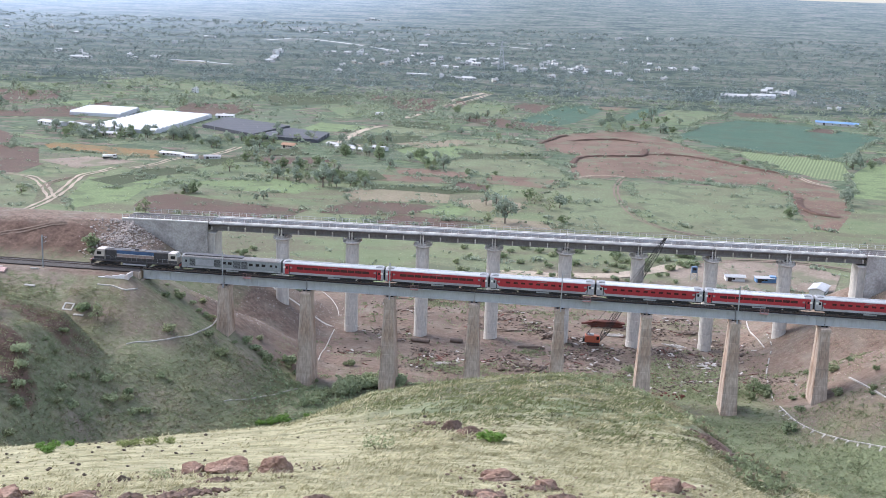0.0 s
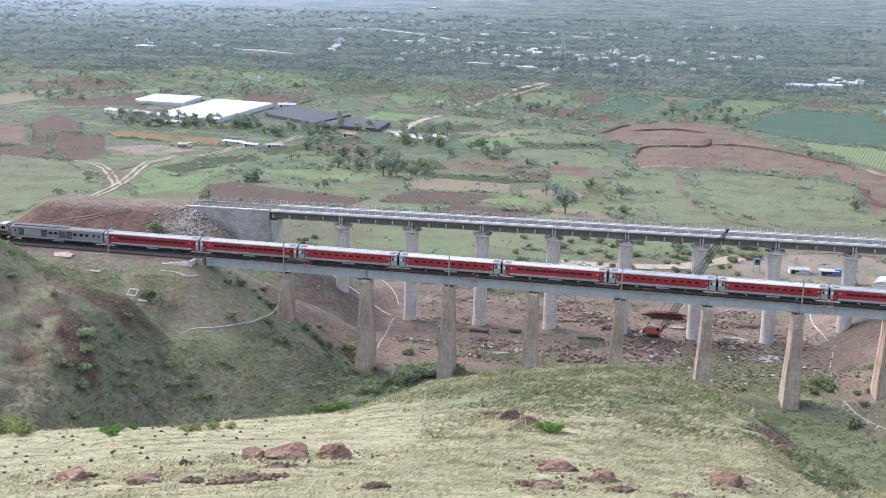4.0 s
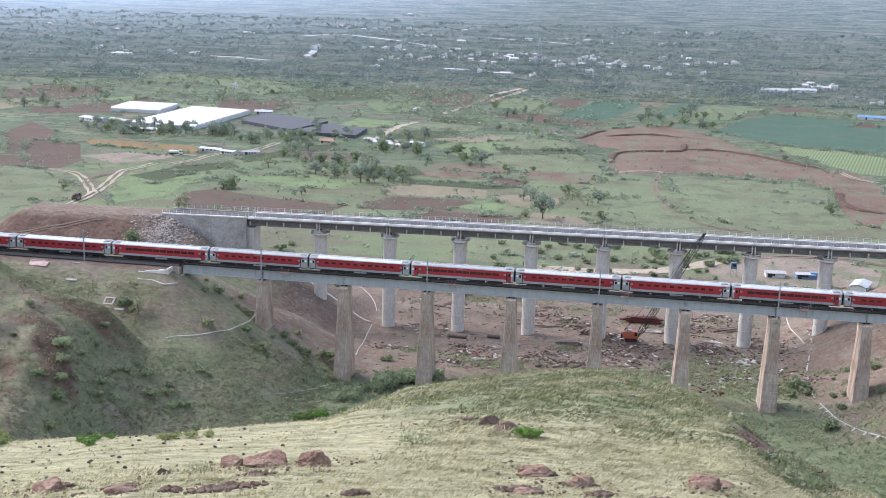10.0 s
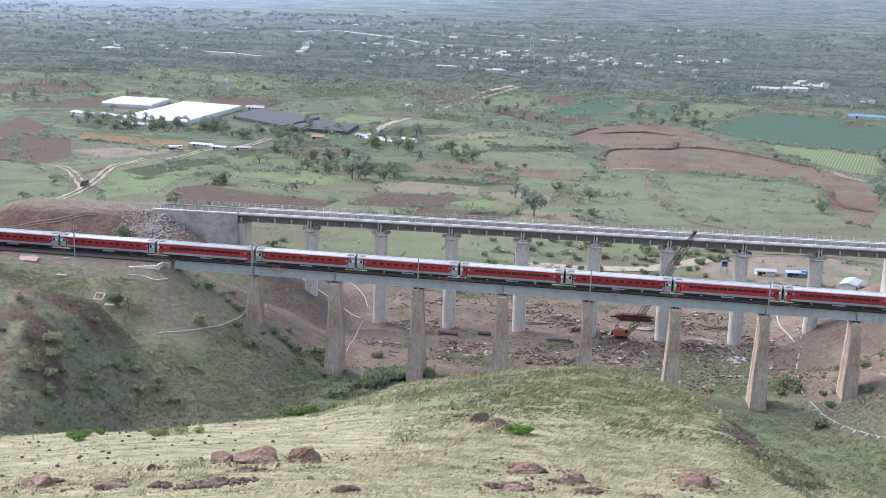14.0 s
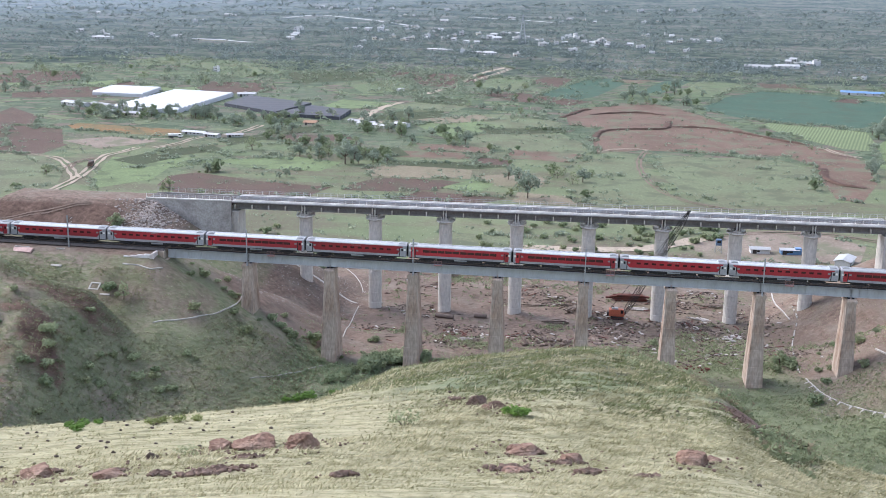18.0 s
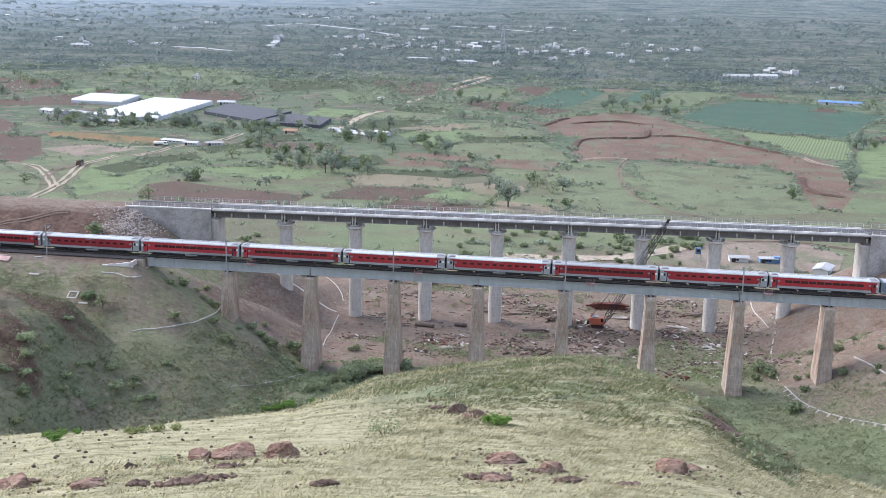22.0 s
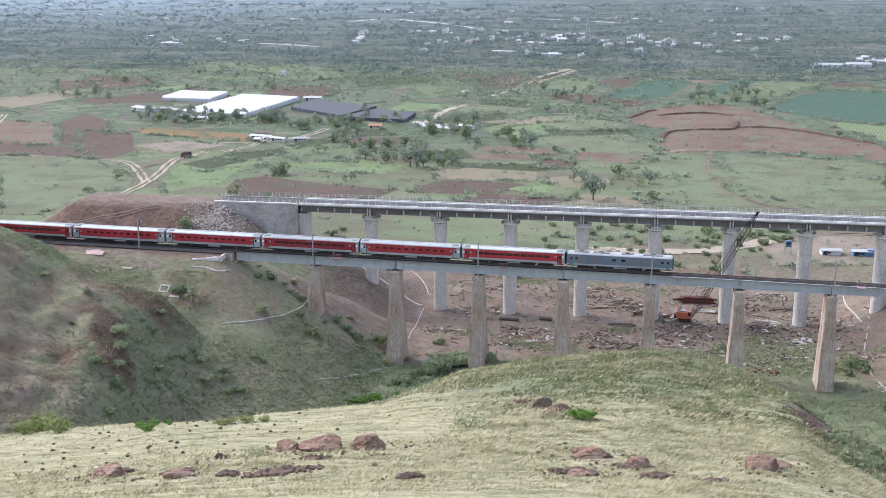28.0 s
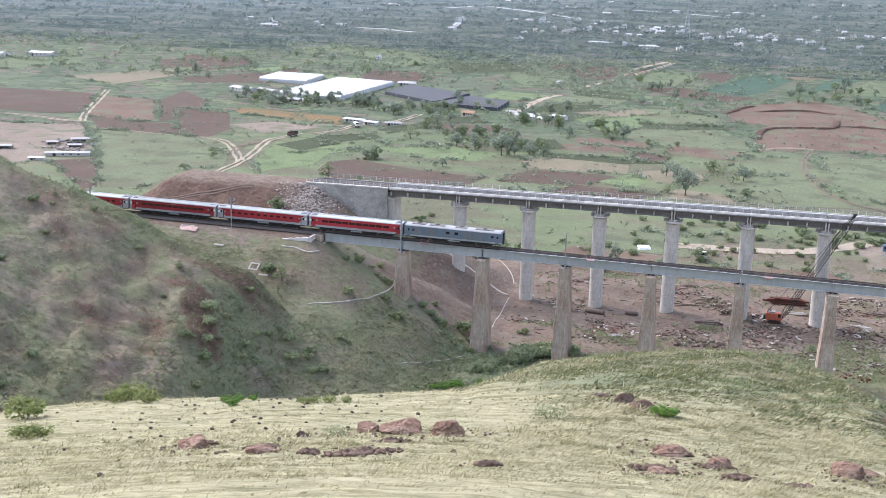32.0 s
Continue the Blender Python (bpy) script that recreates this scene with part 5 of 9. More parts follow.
field("ploughed", (-63.7, 225.1), (-53.2, 244.7), (-31.6, 241.2), (-14.8, 235.8), (-25.7, 221.1))
field("bright", (-45.8, 255.9), (-34, 279.3), (-22.6, 269.8), (-27.9, 243.4))
field("orange", (-292.4, 407.6), (-290.6, 419.2), (-218.1, 404.6), (-209, 375.3), (-243.9, 383), (-281.9, 392.3))
field("ploughed", (-328, 400.9), (-288.3, 391.2), (-261, 333.7), (-287.7, 323))
field("yard", (-268.9, 349.4), (-248.7, 370.2), (-216.9, 360.3), (-236.4, 326.1))
field("bright", (-256.9, 287.2), (-224.2, 253.2), (-214.8, 224.2), (-226.1, 213.5), (-254.4, 263.9))
field("bright", (-220.4, 302.6), (-196.2, 297.5), (-179.7, 312.8), (-165.9, 297.7), (-181.5, 277.3), (-178.2, 246.7), (-193.6, 220.5), (-204.5, 240.7))
field("crop", (-183.5, 332.8), (-162.8, 378.3), (-140.3, 366.5), (-133.4, 327.7), (-163.2, 316.8))
field("bright", (-168.1, 304.5), (-129.7, 324.8), (-103.4, 312.6), (-108.4, 284.5), (-142.3, 286.1))
field("ploughed", (-163.9, 394), (-124.5, 411.3), (-110.5, 391.8), (-142.4, 374.8))
field("meadow", (-326.6, 298.9), (-306.7, 302.6), (-285.9, 298.3), (-257.7, 301), (-229, 267.1), (-210.2, 215.2), (-228.2, 204.3), (-222.6, 178.8), (-224.9, 166.4), (-238.9, 161.6), (-276.8, 224.6))
field("redsoil", (-362.5, 351.6), (-397.9, 432.9), (-361.1, 432.1), (-315.2, 347.9), (-325.1, 334.7))
field("ploughed", (-355.4, 427.7), (-365.9, 482.4), (-330.3, 445), (-295.6, 371.5), (-309.8, 343.3))
field("ploughed", (-355.7, 344.7), (-309.1, 338), (-259.9, 336.9), (-258.4, 302.4), (-324.5, 303.9))
field("ploughed", (-498.8, 441.3), (-409, 444.4), (-368.5, 357), (-384.5, 347.7), (-430.7, 347.8))
field("yard", (-398.8, 304), (-358.9, 308.7), (-343, 317.1), (-287.2, 237.9), (-307.9, 226.2), (-297, 207.5), (-310.9, 183.4))
field("ploughed", (-293.6, 209), (-276.8, 223), (-240.7, 163.3), (-243.9, 157))
field("bright", (-453, 605), (-440, 636), (-420, 620), (-431, 572))
field("redsoil", (-137, 814), (-111, 966), (-71, 987), (-81, 828), (-86, 779), (-124, 761))
field("redsoil", (39, 803), (79, 904), (158, 891), (146, 829), (113, 825), (95, 856), (58, 779))
field("crop", (-615, 625), (-566, 681), (-536, 623), (-563, 552))
field("stubble", (-487, 529), (-449, 617), (-416, 594), (-429, 495))
field("yard", (58, 167), (83, 188), (111, 189), (122, 173), (114, 146), (60, 135))
field("ploughed", (-500, 692), (-449, 699), (-422, 666), (-459, 617))
field("redsoil", (-44, 98), (-12, 97), (-4, 128), (-38, 134))
field("dark_crop", (-96, 100), (-62, 98), (-58, 128), (-90, 136))
field("redsoil", (10, 100), (52, 104), (50, 126), (14, 124))
field("meadow", (-36, 136), (2, 130), (10, 160), (-30, 166))
field("crop", (-381, 825), (-359, 914), (-298, 868), (-318, 788))
field("crop", (-444, 868), (-417, 941), (-368, 869), (-404, 813))
field("dark_crop", (-175.6, 423.6), (-145.2, 442.1), (-133.1, 419.6), (-162.7, 401.9))
field("redsoil", (-88.2, 358), (-43.9, 357.3), (-41.9, 338.2), (-81.7, 338))
field("redsoil", (-77.1, 386.4), (-34.9, 379.5), (-30.1, 360.1), (-70.3, 362.4))
field("dark_crop", (-111.9, 352.6), (-83.6, 367.3), (-73.4, 342.3), (-100, 324.3))
field("dark_crop", (-82.4, 324.7), (-39, 327.7), (-18.1, 318.7), (-39.6, 306.5), (-80.1, 311.4))
field("dark_crop", (-48.8, 457.1), (3.3, 470.5), (7.3, 450.7), (-39.6, 433.2))
field("redsoil", (-22, 374.3), (18.3, 368), (9.7, 339.1), (-23, 346.5))
field("stubble", (-92.7, 490.1), (-55.3, 524.5), (-38.4, 504.4), (-71.9, 472.1))
field("dark_crop", (-206.8, 329.2), (-183.5, 351.4), (-172.6, 337.2), (-193.4, 309.5))
field("dark_crop", (-216.4, 293.2), (-208.3, 317.2), (-187.9, 310.7), (-196.8, 280.4))
field("dark_crop", (-117.5, 626), (-70.7, 611.7), (-72.5, 574.5), (-107.2, 586.3))
field("ploughed", (-182.7, 836.1), (-92.5, 818.7), (-91.4, 701.1), (-125.7, 709.5))
field("crop", (-339.9, 779.8), (-295.8, 848.3), (-250.1, 799.9), (-282.5, 730.4))
field("dark_crop", (-260, 777.3), (-195.2, 844.6), (-167.2, 752.2), (-224, 696.8))
field("crop", (-190.1, 718.1), (-138, 757.2), (-114.6, 666.1), (-154.7, 635.9))
field("dark_crop", (90.7, 343.6), (115.7, 339.4), (125.6, 315), (100.9, 312.6))
field("dark_crop", (-186.9, 371.8), (-169, 400.2), (-157.8, 383.9), (-174.6, 353.4))
field("redsoil", (15.7, 326.3), (35.8, 334.6), (37.9, 306.4), (18.8, 293.8))
lane("earth", 0.7, (-142.5, 39.5), (-133.9, 42.3), (-125.6, 45.0), (-118.0, 47.3))
lane("track", 4, (-7, 147), (21, 148), (43, 155), (63, 174))
lane("earth", 2.5, (70, 181), (92, 190), (113, 190), (139, 176))
lane("track", 3, (-108, 645), (-94, 722), (-86, 826), (-66, 914))


lane("pale", 7, (-540, 1855), (-504, 1970), (-422, 1896), (-339, 1785), (-276, 1672))
lane("pale", 6, (-215, 2032), (-157, 1991), (-101, 1953), (-35, 1880))
lane("pale", 5, (-466, 1233), (-434, 1203), (-407, 1187))


BANK_SOIL = mat("bank_soil", (0.088, 0.056, 0.043), 0.95, var=0.3, scale=0.4, tint=(0.13, 0.088, 0.066), bump=0.08, spec=0.1)


def earth_bank(*pts):
    """A low ragged earth bank between two levels of a field."""
    line = smooth_line(pts, 2.0)
    s = Shape()
    vs = []
    for k, p in enumerate(line):
        d = (line[min(k + 1, len(line) - 1)] - line[max(k - 1, 0)]).normalized()
        nn = Vector((-d.y, d.x, 0))
        taper = min(1.0, k / 4, (len(line) - 1 - k) / 4)
        h = (0.75 + 0.6 * noise.noise(p * 0.13) + 0.35 * noise.noise(p * 0.5)) * taper
        for o, z in ((-1.1, -0.1), (-0.5, 0.75), (0.0, 1.0), (1.6, 0.7), (3.4, -0.1)):
            q = p + nn * (o + 1.2 * noise.noise(p * 0.21 + Vector((0.3 * o, 0, 5))))
            vs.append((q.x, q.y, ground(q.x, q.y) + 0.30 + z * h))
    n = 5
    s.add(vs, [(k * n + j, k * n + j + 1, k * n + n + j + 1, k * n + n + j) for k in range(len(line) - 1) for j in range(n - 1)])
    solid("earth_bank", s, BANK_SOIL, "low ragged bank of dark red earth between fields", "bank", kind="structure", smooth=True)


lane("track", 2.5, (-209.9, 206.3), (-211, 233.3), (-215.4, 261.1), (-222.3, 289.8), (-225.2, 307), (-221.5, 320), (-219.5, 334))
lane("track", 2.5, (-212.6, 242.1), (-222.9, 259.9), (-234, 278.1), (-244.4, 291.7), (-251.1, 295.9))
lane("track", 1.5, (-251.1, 295.9), (-260.3, 298.9), (-276.3, 300.9))
lane("earth", 1.9, (-226.3, 263.7), (-229.8, 277.7), (-229.5, 289.8), (-227.3, 298))
lane("track", 2.6, (-211.1, 336.5), (-204.7, 350.5), (-201.2, 375.4), (-194.1, 389), (-185.3, 400.5), (-182, 421.7), (-181.2, 437.2))
lane("track", 2, (-228.8, 361.7), (-218.3, 368.4), (-207.2, 369.1))
lane("track", 3, (-125.3, 469.8), (-126.6, 499.2), (-126.3, 530.9), (-123.4, 559.2), (-117.5, 582.6))
lane("track", 3, (-127.6, 477.6), (-113.2, 469.4), (-98, 465.7))
lane("earth", 1.7, (50.9, 388), (46.3, 355.4), (45.7, 324.9), (47.9, 297.8), (52.8, 269.1), (61, 249.4), (72.1, 237.8), (81, 232.5))
lane("track", 1.8, (21.9, 377.2), (33.8, 390.2), (46.4, 395.3), (52.5, 390.3))
lane("track", 2.2, (152.7, 426), (156.7, 405.8), (165.9, 391.4))
lane("track", 2.6, (-83.8, 764.1), (-71.6, 825.9), (-58.8, 907.6))
lane("track", 2.4, (-414.5, 464.4), (-385, 399.8), (-361.9, 349.9), (-347.8, 324.8))
lane("track", 2.4, (-411.1, 336.7), (-376.6, 330.1), (-356.4, 324.2), (-350.4, 329))
lane("track", 1.1, (-332.4, 305.6), (-307.9, 304.6), (-284.8, 300.6), (-256.4, 301.6))
earth_bank((20.8, 546.1), (32.5, 555.7), (52.3, 564.9), (71.4, 557))
earth_bank((22.8, 418.3), (28, 461.1), (42.2, 475.6), (67.3, 485.1), (72.5, 523.3))
earth_bank((68.6, 495.8), (92.9, 494.7), (112.3, 478.1), (129.3, 452.6), (146, 433.3))
earth_bank((137.5, 351.3), (134, 319.9), (139.1, 302.3), (148.2, 296))
earth_bank((1.9, 525), (12.8, 563.6), (20.7, 579.5))


# ---- plants ----
def leafy(name, a, c, rough=0.7, clump=None):
    """Leaves: each clump takes its own tone between two greens. clump: (scale, stretch, colour) of tufts that darken together."""
    m = bpy.data.materials.new(name)
    m.use_nodes = True
    n, l = m.node_tree.nodes, m.node_tree.links
    b = n["Principled BSDF"]
    b.inputs["Roughness"].default_value, b.inputs["Specular IOR Level"].default_value = rough, 0.2
    g = n.new("ShaderNodeNewGeometry")
    oi = n.new("ShaderNodeObjectInfo")
    ad = n.new("ShaderNodeMath")
    ad.operation = "ADD"
    mu = n.new("ShaderNodeMath")
    mu.operation = "MULTIPLY"
    mu.inputs[1].default_value = 0.6
    l.new(g.outputs["Random Per Island"], mu.inputs[0])
    mv = n.new("ShaderNodeMath")
    mv.operation = "MULTIPLY"
    mv.inputs[1].default_value = 0.4
    l.new(oi.outputs["Random"], mv.inputs[0])
    l.new(mu.outputs[0], ad.inputs[0]), l.new(mv.outputs[0], ad.inputs[1])
    mx = n.new("ShaderNodeMix")
    mx.data_type = "RGBA"
    mx.inputs[6].default_value, mx.inputs[7].default_value = (*a, 1), (*c, 1)
    l.new(ad.outputs[0], mx.inputs[0])
    l.new(mx.outputs[2], b.inputs["Base Color"])
    tone = mx.outputs[2]
    if clump:
        for scale, amount, lo, hi in ((clump[0], 0.85, 0.46, 0.62), (clump[0] * 3.7, 0.7, 0.48, 0.66)):
            mp, t, r, m2 = n.new("ShaderNodeMapping"), n.new("ShaderNodeTexNoise"), n.new("ShaderNodeMapRange"), n.new("ShaderNodeMix")
            mp.inputs["Scale"].default_value = clump[1]
            t.inputs["Scale"].default_value, t.inputs["Detail"].default_value = scale, 4
            r.inputs[1].default_value, r.inputs[2].default_value, r.inputs[4].default_value = lo, hi, amount
            m2.data_type, m2.inputs[7].default_value = "RGBA", (*clump[2], 1)
            l.new(g.outputs["Position"], mp.inputs[0]), l.new(mp.outputs[0], t.inputs[0]), l.new(t.outputs["Fac"], r.inputs[0])
            l.new(r.outputs[0], m2.inputs[0]), l.new(tone, m2.inputs[6])
            tone = m2.outputs[2]
        l.new(tone, b.inputs["Base Color"])
    tr = n.new("ShaderNodeBsdfTranslucent")
    l.new(tone, tr.inputs[0])
    sh = n.new("ShaderNodeMixShader")
    sh.inputs[0].default_value = 0.45
    l.new(b.outputs[0], sh.inputs[1]), l.new(tr.outputs[0], sh.inputs[2])
    l.new(sh.outputs[0], n["Material Output"].inputs["Surface"])
    return m


LEAF = leafy("tree_leaves", (0.158, 0.204, 0.110), (0.268, 0.308, 0.175))
LEAF_PALE = leafy("pale_tree_leaves", (0.162, 0.203, 0.107), (0.283, 0.308, 0.179))
LEAF_BRIGHT = leafy("bright_leaves", (0.10, 0.19, 0.035), (0.19, 0.30, 0.07))
# Leaves of the far plain are paled to paint in haze.
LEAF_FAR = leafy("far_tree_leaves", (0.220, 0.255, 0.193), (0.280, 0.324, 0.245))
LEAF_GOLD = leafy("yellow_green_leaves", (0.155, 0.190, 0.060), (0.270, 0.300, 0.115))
# Haze put into the leaf colour: paler here, bluer for the farthest trees.
LEAF_PALED = leafy("haze_paled_leaves", (0.234, 0.266, 0.189), (0.298, 0.339, 0.241))
LEAF_HAZE = leafy("haze_blued_leaves", (0.183, 0.214, 0.197), (0.232, 0.272, 0.251))
LEAF_RAVINE = leafy("grey_green_leaves", (0.222, 0.273, 0.152), (0.354, 0.392, 0.235))
SCRUB = leafy("scrub_leaves", (0.193, 0.231, 0.123), (0.342, 0.360, 0.211))
SCRUB_HILL = leafy("hillside_tufts", (0.218, 0.235, 0.133), (0.348, 0.348, 0.211))
SCRUB_DRY = leafy("dry_scrub", (0.173, 0.151, 0.094), (0.317, 0.274, 0.173))
GRASS_PALE = leafy("bleached_grass_blades", (0.442, 0.407, 0.252), (0.582, 0.532, 0.356), 0.6, (1.1, (0.55, 1.5, 1), (0.24, 0.222, 0.115)))
GRASS_DRY = leafy("dry_grass_blades", (0.275, 0.258, 0.138), (0.399, 0.369, 0.223), 0.6, (1.1, (0.55, 1.5, 1), (0.165, 0.155, 0.075)))
GRASS_GREEN = leafy("green_grass_blades", (0.136, 0.155, 0.063), (0.220, 0.231, 0.104), 0.6, (1.0, (0.7, 1.3, 1), (0.105, 0.112, 0.048)))
GRASS_DARK = leafy("dull_grass_blades", (0.125, 0.138, 0.066), (0.200, 0.202, 0.105), 0.6, (0.9, (0.7, 1.3, 1), (0.060, 0.062, 0.034)))
BARK = mat("bark", (0.13, 0.10, 0.075), 0.95, var=0.3, scale=4)


def leaf_cloud(rng, centres, count, size):
    """Small leaf clumps (bent pairs of triangles) strewn over lobes; no two alike."""
    s = Shape()
    for _ in range(count):
        c, r = rng.choice(centres)
        d = Vector((rng.gauss(0, 1), rng.gauss(0, 1), rng.gauss(0, 0.8))).normalized()
        p = Vector(c) + d * r * rng.uniform(0.55, 1.08)
        u = Vector((rng.gauss(0, 1), rng.gauss(0, 1), rng.gauss(0, 0.6))).normalized()
        v = u.cross(d + Vector((rng.uniform(-.4, .4), rng.uniform(-.4, .4), 0.2))).normalized()
        k = size * rng.uniform(0.6, 1.3)
        s.add([p - u * k, p + v * k * 0.7, p + u * k, p - v * k * 0.8 + d * k * 0.3], [(0, 1, 2), (0, 2, 3)])
    return s


def tree_proto(seed, h, spread, leaf, clumps=460, size=0.36, label="", forked=False):
    rng = random.Random(seed)
    t = thing("tree", label, "tree", "trees of the plain")
    tr = Shape()
    top = h * 0.38
    bend = Vector((rng.uniform(-.3, .3), rng.uniform(-.3, .3), 0))
    tr.tube((0, 0, -0.3), bend + Vector((0, 0, top)), 0.045 * h * 0.8, 0.022 * h, n=7)
    lobes = []
    for k in range(9 if not forked else 6):
        a = k * 2.4 + rng.uniform(-.4, .4)
        out = spread * rng.uniform(0.25, 0.95)
        e = Vector((math.cos(a) * out, math.sin(a) * out, h * rng.uniform(0.26, 0.86) * (1 - 0.25 * out / spread)))
        tr.tube(bend + Vector((0, 0, top * rng.uniform(0.7, 1.0))), e, 0.018 * h, 0.006 * h, n=5)
        lobes.append((e, spread * rng.uniform(0.26, 0.52)))
    lobes.append((Vector((rng.uniform(-.5, .5), rng.uniform(-.5, .5), h * 0.80)), spread * 0.42))
    part("trunk", tr, BARK, t)
    part("crown", leaf_cloud(rng, lobes, clumps, size), leaf, t)
    return t


def bush_proto(seed, r, leaf, clumps=170, size=0.2, label="", name="bush", group="bushes on the slopes"):
    rng = random.Random(seed)
    t = thing(name, label, "bush", group)
    st = Shape()
    lobes = []
    for k in range(5):
        a = k * 1.3 + rng.uniform(-.3, .3)
        e = Vector((math.cos(a) * r * 0.5, math.sin(a) * r * 0.5, r * rng.uniform(0.45, 0.85)))
        st.tube((0, 0, -0.15), e, 0.03 * r, 0.012 * r, n=4)
        lobes.append((e, r * rng.uniform(0.36, 0.55)))
    part("stem", st, BARK, t)
    part("foliage", leaf_cloud(rng, lobes, clumps, size * r), leaf, t)
    return t


def spot(x, y, turn=0.0, sink=0.0):
    return pose(x, y, ground(x, y) - sink, 0, 0, turn)


def planted(protos, places, rng, lo=0.75, hi=1.3, sizes=None):
    """Puts copies of the prototypes at the places, each turned and scaled by chance; the prototypes take the first places."""
    used = set()
    for k, (x, y) in enumerate(places):
        src = protos[rng.randrange(len(protos))]
        m = spot(x, y, rng.uniform(0, 360))
        if src in used:
            ob = copy_thing(src, m)
        else:
            ob, _ = src, used.add(src)
            ob.matrix_basis = m
        f = sizes[k] if sizes else rng.uniform(lo, hi)
        g = 1.0 if sizes else rng.uniform(0.75, 1.35)
        ob.scale = (f * g, f * rng.uniform(0.8, 1.2), f * rng.uniform(0.85, 1.15))
    for p in protos:
        if p not in used:
            p.matrix_basis = spot(places[0][0] + 4, places[0][1] + 3)


# lines of thicket along the ravine: from, to, spread, number, size
RAVINE = (((-31.6, -7.3), (-18.0, 3.3), 1.6, 40, 1), ((-35.5, -16.3), (-28.3, -7.3), 1.2, 12, 0.8), ((-54.1, 0.1), (-44.2, -1.7), 1.3, 9, 0.6), ((-44.9, 1.1), (-36.6, 0.8), 1.2, 9, 0.6), ((-73.4, 3.2), (-62.8, -0.2), 0.7, 12, 0.42), ((-26.1, 2.8), (-20.5, 10.7), 1.2, 12, 0.9), ((-84.8, -54.0), (-77.6, -39.2), 2, 9, 0.8), ((-89.8, -48.0), (-80.7, -37.4), 2.5, 5, 0.8), ((-78.0, -41.3), (-65.3, -34.1), 2, 8, 0.8))
YARD_BUSHES = (((38.18, 187.94), (52.67, 192.08), (50.75, 159.27), (37.26, 155.43), 18), ((58.96, 196.64), (71.04, 199.97), (67.59, 163.97), (56.42, 160.89), 14))
SLOPE_BUSHES = ((-67.06, -14.93, 1.05), (-48.18, -1.91, 1), (-55.31, -4.28, 0.8), (-62.05, 1.74, 0.55), (-32.56, 15.26, 0.9), (-45.98, -5.32, 0.5), (-42.84, -3.40, 0.6), (-31.18, 15.52, 0.9), (68.78, 11.55, 1.1), (73.81, 3.87, 0.9), (80.48, 13.12, 0.7), (79.95, 19.84, 0.6), (88.76, 16.68, 0.6), (76.04, 16.19, 0.5), (87.46, -9.82, 0.5), (-69.52, -34.11, 0.9), (-62.65, -27.33, 0.6), (-84.15, -31.60, 0.7), (-57.55, -27.81, 0.5), (-82.99, -55.69, 1), (-77.50, -36.59, 1.1), (-76.53, -33.01, 0.9))
# trees that stand alone: x, y, size; belts: four corners and a number
LONE = ((-100.5, 60.3, 1.06), (-142.9, 211.1, 0.90), (-101, 308.1, 1.99), (-111, 420, 1.69), (-89.6, 413.7, 1.56), (-158.3, 340.8, 1.53), (-27.1, 532.3, 1.16), (-5.7, 238.8, 1.72), (-18.9, 375.3, 0.52), (19.2, 244.3, 0.91), (7.9, 299.8, 0.92), (-34.1, 371.1, 0.72), (80.2, 709, 2.05), (86.6, 701.6, 1.72), (128, 466.9, 0.84), (193.2, 468.7, 1.59), (265.3, 730.4, 1.66), (159.2, 333.7, 1.39), (123.4, 287.3, 1.09), (144.4, 414.9, 0.56), (-162.4, 218.4, 0.59), (-120.1, 265.7, 0.71), (-122.5, 262.3, 0.53), (-159.3, 269.2, 0.82), (-26.5, 192.8, 0.67), (-116.3, 438.7, 1.16), (-228.3, 245.9, 1.38))
BELTS = (
    ((-296.2, 431.6), (-216.8, 453.1), (-230.3, 494.4), (-313.8, 470.8), 60),
    ((-318.9, 456.9), (-285.3, 466.7), (-298.1, 497.8), (-333.1, 487.6), 8),
    ((-207.7, 425.4), (-158.4, 438), (-170.7, 486.5), (-223, 472.1), 34),
    ((-166.4, 469.7), (-138.6, 477.1), (-147.3, 517.9), (-176.7, 510.1), 8),
    ((-116.7, 423.1), (-87.2, 430.9), (-97.2, 494.9), (-129.2, 485.6), 22),
    ((-154.7, 349.8), (-137.2, 354.5), (-152.4, 414.2), (-171.5, 409), 10),
    ((-127.1, 314.3), (-93.6, 321.9), (-105.7, 383.9), (-142.4, 374.8), 24),
    ((-163.2, 268.6), (-153.6, 270.4), (-157.6, 282.8), (-167.2, 280.3), 3),
    ((-101.9, 305.7), (-80.1, 311.4), (-86.5, 348.4), (-109.9, 343.1), 12),
    ((-83.6, 367.3), (-45.9, 376.9), (-52.6, 440.4), (-93.9, 429.8), 14),
    ((-15, 238.3), (-2.9, 240.8), (-5.1, 285.3), (-18.3, 282.6), 5),
    ((3.6, 268), (21.6, 272.1), (21.4, 319.2), (1.9, 314.8), 6),
    ((41.3, 607.7), (104.7, 625.9), (113.1, 719.2), (43.2, 696.8), 22),
    ((188.9, 467.9), (213.8, 473.7), (225.1, 518.2), (198.5, 511), 6),
    ((-64, 548.6), (-18.9, 561.7), (-29.5, 771.8), (-85.6, 752.9), 14),
)
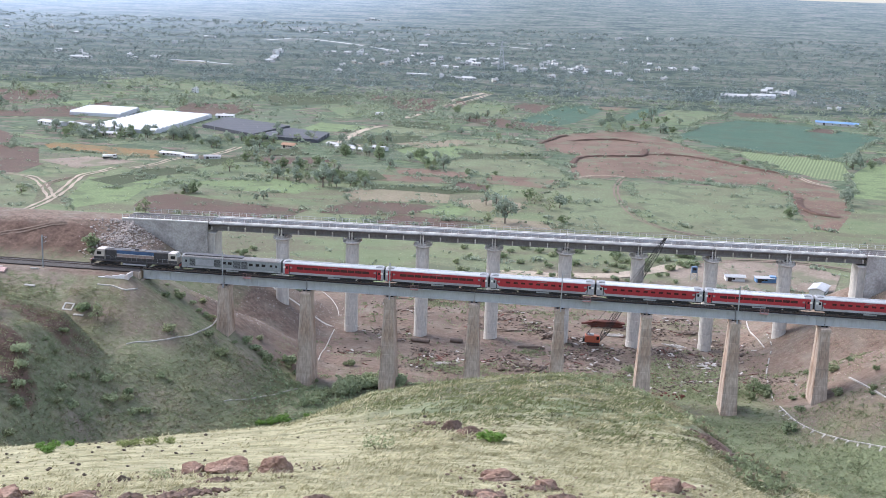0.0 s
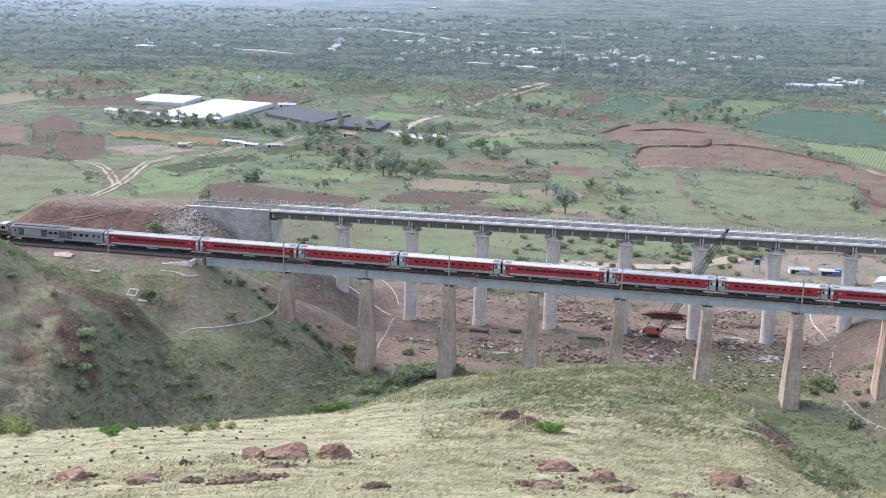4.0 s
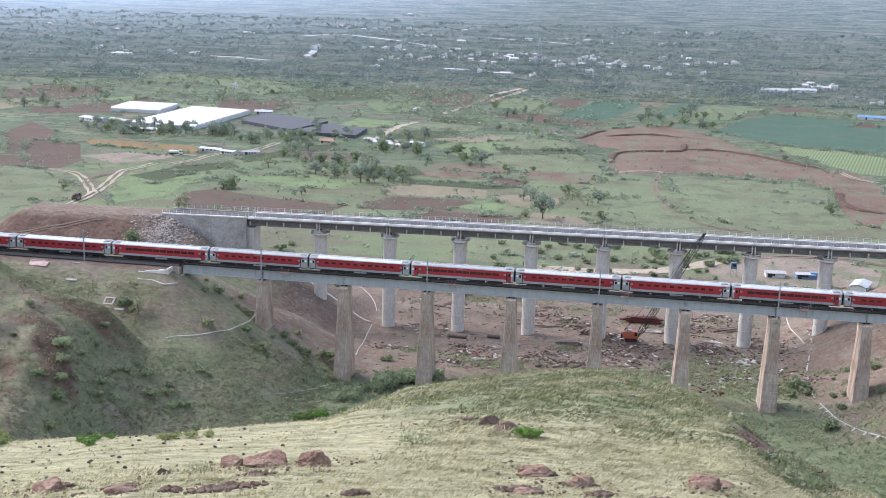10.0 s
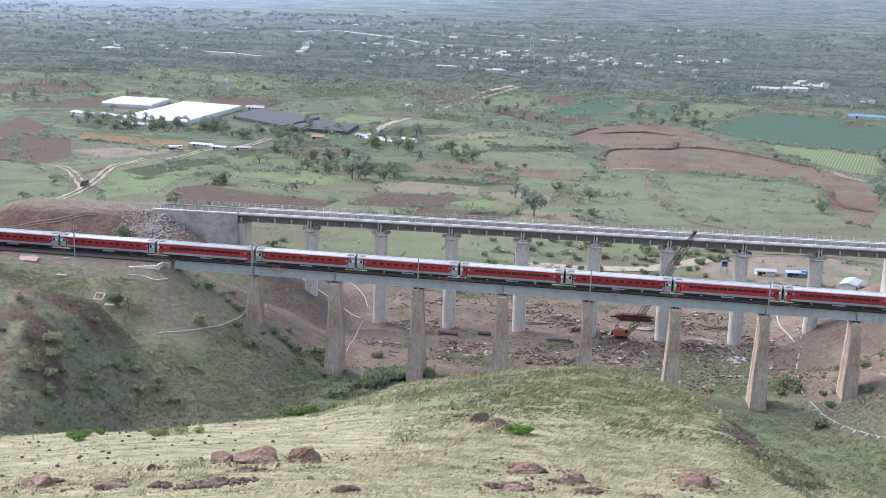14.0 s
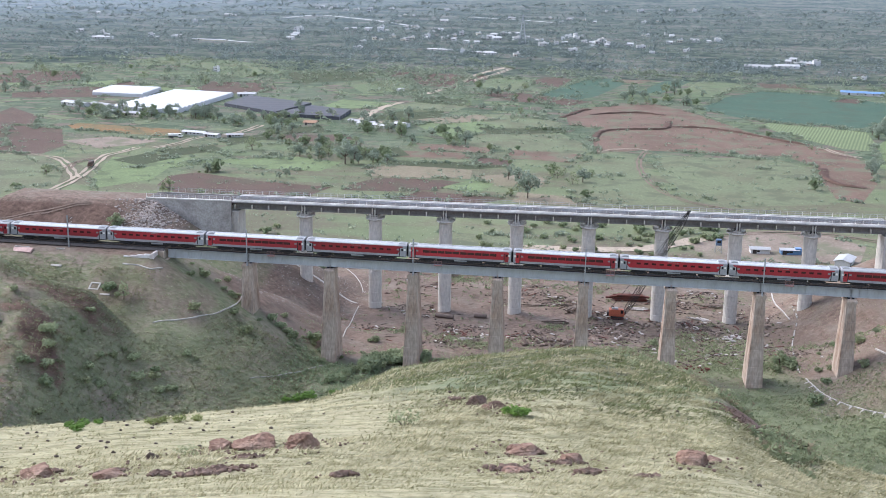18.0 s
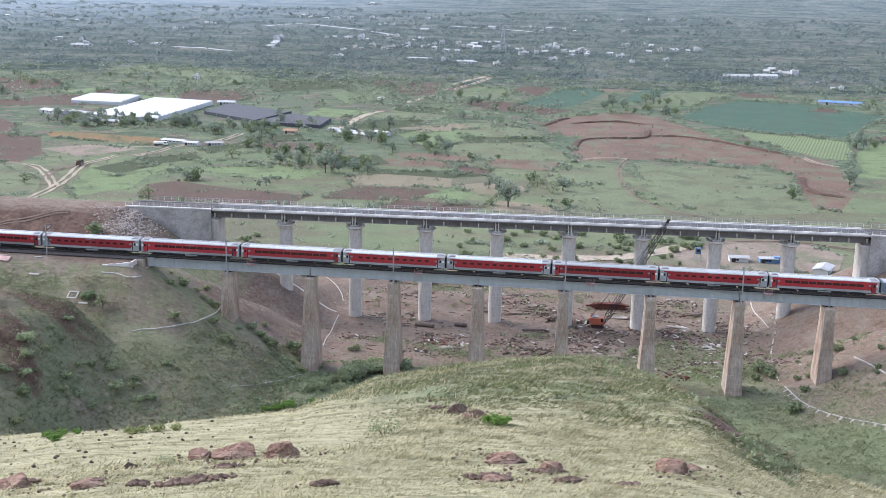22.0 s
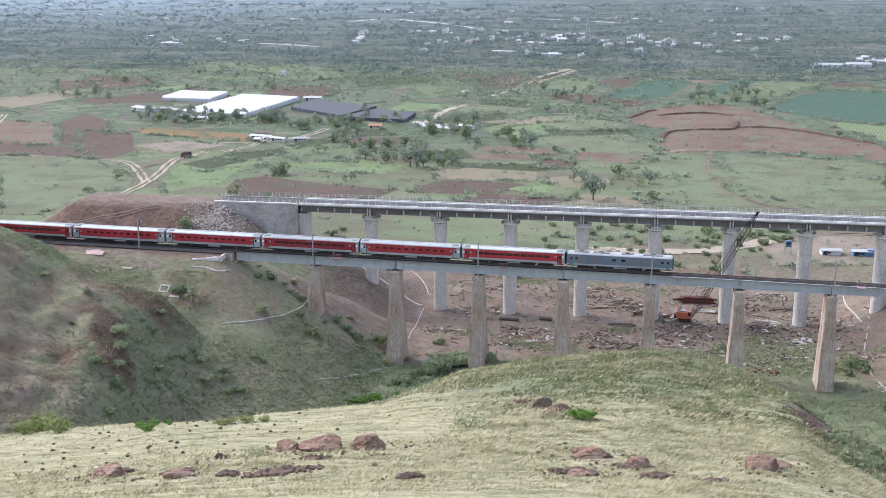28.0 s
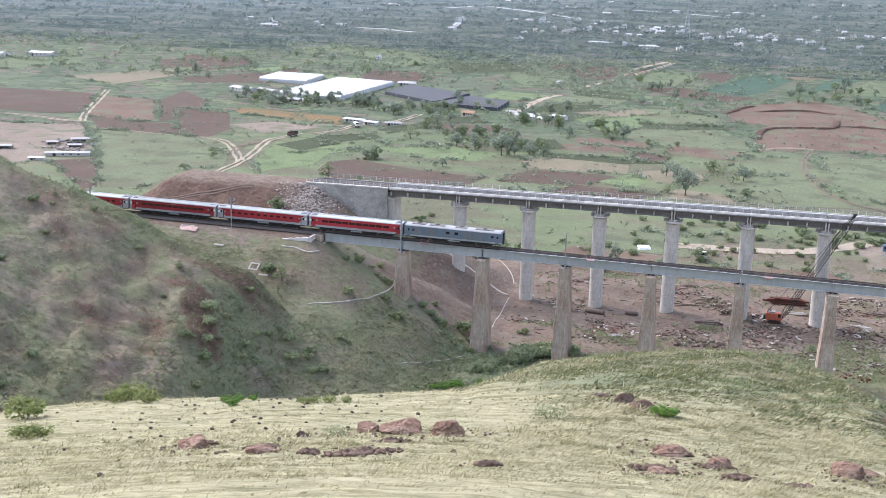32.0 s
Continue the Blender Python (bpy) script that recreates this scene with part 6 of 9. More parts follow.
GROVES = (
    ((-97.6, 867.2), (19.7, 908.8), (18.7, 1253.6), (-131.6, 1189.5), 26),
    ((-226.3, 887), (-104.6, 933.3), (-156.9, 1428.8), (-324.5, 1346.2), 60),
    ((-154.7, 635.9), (-75.9, 660.9), (-104.6, 933.3), (-205.1, 895.6), 40),
    ((-313.7, 703.5), (-195.4, 742.9), (-277.2, 1125.1), (-434.9, 1057), 40),
    ((-555.7, 913.3), (-406.9, 975.2), (-547, 1383.8), (-736.2, 1285.2), 30),
    ((19.9, 845.3), (155.6, 892.4), (181.8, 1123.6), (19.2, 1059.2), 24),
    ((136.8, 726.1), (289.9, 774.1), (399.9, 1208.5), (181.8, 1123.6), 26),
)


def build_plants():
    rng = random.Random(5)
    trees = [tree_proto(11, 6.5, 3.0, LEAF_FAR, label="broad dark green field tree"), tree_proto(12, 5.0, 2.6, LEAF, label="small round-crowned field tree"),
             tree_proto(13, 7.5, 2.6, LEAF_FAR, label="tall uneven green tree"), tree_proto(14, 5.5, 3.0, LEAF_PALE, 210, 0.3, "thin pale green thorn tree", True),
             tree_proto(15, 4.2, 2.0, LEAF_PALE, 240, 0.28, "small pale green tree")]
    # single trees of the near plain and beside the lines
    lone = [(x, y) for x, y, f in LONE] + [(-82.6, -17.6), (-108, 39.5), (-78, 100), (-72, 106), (-85, 97), (-60, 118), (-52, 112), (-20, 112), (6, 128)]
    size = [f for x, y, f in LONE] + [0.9] * 9
    planted(trees, lone, rng, 1.0, 1.0, size)
    # belts and groves between the fields
    belt = []
    for a, b, c, d, n in BELTS:
        for _ in range(n):
            u, v = rng.random(), rng.random()
            belt.append(tuple((a[i] * (1 - u) + b[i] * u) * (1 - v) + (d[i] * (1 - u) + c[i] * u) * v for i in (0, 1)))
    belt += [(rng.uniform(-450, -260), rng.uniform(620, 780)) for _ in range(14)] + [(rng.uniform(-560, -380), rng.uniform(560, 800)) for _ in range(16)]
    planted([copy_thing(t, Matrix()) for t in trees], belt, rng, 0.55, 1.25)
    bush = [bush_proto(31, 1.6, LEAF, label="dense dark green bush on the slope"), bush_proto(32, 1.3, SCRUB, label="dull green scrub bush"), bush_proto(33, 1.0, LEAF_PALE, label="pale green low bush")]
    # bushes of the embankment and the valley
    spots = [ (-86.9, -15.3), (68.5, 9.4), (65.0, 7.2), (78.2, 5.2), (-228, 216), (-231, 217), (-160, 269), (-157, 270), (-163, 268), (-107.3, 38.0), (-96.8, 150), (-40, -6), (-48, -3), (-44, 3), (-38, -2), (-52, 6), (76, 3), (74, -4), (82, -3), (88, -8), (79, 7), (91, 2), (84, 12), (70, -14), (-96, 160), (-100, 154), (-92, 148), (40, 178), (36, 172), (-20, 330), (-25, 335), (-13, 458), (-8, 460), (-3, 462), (-18, 458), (-60, -8), (-56, -12), (-70, 1), (-72, -3), (-66, 6)]
    planted(bush, spots, rng, 0.7, 1.3)
    planted([copy_thing(t, Matrix()) for t in bush], [b[:2] for b in SLOPE_BUSHES], rng, sizes=[b[2] for b in SLOPE_BUSHES])
    hill = []
    while len(hill) < 50:
        x, y = rng.uniform(-150, -40), rng.uniform(-112, -32)
        if rng.random() < 0.4 + 0.6 * (y < -75):
            hill.append((x, y))
    planted([copy_thing(t, Matrix()) for t in bush], hill, rng, 0.5, 1.15)
    # shrub belt in the ravine
    rav, rav_size = [], []
    for (x0, y0), (x1, y1), w, n, f in RAVINE:
        for _ in range(n):
            u = rng.random()
            rav.append((x0 + (x1 - x0) * u + rng.gauss(0, w), y0 + (y1 - y0) * u + rng.gauss(0, w)))
            rav_size.append(f * rng.uniform(0.7, 1.5))
    planted([bush_proto(34, 1.7, LEAF_RAVINE, 260, 0.15, "dense grey-green bush in the ravine"), bush_proto(35, 1.3, LEAF_RAVINE, 220, 0.16, "grey-green thicket bush in the ravine"), bush_proto(36, 1.1, SCRUB, 200, 0.15, "dull green bush in the ravine")], rav, rng, sizes=rav_size)
    # bushes behind the new bridge
    back = [(rng.uniform(-20, 60), rng.uniform(100, 190)) for _ in range(60)] + [(rng.uniform(-75, -20), rng.uniform(95, 150)) for _ in range(30)]
    for a, b, c, d, n in YARD_BUSHES:
        for _ in range(n):
            u, v = rng.random(), rng.random()
            back.append(tuple((a[i] * (1 - u) + b[i] * u) * (1 - v) + (d[i] * (1 - u) + c[i] * u) * v for i in (0, 1)))
    planted([copy_thing(t, Matrix()) for t in bush], back, rng, 0.8, 1.6)
    # bright bushes at the brow of the near hill
    br = bush_proto(41, 0.75, LEAF_BRIGHT, 380, 0.13, "bright green leafy shrub among dry grass", "shrub", "shrubs on the brow")
    for k, (x, y, f) in enumerate(((16.91, -223.27, 0.42), (17.27, -223.45, 0.45), (2.3, -222.6, 0.35), (1.4, -221.3, 0.30), (1.8, -221.1, 0.34), (2.3, -220.9, 0.25), (-74.6, -50.0, 0.45), (-73.0, -48.2, 0.4), (-38.3, -26.2, 2.4), (-40.4, -27.5, 2), (-33.3, -23.6, 1.6), (-42.6, -28.4, 1.6))):
        ob = br if k == 0 else copy_thing(br, spot(x, y, k * 70))
        ob.matrix_basis = spot(x, y, k * 70)
        ob.scale = (f, f, f * 0.8)
    gold = bush_proto(43, 0.8, LEAF_GOLD, 520, 0.09, "yellow-green shrub at the brow of the hill", "shrub", "shrubs on the brow")
    for k, (x, y, f) in enumerate(((-3.1, -220.3, 0.95), (-3.1, -221.3, 0.6), (-1.6, -221.6, 0.7), (4.6, -221.8, 0.35), (4.9, -221.5, 0.35), (5.4, -221.3, 0.35), (6.0, -221.2, 0.3), (-3.5, -226.2, 1), (0.1, -231.3, 0.6), (0.5, -231.0, 0.45))):
        ob = gold if k == 0 else copy_thing(gold, spot(x, y, k * 80))
        ob.matrix_basis = spot(x, y, k * 80)
        ob.scale = (f, f, f * 0.75)
    pale = bush_proto(42, 0.7, SCRUB, 220, 0.07, "wispy pale green shrub on dry grass", "shrub", "shrubs on the brow")
    for k, (x, y, f) in enumerate(((13.83, -225.05, 0.8), (-6.2, -224.0, 1.0), (-5.4, -223.6, 0.8), (9.2, -231.0, 0.5), (-9.5, -223.0, 1.0), (21.5, -205.0, 0.6))):
        ob = pale if k == 0 else copy_thing(pale, spot(x, y, k * 50))
        ob.matrix_basis = spot(x, y, k * 50)
        ob.scale = (f, f, f * 0.9)


build_plants()


def joined(name, V, F, material, label, category):
    me = bpy.data.meshes.new(name)
    V, F = np.asarray(V, np.float32), np.asarray(F, np.int32)
    me.vertices.add(len(V))
    me.vertices.foreach_set("co", V.ravel())
    me.loops.add(F.size)
    me.loops.foreach_set("vertex_index", F.ravel())
    me.polygons.add(len(F))
    me.polygons.foreach_set("loop_start", np.arange(0, F.size, F.shape[1]))
    me.update(calc_edges=True)
    me.materials.append(material)
    return tagged(new(name, me), label, category, kind="stuff")


def blades(name, x, y, length, width, lean, material, label, seed, spread=0.5, rise=None):
    """Grass: bent tapering blades. lean: mean direction in which they lie; rise: how steeply, from and to."""
    rs = np.random.RandomState(seed)
    n = len(x)
    z = height(x, y)
    a = rs.uniform(0, 2 * np.pi, n)
    L = length * rs.uniform(0.5, 1.4, n)
    ox, oy = lean[0] + spread * rs.randn(n), lean[1] + spread * rs.randn(n)
    lo, hi = rise or ((0.08, 0.32) if spread < 0.5 else (0.15, 0.6))
    up = rs.uniform(lo, hi, n)
    k = np.sqrt(ox ** 2 + oy ** 2 + up ** 2)
    d = np.stack([ox / k, oy / k, up / k], 1) * L[:, None]
    w = np.stack([np.cos(a), np.sin(a), 0 * a], 1) * (width * rs.uniform(0.6, 1.4, n))[:, None]
    p = np.stack([x, y, z - 0.01], 1)
    mid = p + d * 0.55
    tip = p + d - np.array([0, 0, 1]) * (L * (0.06 if spread < 0.5 else 0.22))[:, None]
    V = np.stack([p - w, p + w, mid + w * 0.7, mid - w * 0.7, tip], 1).reshape(-1, 3)
    b = (np.arange(n) * 5)[:, None]
    F = np.concatenate([b + [0, 1, 2], b + [0, 2, 3], b + [3, 2, 4]], 1).reshape(-1, 3)
    return joined(name, V, F, material, label, "grass")


def scatter(rs, n, x0, x1, y0, y1):
    return rs.uniform(x0, x1, n), rs.uniform(y0, y1, n)


def build_grass():
    rs = np.random.RandomState(3)
    # the near hill: matted tufts of dry grass, greener towards the knoll
    n, per = 66000, 8
    r = np.where(rs.rand(n) < 0.7, rs.uniform(19, 58, n), np.sqrt(rs.uniform(17 ** 2, 92 ** 2, n)))
    r = np.where(rs.rand(n) < 0.06, rs.uniform(6, 20, n), r)
    a = rs.uniform(-42, 22, n)
    x, y = EYE[0] + r * np.sin(np.radians(a)), EYE[1] + r * np.cos(np.radians(a))
    step = terrace(x, y)
    patch = wave(x * 0.4, y, 2.6, 61) + 0.7 * wave(x * 0.3 + 0.1 * y, y, 0.9, 62) + 0.5 * wave(x, y, 7, 63)
    short = sstep(28, 32, r) * sstep(47, 43, r) * sstep(-8, -12, a)
    scar = ((a - 8.5) / 1.4) ** 2 + ((r - 41.5) / 4.5) ** 2 < 0.6 + 0.8 * rs.rand(n)
    keep = (patch + 0.9 * step > -0.9 - 0.8 * rs.rand(n)) & (rs.rand(n) > short * np.where(step < 0.1, 0.85, 0.45)) & ~scar
    x, y, r, a, patch, step = (v[keep] for v in (x, y, r, a, patch, step))
    n = len(x)
    edge = brow(a)
    side = rs.rand(n) < 0.96 * sstep(0.80, 0.90, r / edge + 0.03 * wave(x, y, 4, 68)) * sstep(2.6, 4.4, a) * sstep(13.0, 10.5, a)
    green = np.clip(sstep(33, 41, r + 3 * wave(x, y, 13, 65)) * np.exp(-((a - 0.5) / 12.5) ** 6) + 0.22 * wave(x, y, 11, 64) * sstep(26, 36, r), 0, 1)
    # Blade tone follows the steps; duller blades paint the shaded gaps between them.
    tone = step + 0.5 * patch + 0.35 * rs.randn(n)
    kind = np.where(tone > 0.1, 0, np.where(tone > -1.35, 1, 2))
    kind = np.where(rs.rand(n) < 0.90 * green, np.where(wave(x * 0.8 - 0.5 * y, 0.5 * x, 5, 66) + 0.6 * wave(x, y, 2.1, 67) + 0.5 * step > 0.7, 1, np.where(tone + 0.5 * wave(x, y, 3.5, 69) < -0.45, 3, 2)), kind)
    kind = np.where(side, 3, kind)
    mown = sstep(29, 33, r) * sstep(47, 43, r) * sstep(-7, -11, a)
    tall = (1 - 0.5 * mown) * np.clip(0.8 + 0.45 * step + 0.3 * patch, 0.35, 1.6) * np.clip(r / 34, 0.45, 1.15)
    for j, (mt, name, label) in enumerate(((GRASS_PALE, "pale_grass", "bleached straw grass matted along the slope"), (GRASS_DRY, "dry_grass", "matted dry straw-coloured grass laid by the wind"), (GRASS_GREEN, "green_grass", "yellow-green grass tufts on the knoll"), (GRASS_DARK, "dark_grass", "dull green tufts on the knoll's shaded flank"))):
        k = np.repeat(np.flatnonzero(kind == j), per)
        bx, by = x[k] + rs.randn(len(k)) * 0.10, y[k] + rs.randn(len(k)) * 0.05
        blades(name, bx, by, (0.19, 0.18, 0.16, 0.18)[j] * tall[k], 0.015 * np.clip(r[k] / 30, 0.5, 1.4), (0.75, -0.15), mt, label, 7 + j, 0.45, (0.12, 0.75))
    # rough tufts and dead stalks on the knoll
    n = 14000
    r, a = rs.uniform(40, 84, n), rs.uniform(-14, 8, n)
    x, y = EYE[0] + r * np.sin(np.radians(a)), EYE[1] + r * np.cos(np.radians(a))
    k = wave(x, y, 7, 81) + 0.7 * wave(x, y, 2.3, 82) > 0.75
    blades("knoll_tufts", x[k], y[k], 0.34, 0.022, (0.3, -0.1), GRASS_DARK, "dull green tufts standing on the knoll", 15, 0.7)
    k = wave(x, y, 9, 83) + 0.6 * wave(x, y, 1.9, 84) > 0.95
    blades("knoll_stalks", x[k], y[k], 0.30, 0.014, (0.4, -0.1), SCRUB_DRY, "dead brown stalks on the knoll", 16, 0.7)
    # tufts on hillsides, banks and the valley floor
    for name, n, box, mt, ln, wd, label in (
        ("hill_grass", 34000, (-160, -38, -118, -6), SCRUB, 0.6, 0.10, "coarse dull green tufts on the hillside"),
        ("hill_dry_tufts", 50000, (-160, -38, -112, -6), SCRUB_DRY, 0.5, 0.08, "dry brown tufts on the hillside"),
        ("ridge_grass", 16000, (-130, -78, -31, -9), GRASS_GREEN, 0.5, 0.07, "light yellow-green grass along the ridge"),
        ("valley_grass", 80000, (-50, 100, -80, 30), SCRUB, 0.5, 0.09, "rough green growth on the valley floor"),
        ("bank_tufts", 45000, (62, 118, -42, 62), SCRUB_DRY, 0.40, 0.07, "sparse dry tufts on the dirt bank"),
        ("plain_tufts", 22000, (-330, 170, 95, 480), SCRUB, 0.7, 0.16, "rough tufts over the meadows")):
        x, y = scatter(rs, n, *box)
        p = wave(x, y, 22, n % 97) + 0.7 * wave(x, y, 7, n % 89)
        k = (p > -0.1 - 0.9 * rs.rand(n)) & (np.abs(y) > 4.6)
        if name.startswith("hill"):
            k &= rs.rand(n) > 0.88 * sstep(-98, -92, x) * sstep(-60, -66, x) * sstep(-28, -22, y)
            k &= rs.rand(n) > 0.72 * sstep(-84, -102, x) * sstep(-74, -60, y) * sstep(-22, -32, y)
        if name == "valley_grass":
            k &= (y < 4) | (p > 0.45)
        blades(name, x[k], y[k], ln, wd, (0.15, -0.1), mt, label, n % 83, 0.8)
    # scrub and dead growth on the knoll's shaded flank
    for name, n, mt, label in (("flank_scrub", 4200, SCRUB, "dark green scrub on the knoll's flank"), ("flank_dead_growth", 2600, SCRUB_DRY, "dead brown growth on the knoll's flank")):
        a = rs.uniform(2.2, 11.8, n)
        r = brow(a) * rs.uniform(0.80, 1.12, n)
        x, y = EYE[0] + r * np.sin(np.radians(a)), EYE[1] + r * np.cos(np.radians(a))
        k = (wave(x, y, 5, 98 + len(name)) + 0.7 * wave(x, y, 1.8, 99) > 0.0) & (((a - 8.5) / 1.3) ** 2 + ((r - 41.5) / 4.5) ** 2 > 0.8)
        x, y = x[k], y[k]
        s = rs.uniform(0.06, 0.20, len(x))
        c = np.stack([x, y, height(x, y) + s * 0.5], 1)[:, None, :] + s[:, None, None] * rs.randn(len(x), 8, 3) * np.array([0.9, 0.9, 0.45])
        q = c[:, :, None, :] + rs.randn(len(x), 8, 4, 3) * s[:, None, None, None] * np.array([0.34, 0.34, 0.36])
        V = q.reshape(-1, 3)
        k = (np.arange(len(V) // 4) * 4)[:, None]
        joined(name, V, np.concatenate([k + [0, 1, 2], k + [0, 2, 3]], 1).reshape(-1, 3), mt, label, "scrub")
    # low scrub: leaf clumps hugging the slopes
    for name, n, box, mt, size, label in (
        ("hill_scrub", 30000, (-165, -40, -116, -8), SCRUB_HILL, 0.26, "low dull olive tufts spread over the hillside"),
        ("hill_dead_scrub", 22000, (-165, -40, -116, -8), SCRUB_DRY, 0.22, "dead grey-brown tufts spread over the hillside"),
        ("ravine_scrub", 2600, (-48, 0, -60, 6), LEAF_RAVINE, 0.5, "tangled grey-green scrub along the ravine"),
        ("valley_scrub", 6500, (0, 95, -75, 32), SCRUB, 0.36, "low green weeds on the valley floor"),
        ("hollow_greenery", 26000, (14, 125, -100, 16), SCRUB, 0.20, "dense green weeds in the hollow under the bridge"),
        ("site_weeds", 1500, (-45, 75, 30, 150), SCRUB, 0.45, "patches of weeds on the dirt"),
        ("meadow_scrub", 3400, (-330, 150, 95, 560), LEAF_PALED, 0.8, "low bushes and weeds along field edges")):
        x, y = scatter(rs, n, *box)
        p = wave(x, y, 30, n % 79) + 0.8 * wave(x, y * 1.6, 11, n % 71)
        k = (p > 0.25 - 0.6 * rs.rand(n)) & (np.abs(y) > 5.0)
        if name == "ravine_scrub":
            k = (np.abs(y) > 4.0) & (y > -45 + 0.9 * (x + 30)) | (p > 0.5)
        if name == "hollow_greenery":
            k = (p > -0.5 - 0.5 * rs.rand(n)) & (x + 0.9 * y < 72)
        if name.startswith("hill_"):
            k = (p > -0.9 - 0.8 * rs.rand(n)) & (np.abs(y) > 5.0)
            k &= rs.rand(n) > 0.9 * sstep(-98, -92, x) * sstep(-60, -66, x) * sstep(-28, -22, y)
            k &= rs.rand(n) > 0.7 * sstep(-84, -102, x) * sstep(-74, -60, y)
        x, y = x[k], y[k]
        m = 5 if name.startswith("hill_") else 7
        s = size * rs.uniform(0.5, 1.5, len(x))
        c = np.stack([x, y, height(x, y) + s * 0.3], 1)[:, None, :] + s[:, None, None] * rs.randn(len(x), m, 3) * np.array([0.8, 0.8, 0.28])
        q = c[:, :, None, :] + rs.randn(len(x), m, 4, 3) * s[:, None, None, None] * np.array([0.42, 0.42, 0.34])
        V = q.reshape(-1, 3)
        k = (np.arange(len(V) // 4) * 4)[:, None]
        F = np.concatenate([k + [0, 1, 2], k + [0, 2, 3]], 1).reshape(-1, 3)
        joined(name, V, F, mt, label, "scrub")


build_grass()


def build_far_trees():
    """Woods and hedge trees of the far plain, too many to count."""
    rs = np.random.RandomState(17)
    n = 60000
    y = 400 + (2600 - 400) * rs.rand(n) ** 1.1
    x = EYE[0] + (y - EYE[1]) * (-0.80 + 1.12 * rs.rand(n))
    p = wave(x, y, 210, 71) + 0.9 * wave(x * 0.5, y * 1.6, 60, 72) + 0.7 * wave(x * 0.6, y * 1.4, 27, 73)
    keep = (p > 0.25 + 0.5 * rs.rand(n)) | (rs.rand(n) < 0.08)
    keep &= ~((x > -345) & (x < -130) & (y > 465) & (y < 610))
    keep &= ~((x > 15) & (x < 240) & (y < 720) & (y > 380))
    keep &= ~((x < -250) & (y < 560))
    keep &= ~((x > -260) & (x < 60) & (y < 420))
    keep &= (rs.rand(n) < 0.62) & ((rs.rand(n) < 0.30) | (y > 620))
    x, y = x[keep], y[keep]
    # groves
    for a, b, c, d, num in GROVES:
        u, v = rs.rand(num * 9, 1), rs.rand(num * 9, 1)
        q = (np.array(a) * (1 - u) + np.array(b) * u) * (1 - v) + (np.array(d) * (1 - u) + np.array(c) * u) * v
        q = q[wave(q[:, 0], q[:, 1] * 1.5, 70, 78) + 0.6 * wave(q[:, 0], q[:, 1], 28, 79) > -0.15]
        x, y = np.concatenate([x, q[:, 0]]), np.concatenate([y, q[:, 1]])
    # gardens round the houses
    hx, hy = np.repeat(np.array(HOUSE_SPOTS), 7, 0).T
    x, y = np.concatenate([x, hx + rs.randn(len(hx)) * 16]), np.concatenate([y, hy + rs.randn(len(hy)) * 22 - 8])
    s = rs.uniform(0.7, 2.0, len(x)) * np.where(rs.rand(len(x)) < 0.15, 1.5, 1.0) * (1 + 0.0003 * y)
    m = 11
    for name, mt, k, label in (("far_trees", LEAF_PALED, y < 900, "scattered trees and hedges across the plain"), ("distant_trees", LEAF_HAZE, y >= 900, "groves and hedges far across the plain, haze put into their leaf colour")):
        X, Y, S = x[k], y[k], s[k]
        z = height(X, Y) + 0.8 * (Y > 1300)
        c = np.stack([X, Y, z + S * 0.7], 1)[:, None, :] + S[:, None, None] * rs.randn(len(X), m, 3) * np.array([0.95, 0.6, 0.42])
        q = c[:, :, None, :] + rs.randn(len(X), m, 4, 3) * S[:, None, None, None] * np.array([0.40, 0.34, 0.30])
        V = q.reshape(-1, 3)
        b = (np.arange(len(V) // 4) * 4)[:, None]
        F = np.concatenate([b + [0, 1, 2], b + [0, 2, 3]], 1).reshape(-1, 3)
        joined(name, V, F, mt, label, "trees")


def build_hedges():
    """Bushes and rough growth along the field edges."""
    rs = np.random.RandomState(29)
    X, Y = [], []
    for (x0, y0), (x1, y1) in HEDGES:
        n = max(2, int(math.hypot(x1 - x0, y1 - y0) / 1.0))
        t = rs.rand(n)
        t = t[np.sin(t * 9 + x0) + rs.rand(n) > 0.1]
        X.append(x0 + (x1 - x0) * t + rs.randn(len(t)) * 1.3)
        Y.append(y0 + (y1 - y0) * t + rs.randn(len(t)) * 1.3)
    x, y = np.concatenate(X), np.concatenate(Y)
    k = y > 100
    x, y = x[k], y[k]
    s = rs.uniform(0.3, 1.3, len(x)) * (1 + 0.0006 * y)
    m = 8
    c = np.stack([x, y, height(x, y) + s * 0.5], 1)[:, None, :] + s[:, None, None] * rs.randn(len(x), m, 3) * np.array([0.6, 0.6, 0.3])
    q = c[:, :, None, :] + rs.randn(len(x), m, 4, 3) * s[:, None, None, None] * np.array([0.40, 0.40, 0.32])
    V = q.reshape(-1, 3)
    k = (np.arange(len(V) // 4) * 4)[:, None]
    joined("hedgerows", V, np.concatenate([k + [0, 1, 2], k + [0, 2, 3]], 1).reshape(-1, 3), LEAF_PALED, "rough green hedges along the field edges", "hedge")


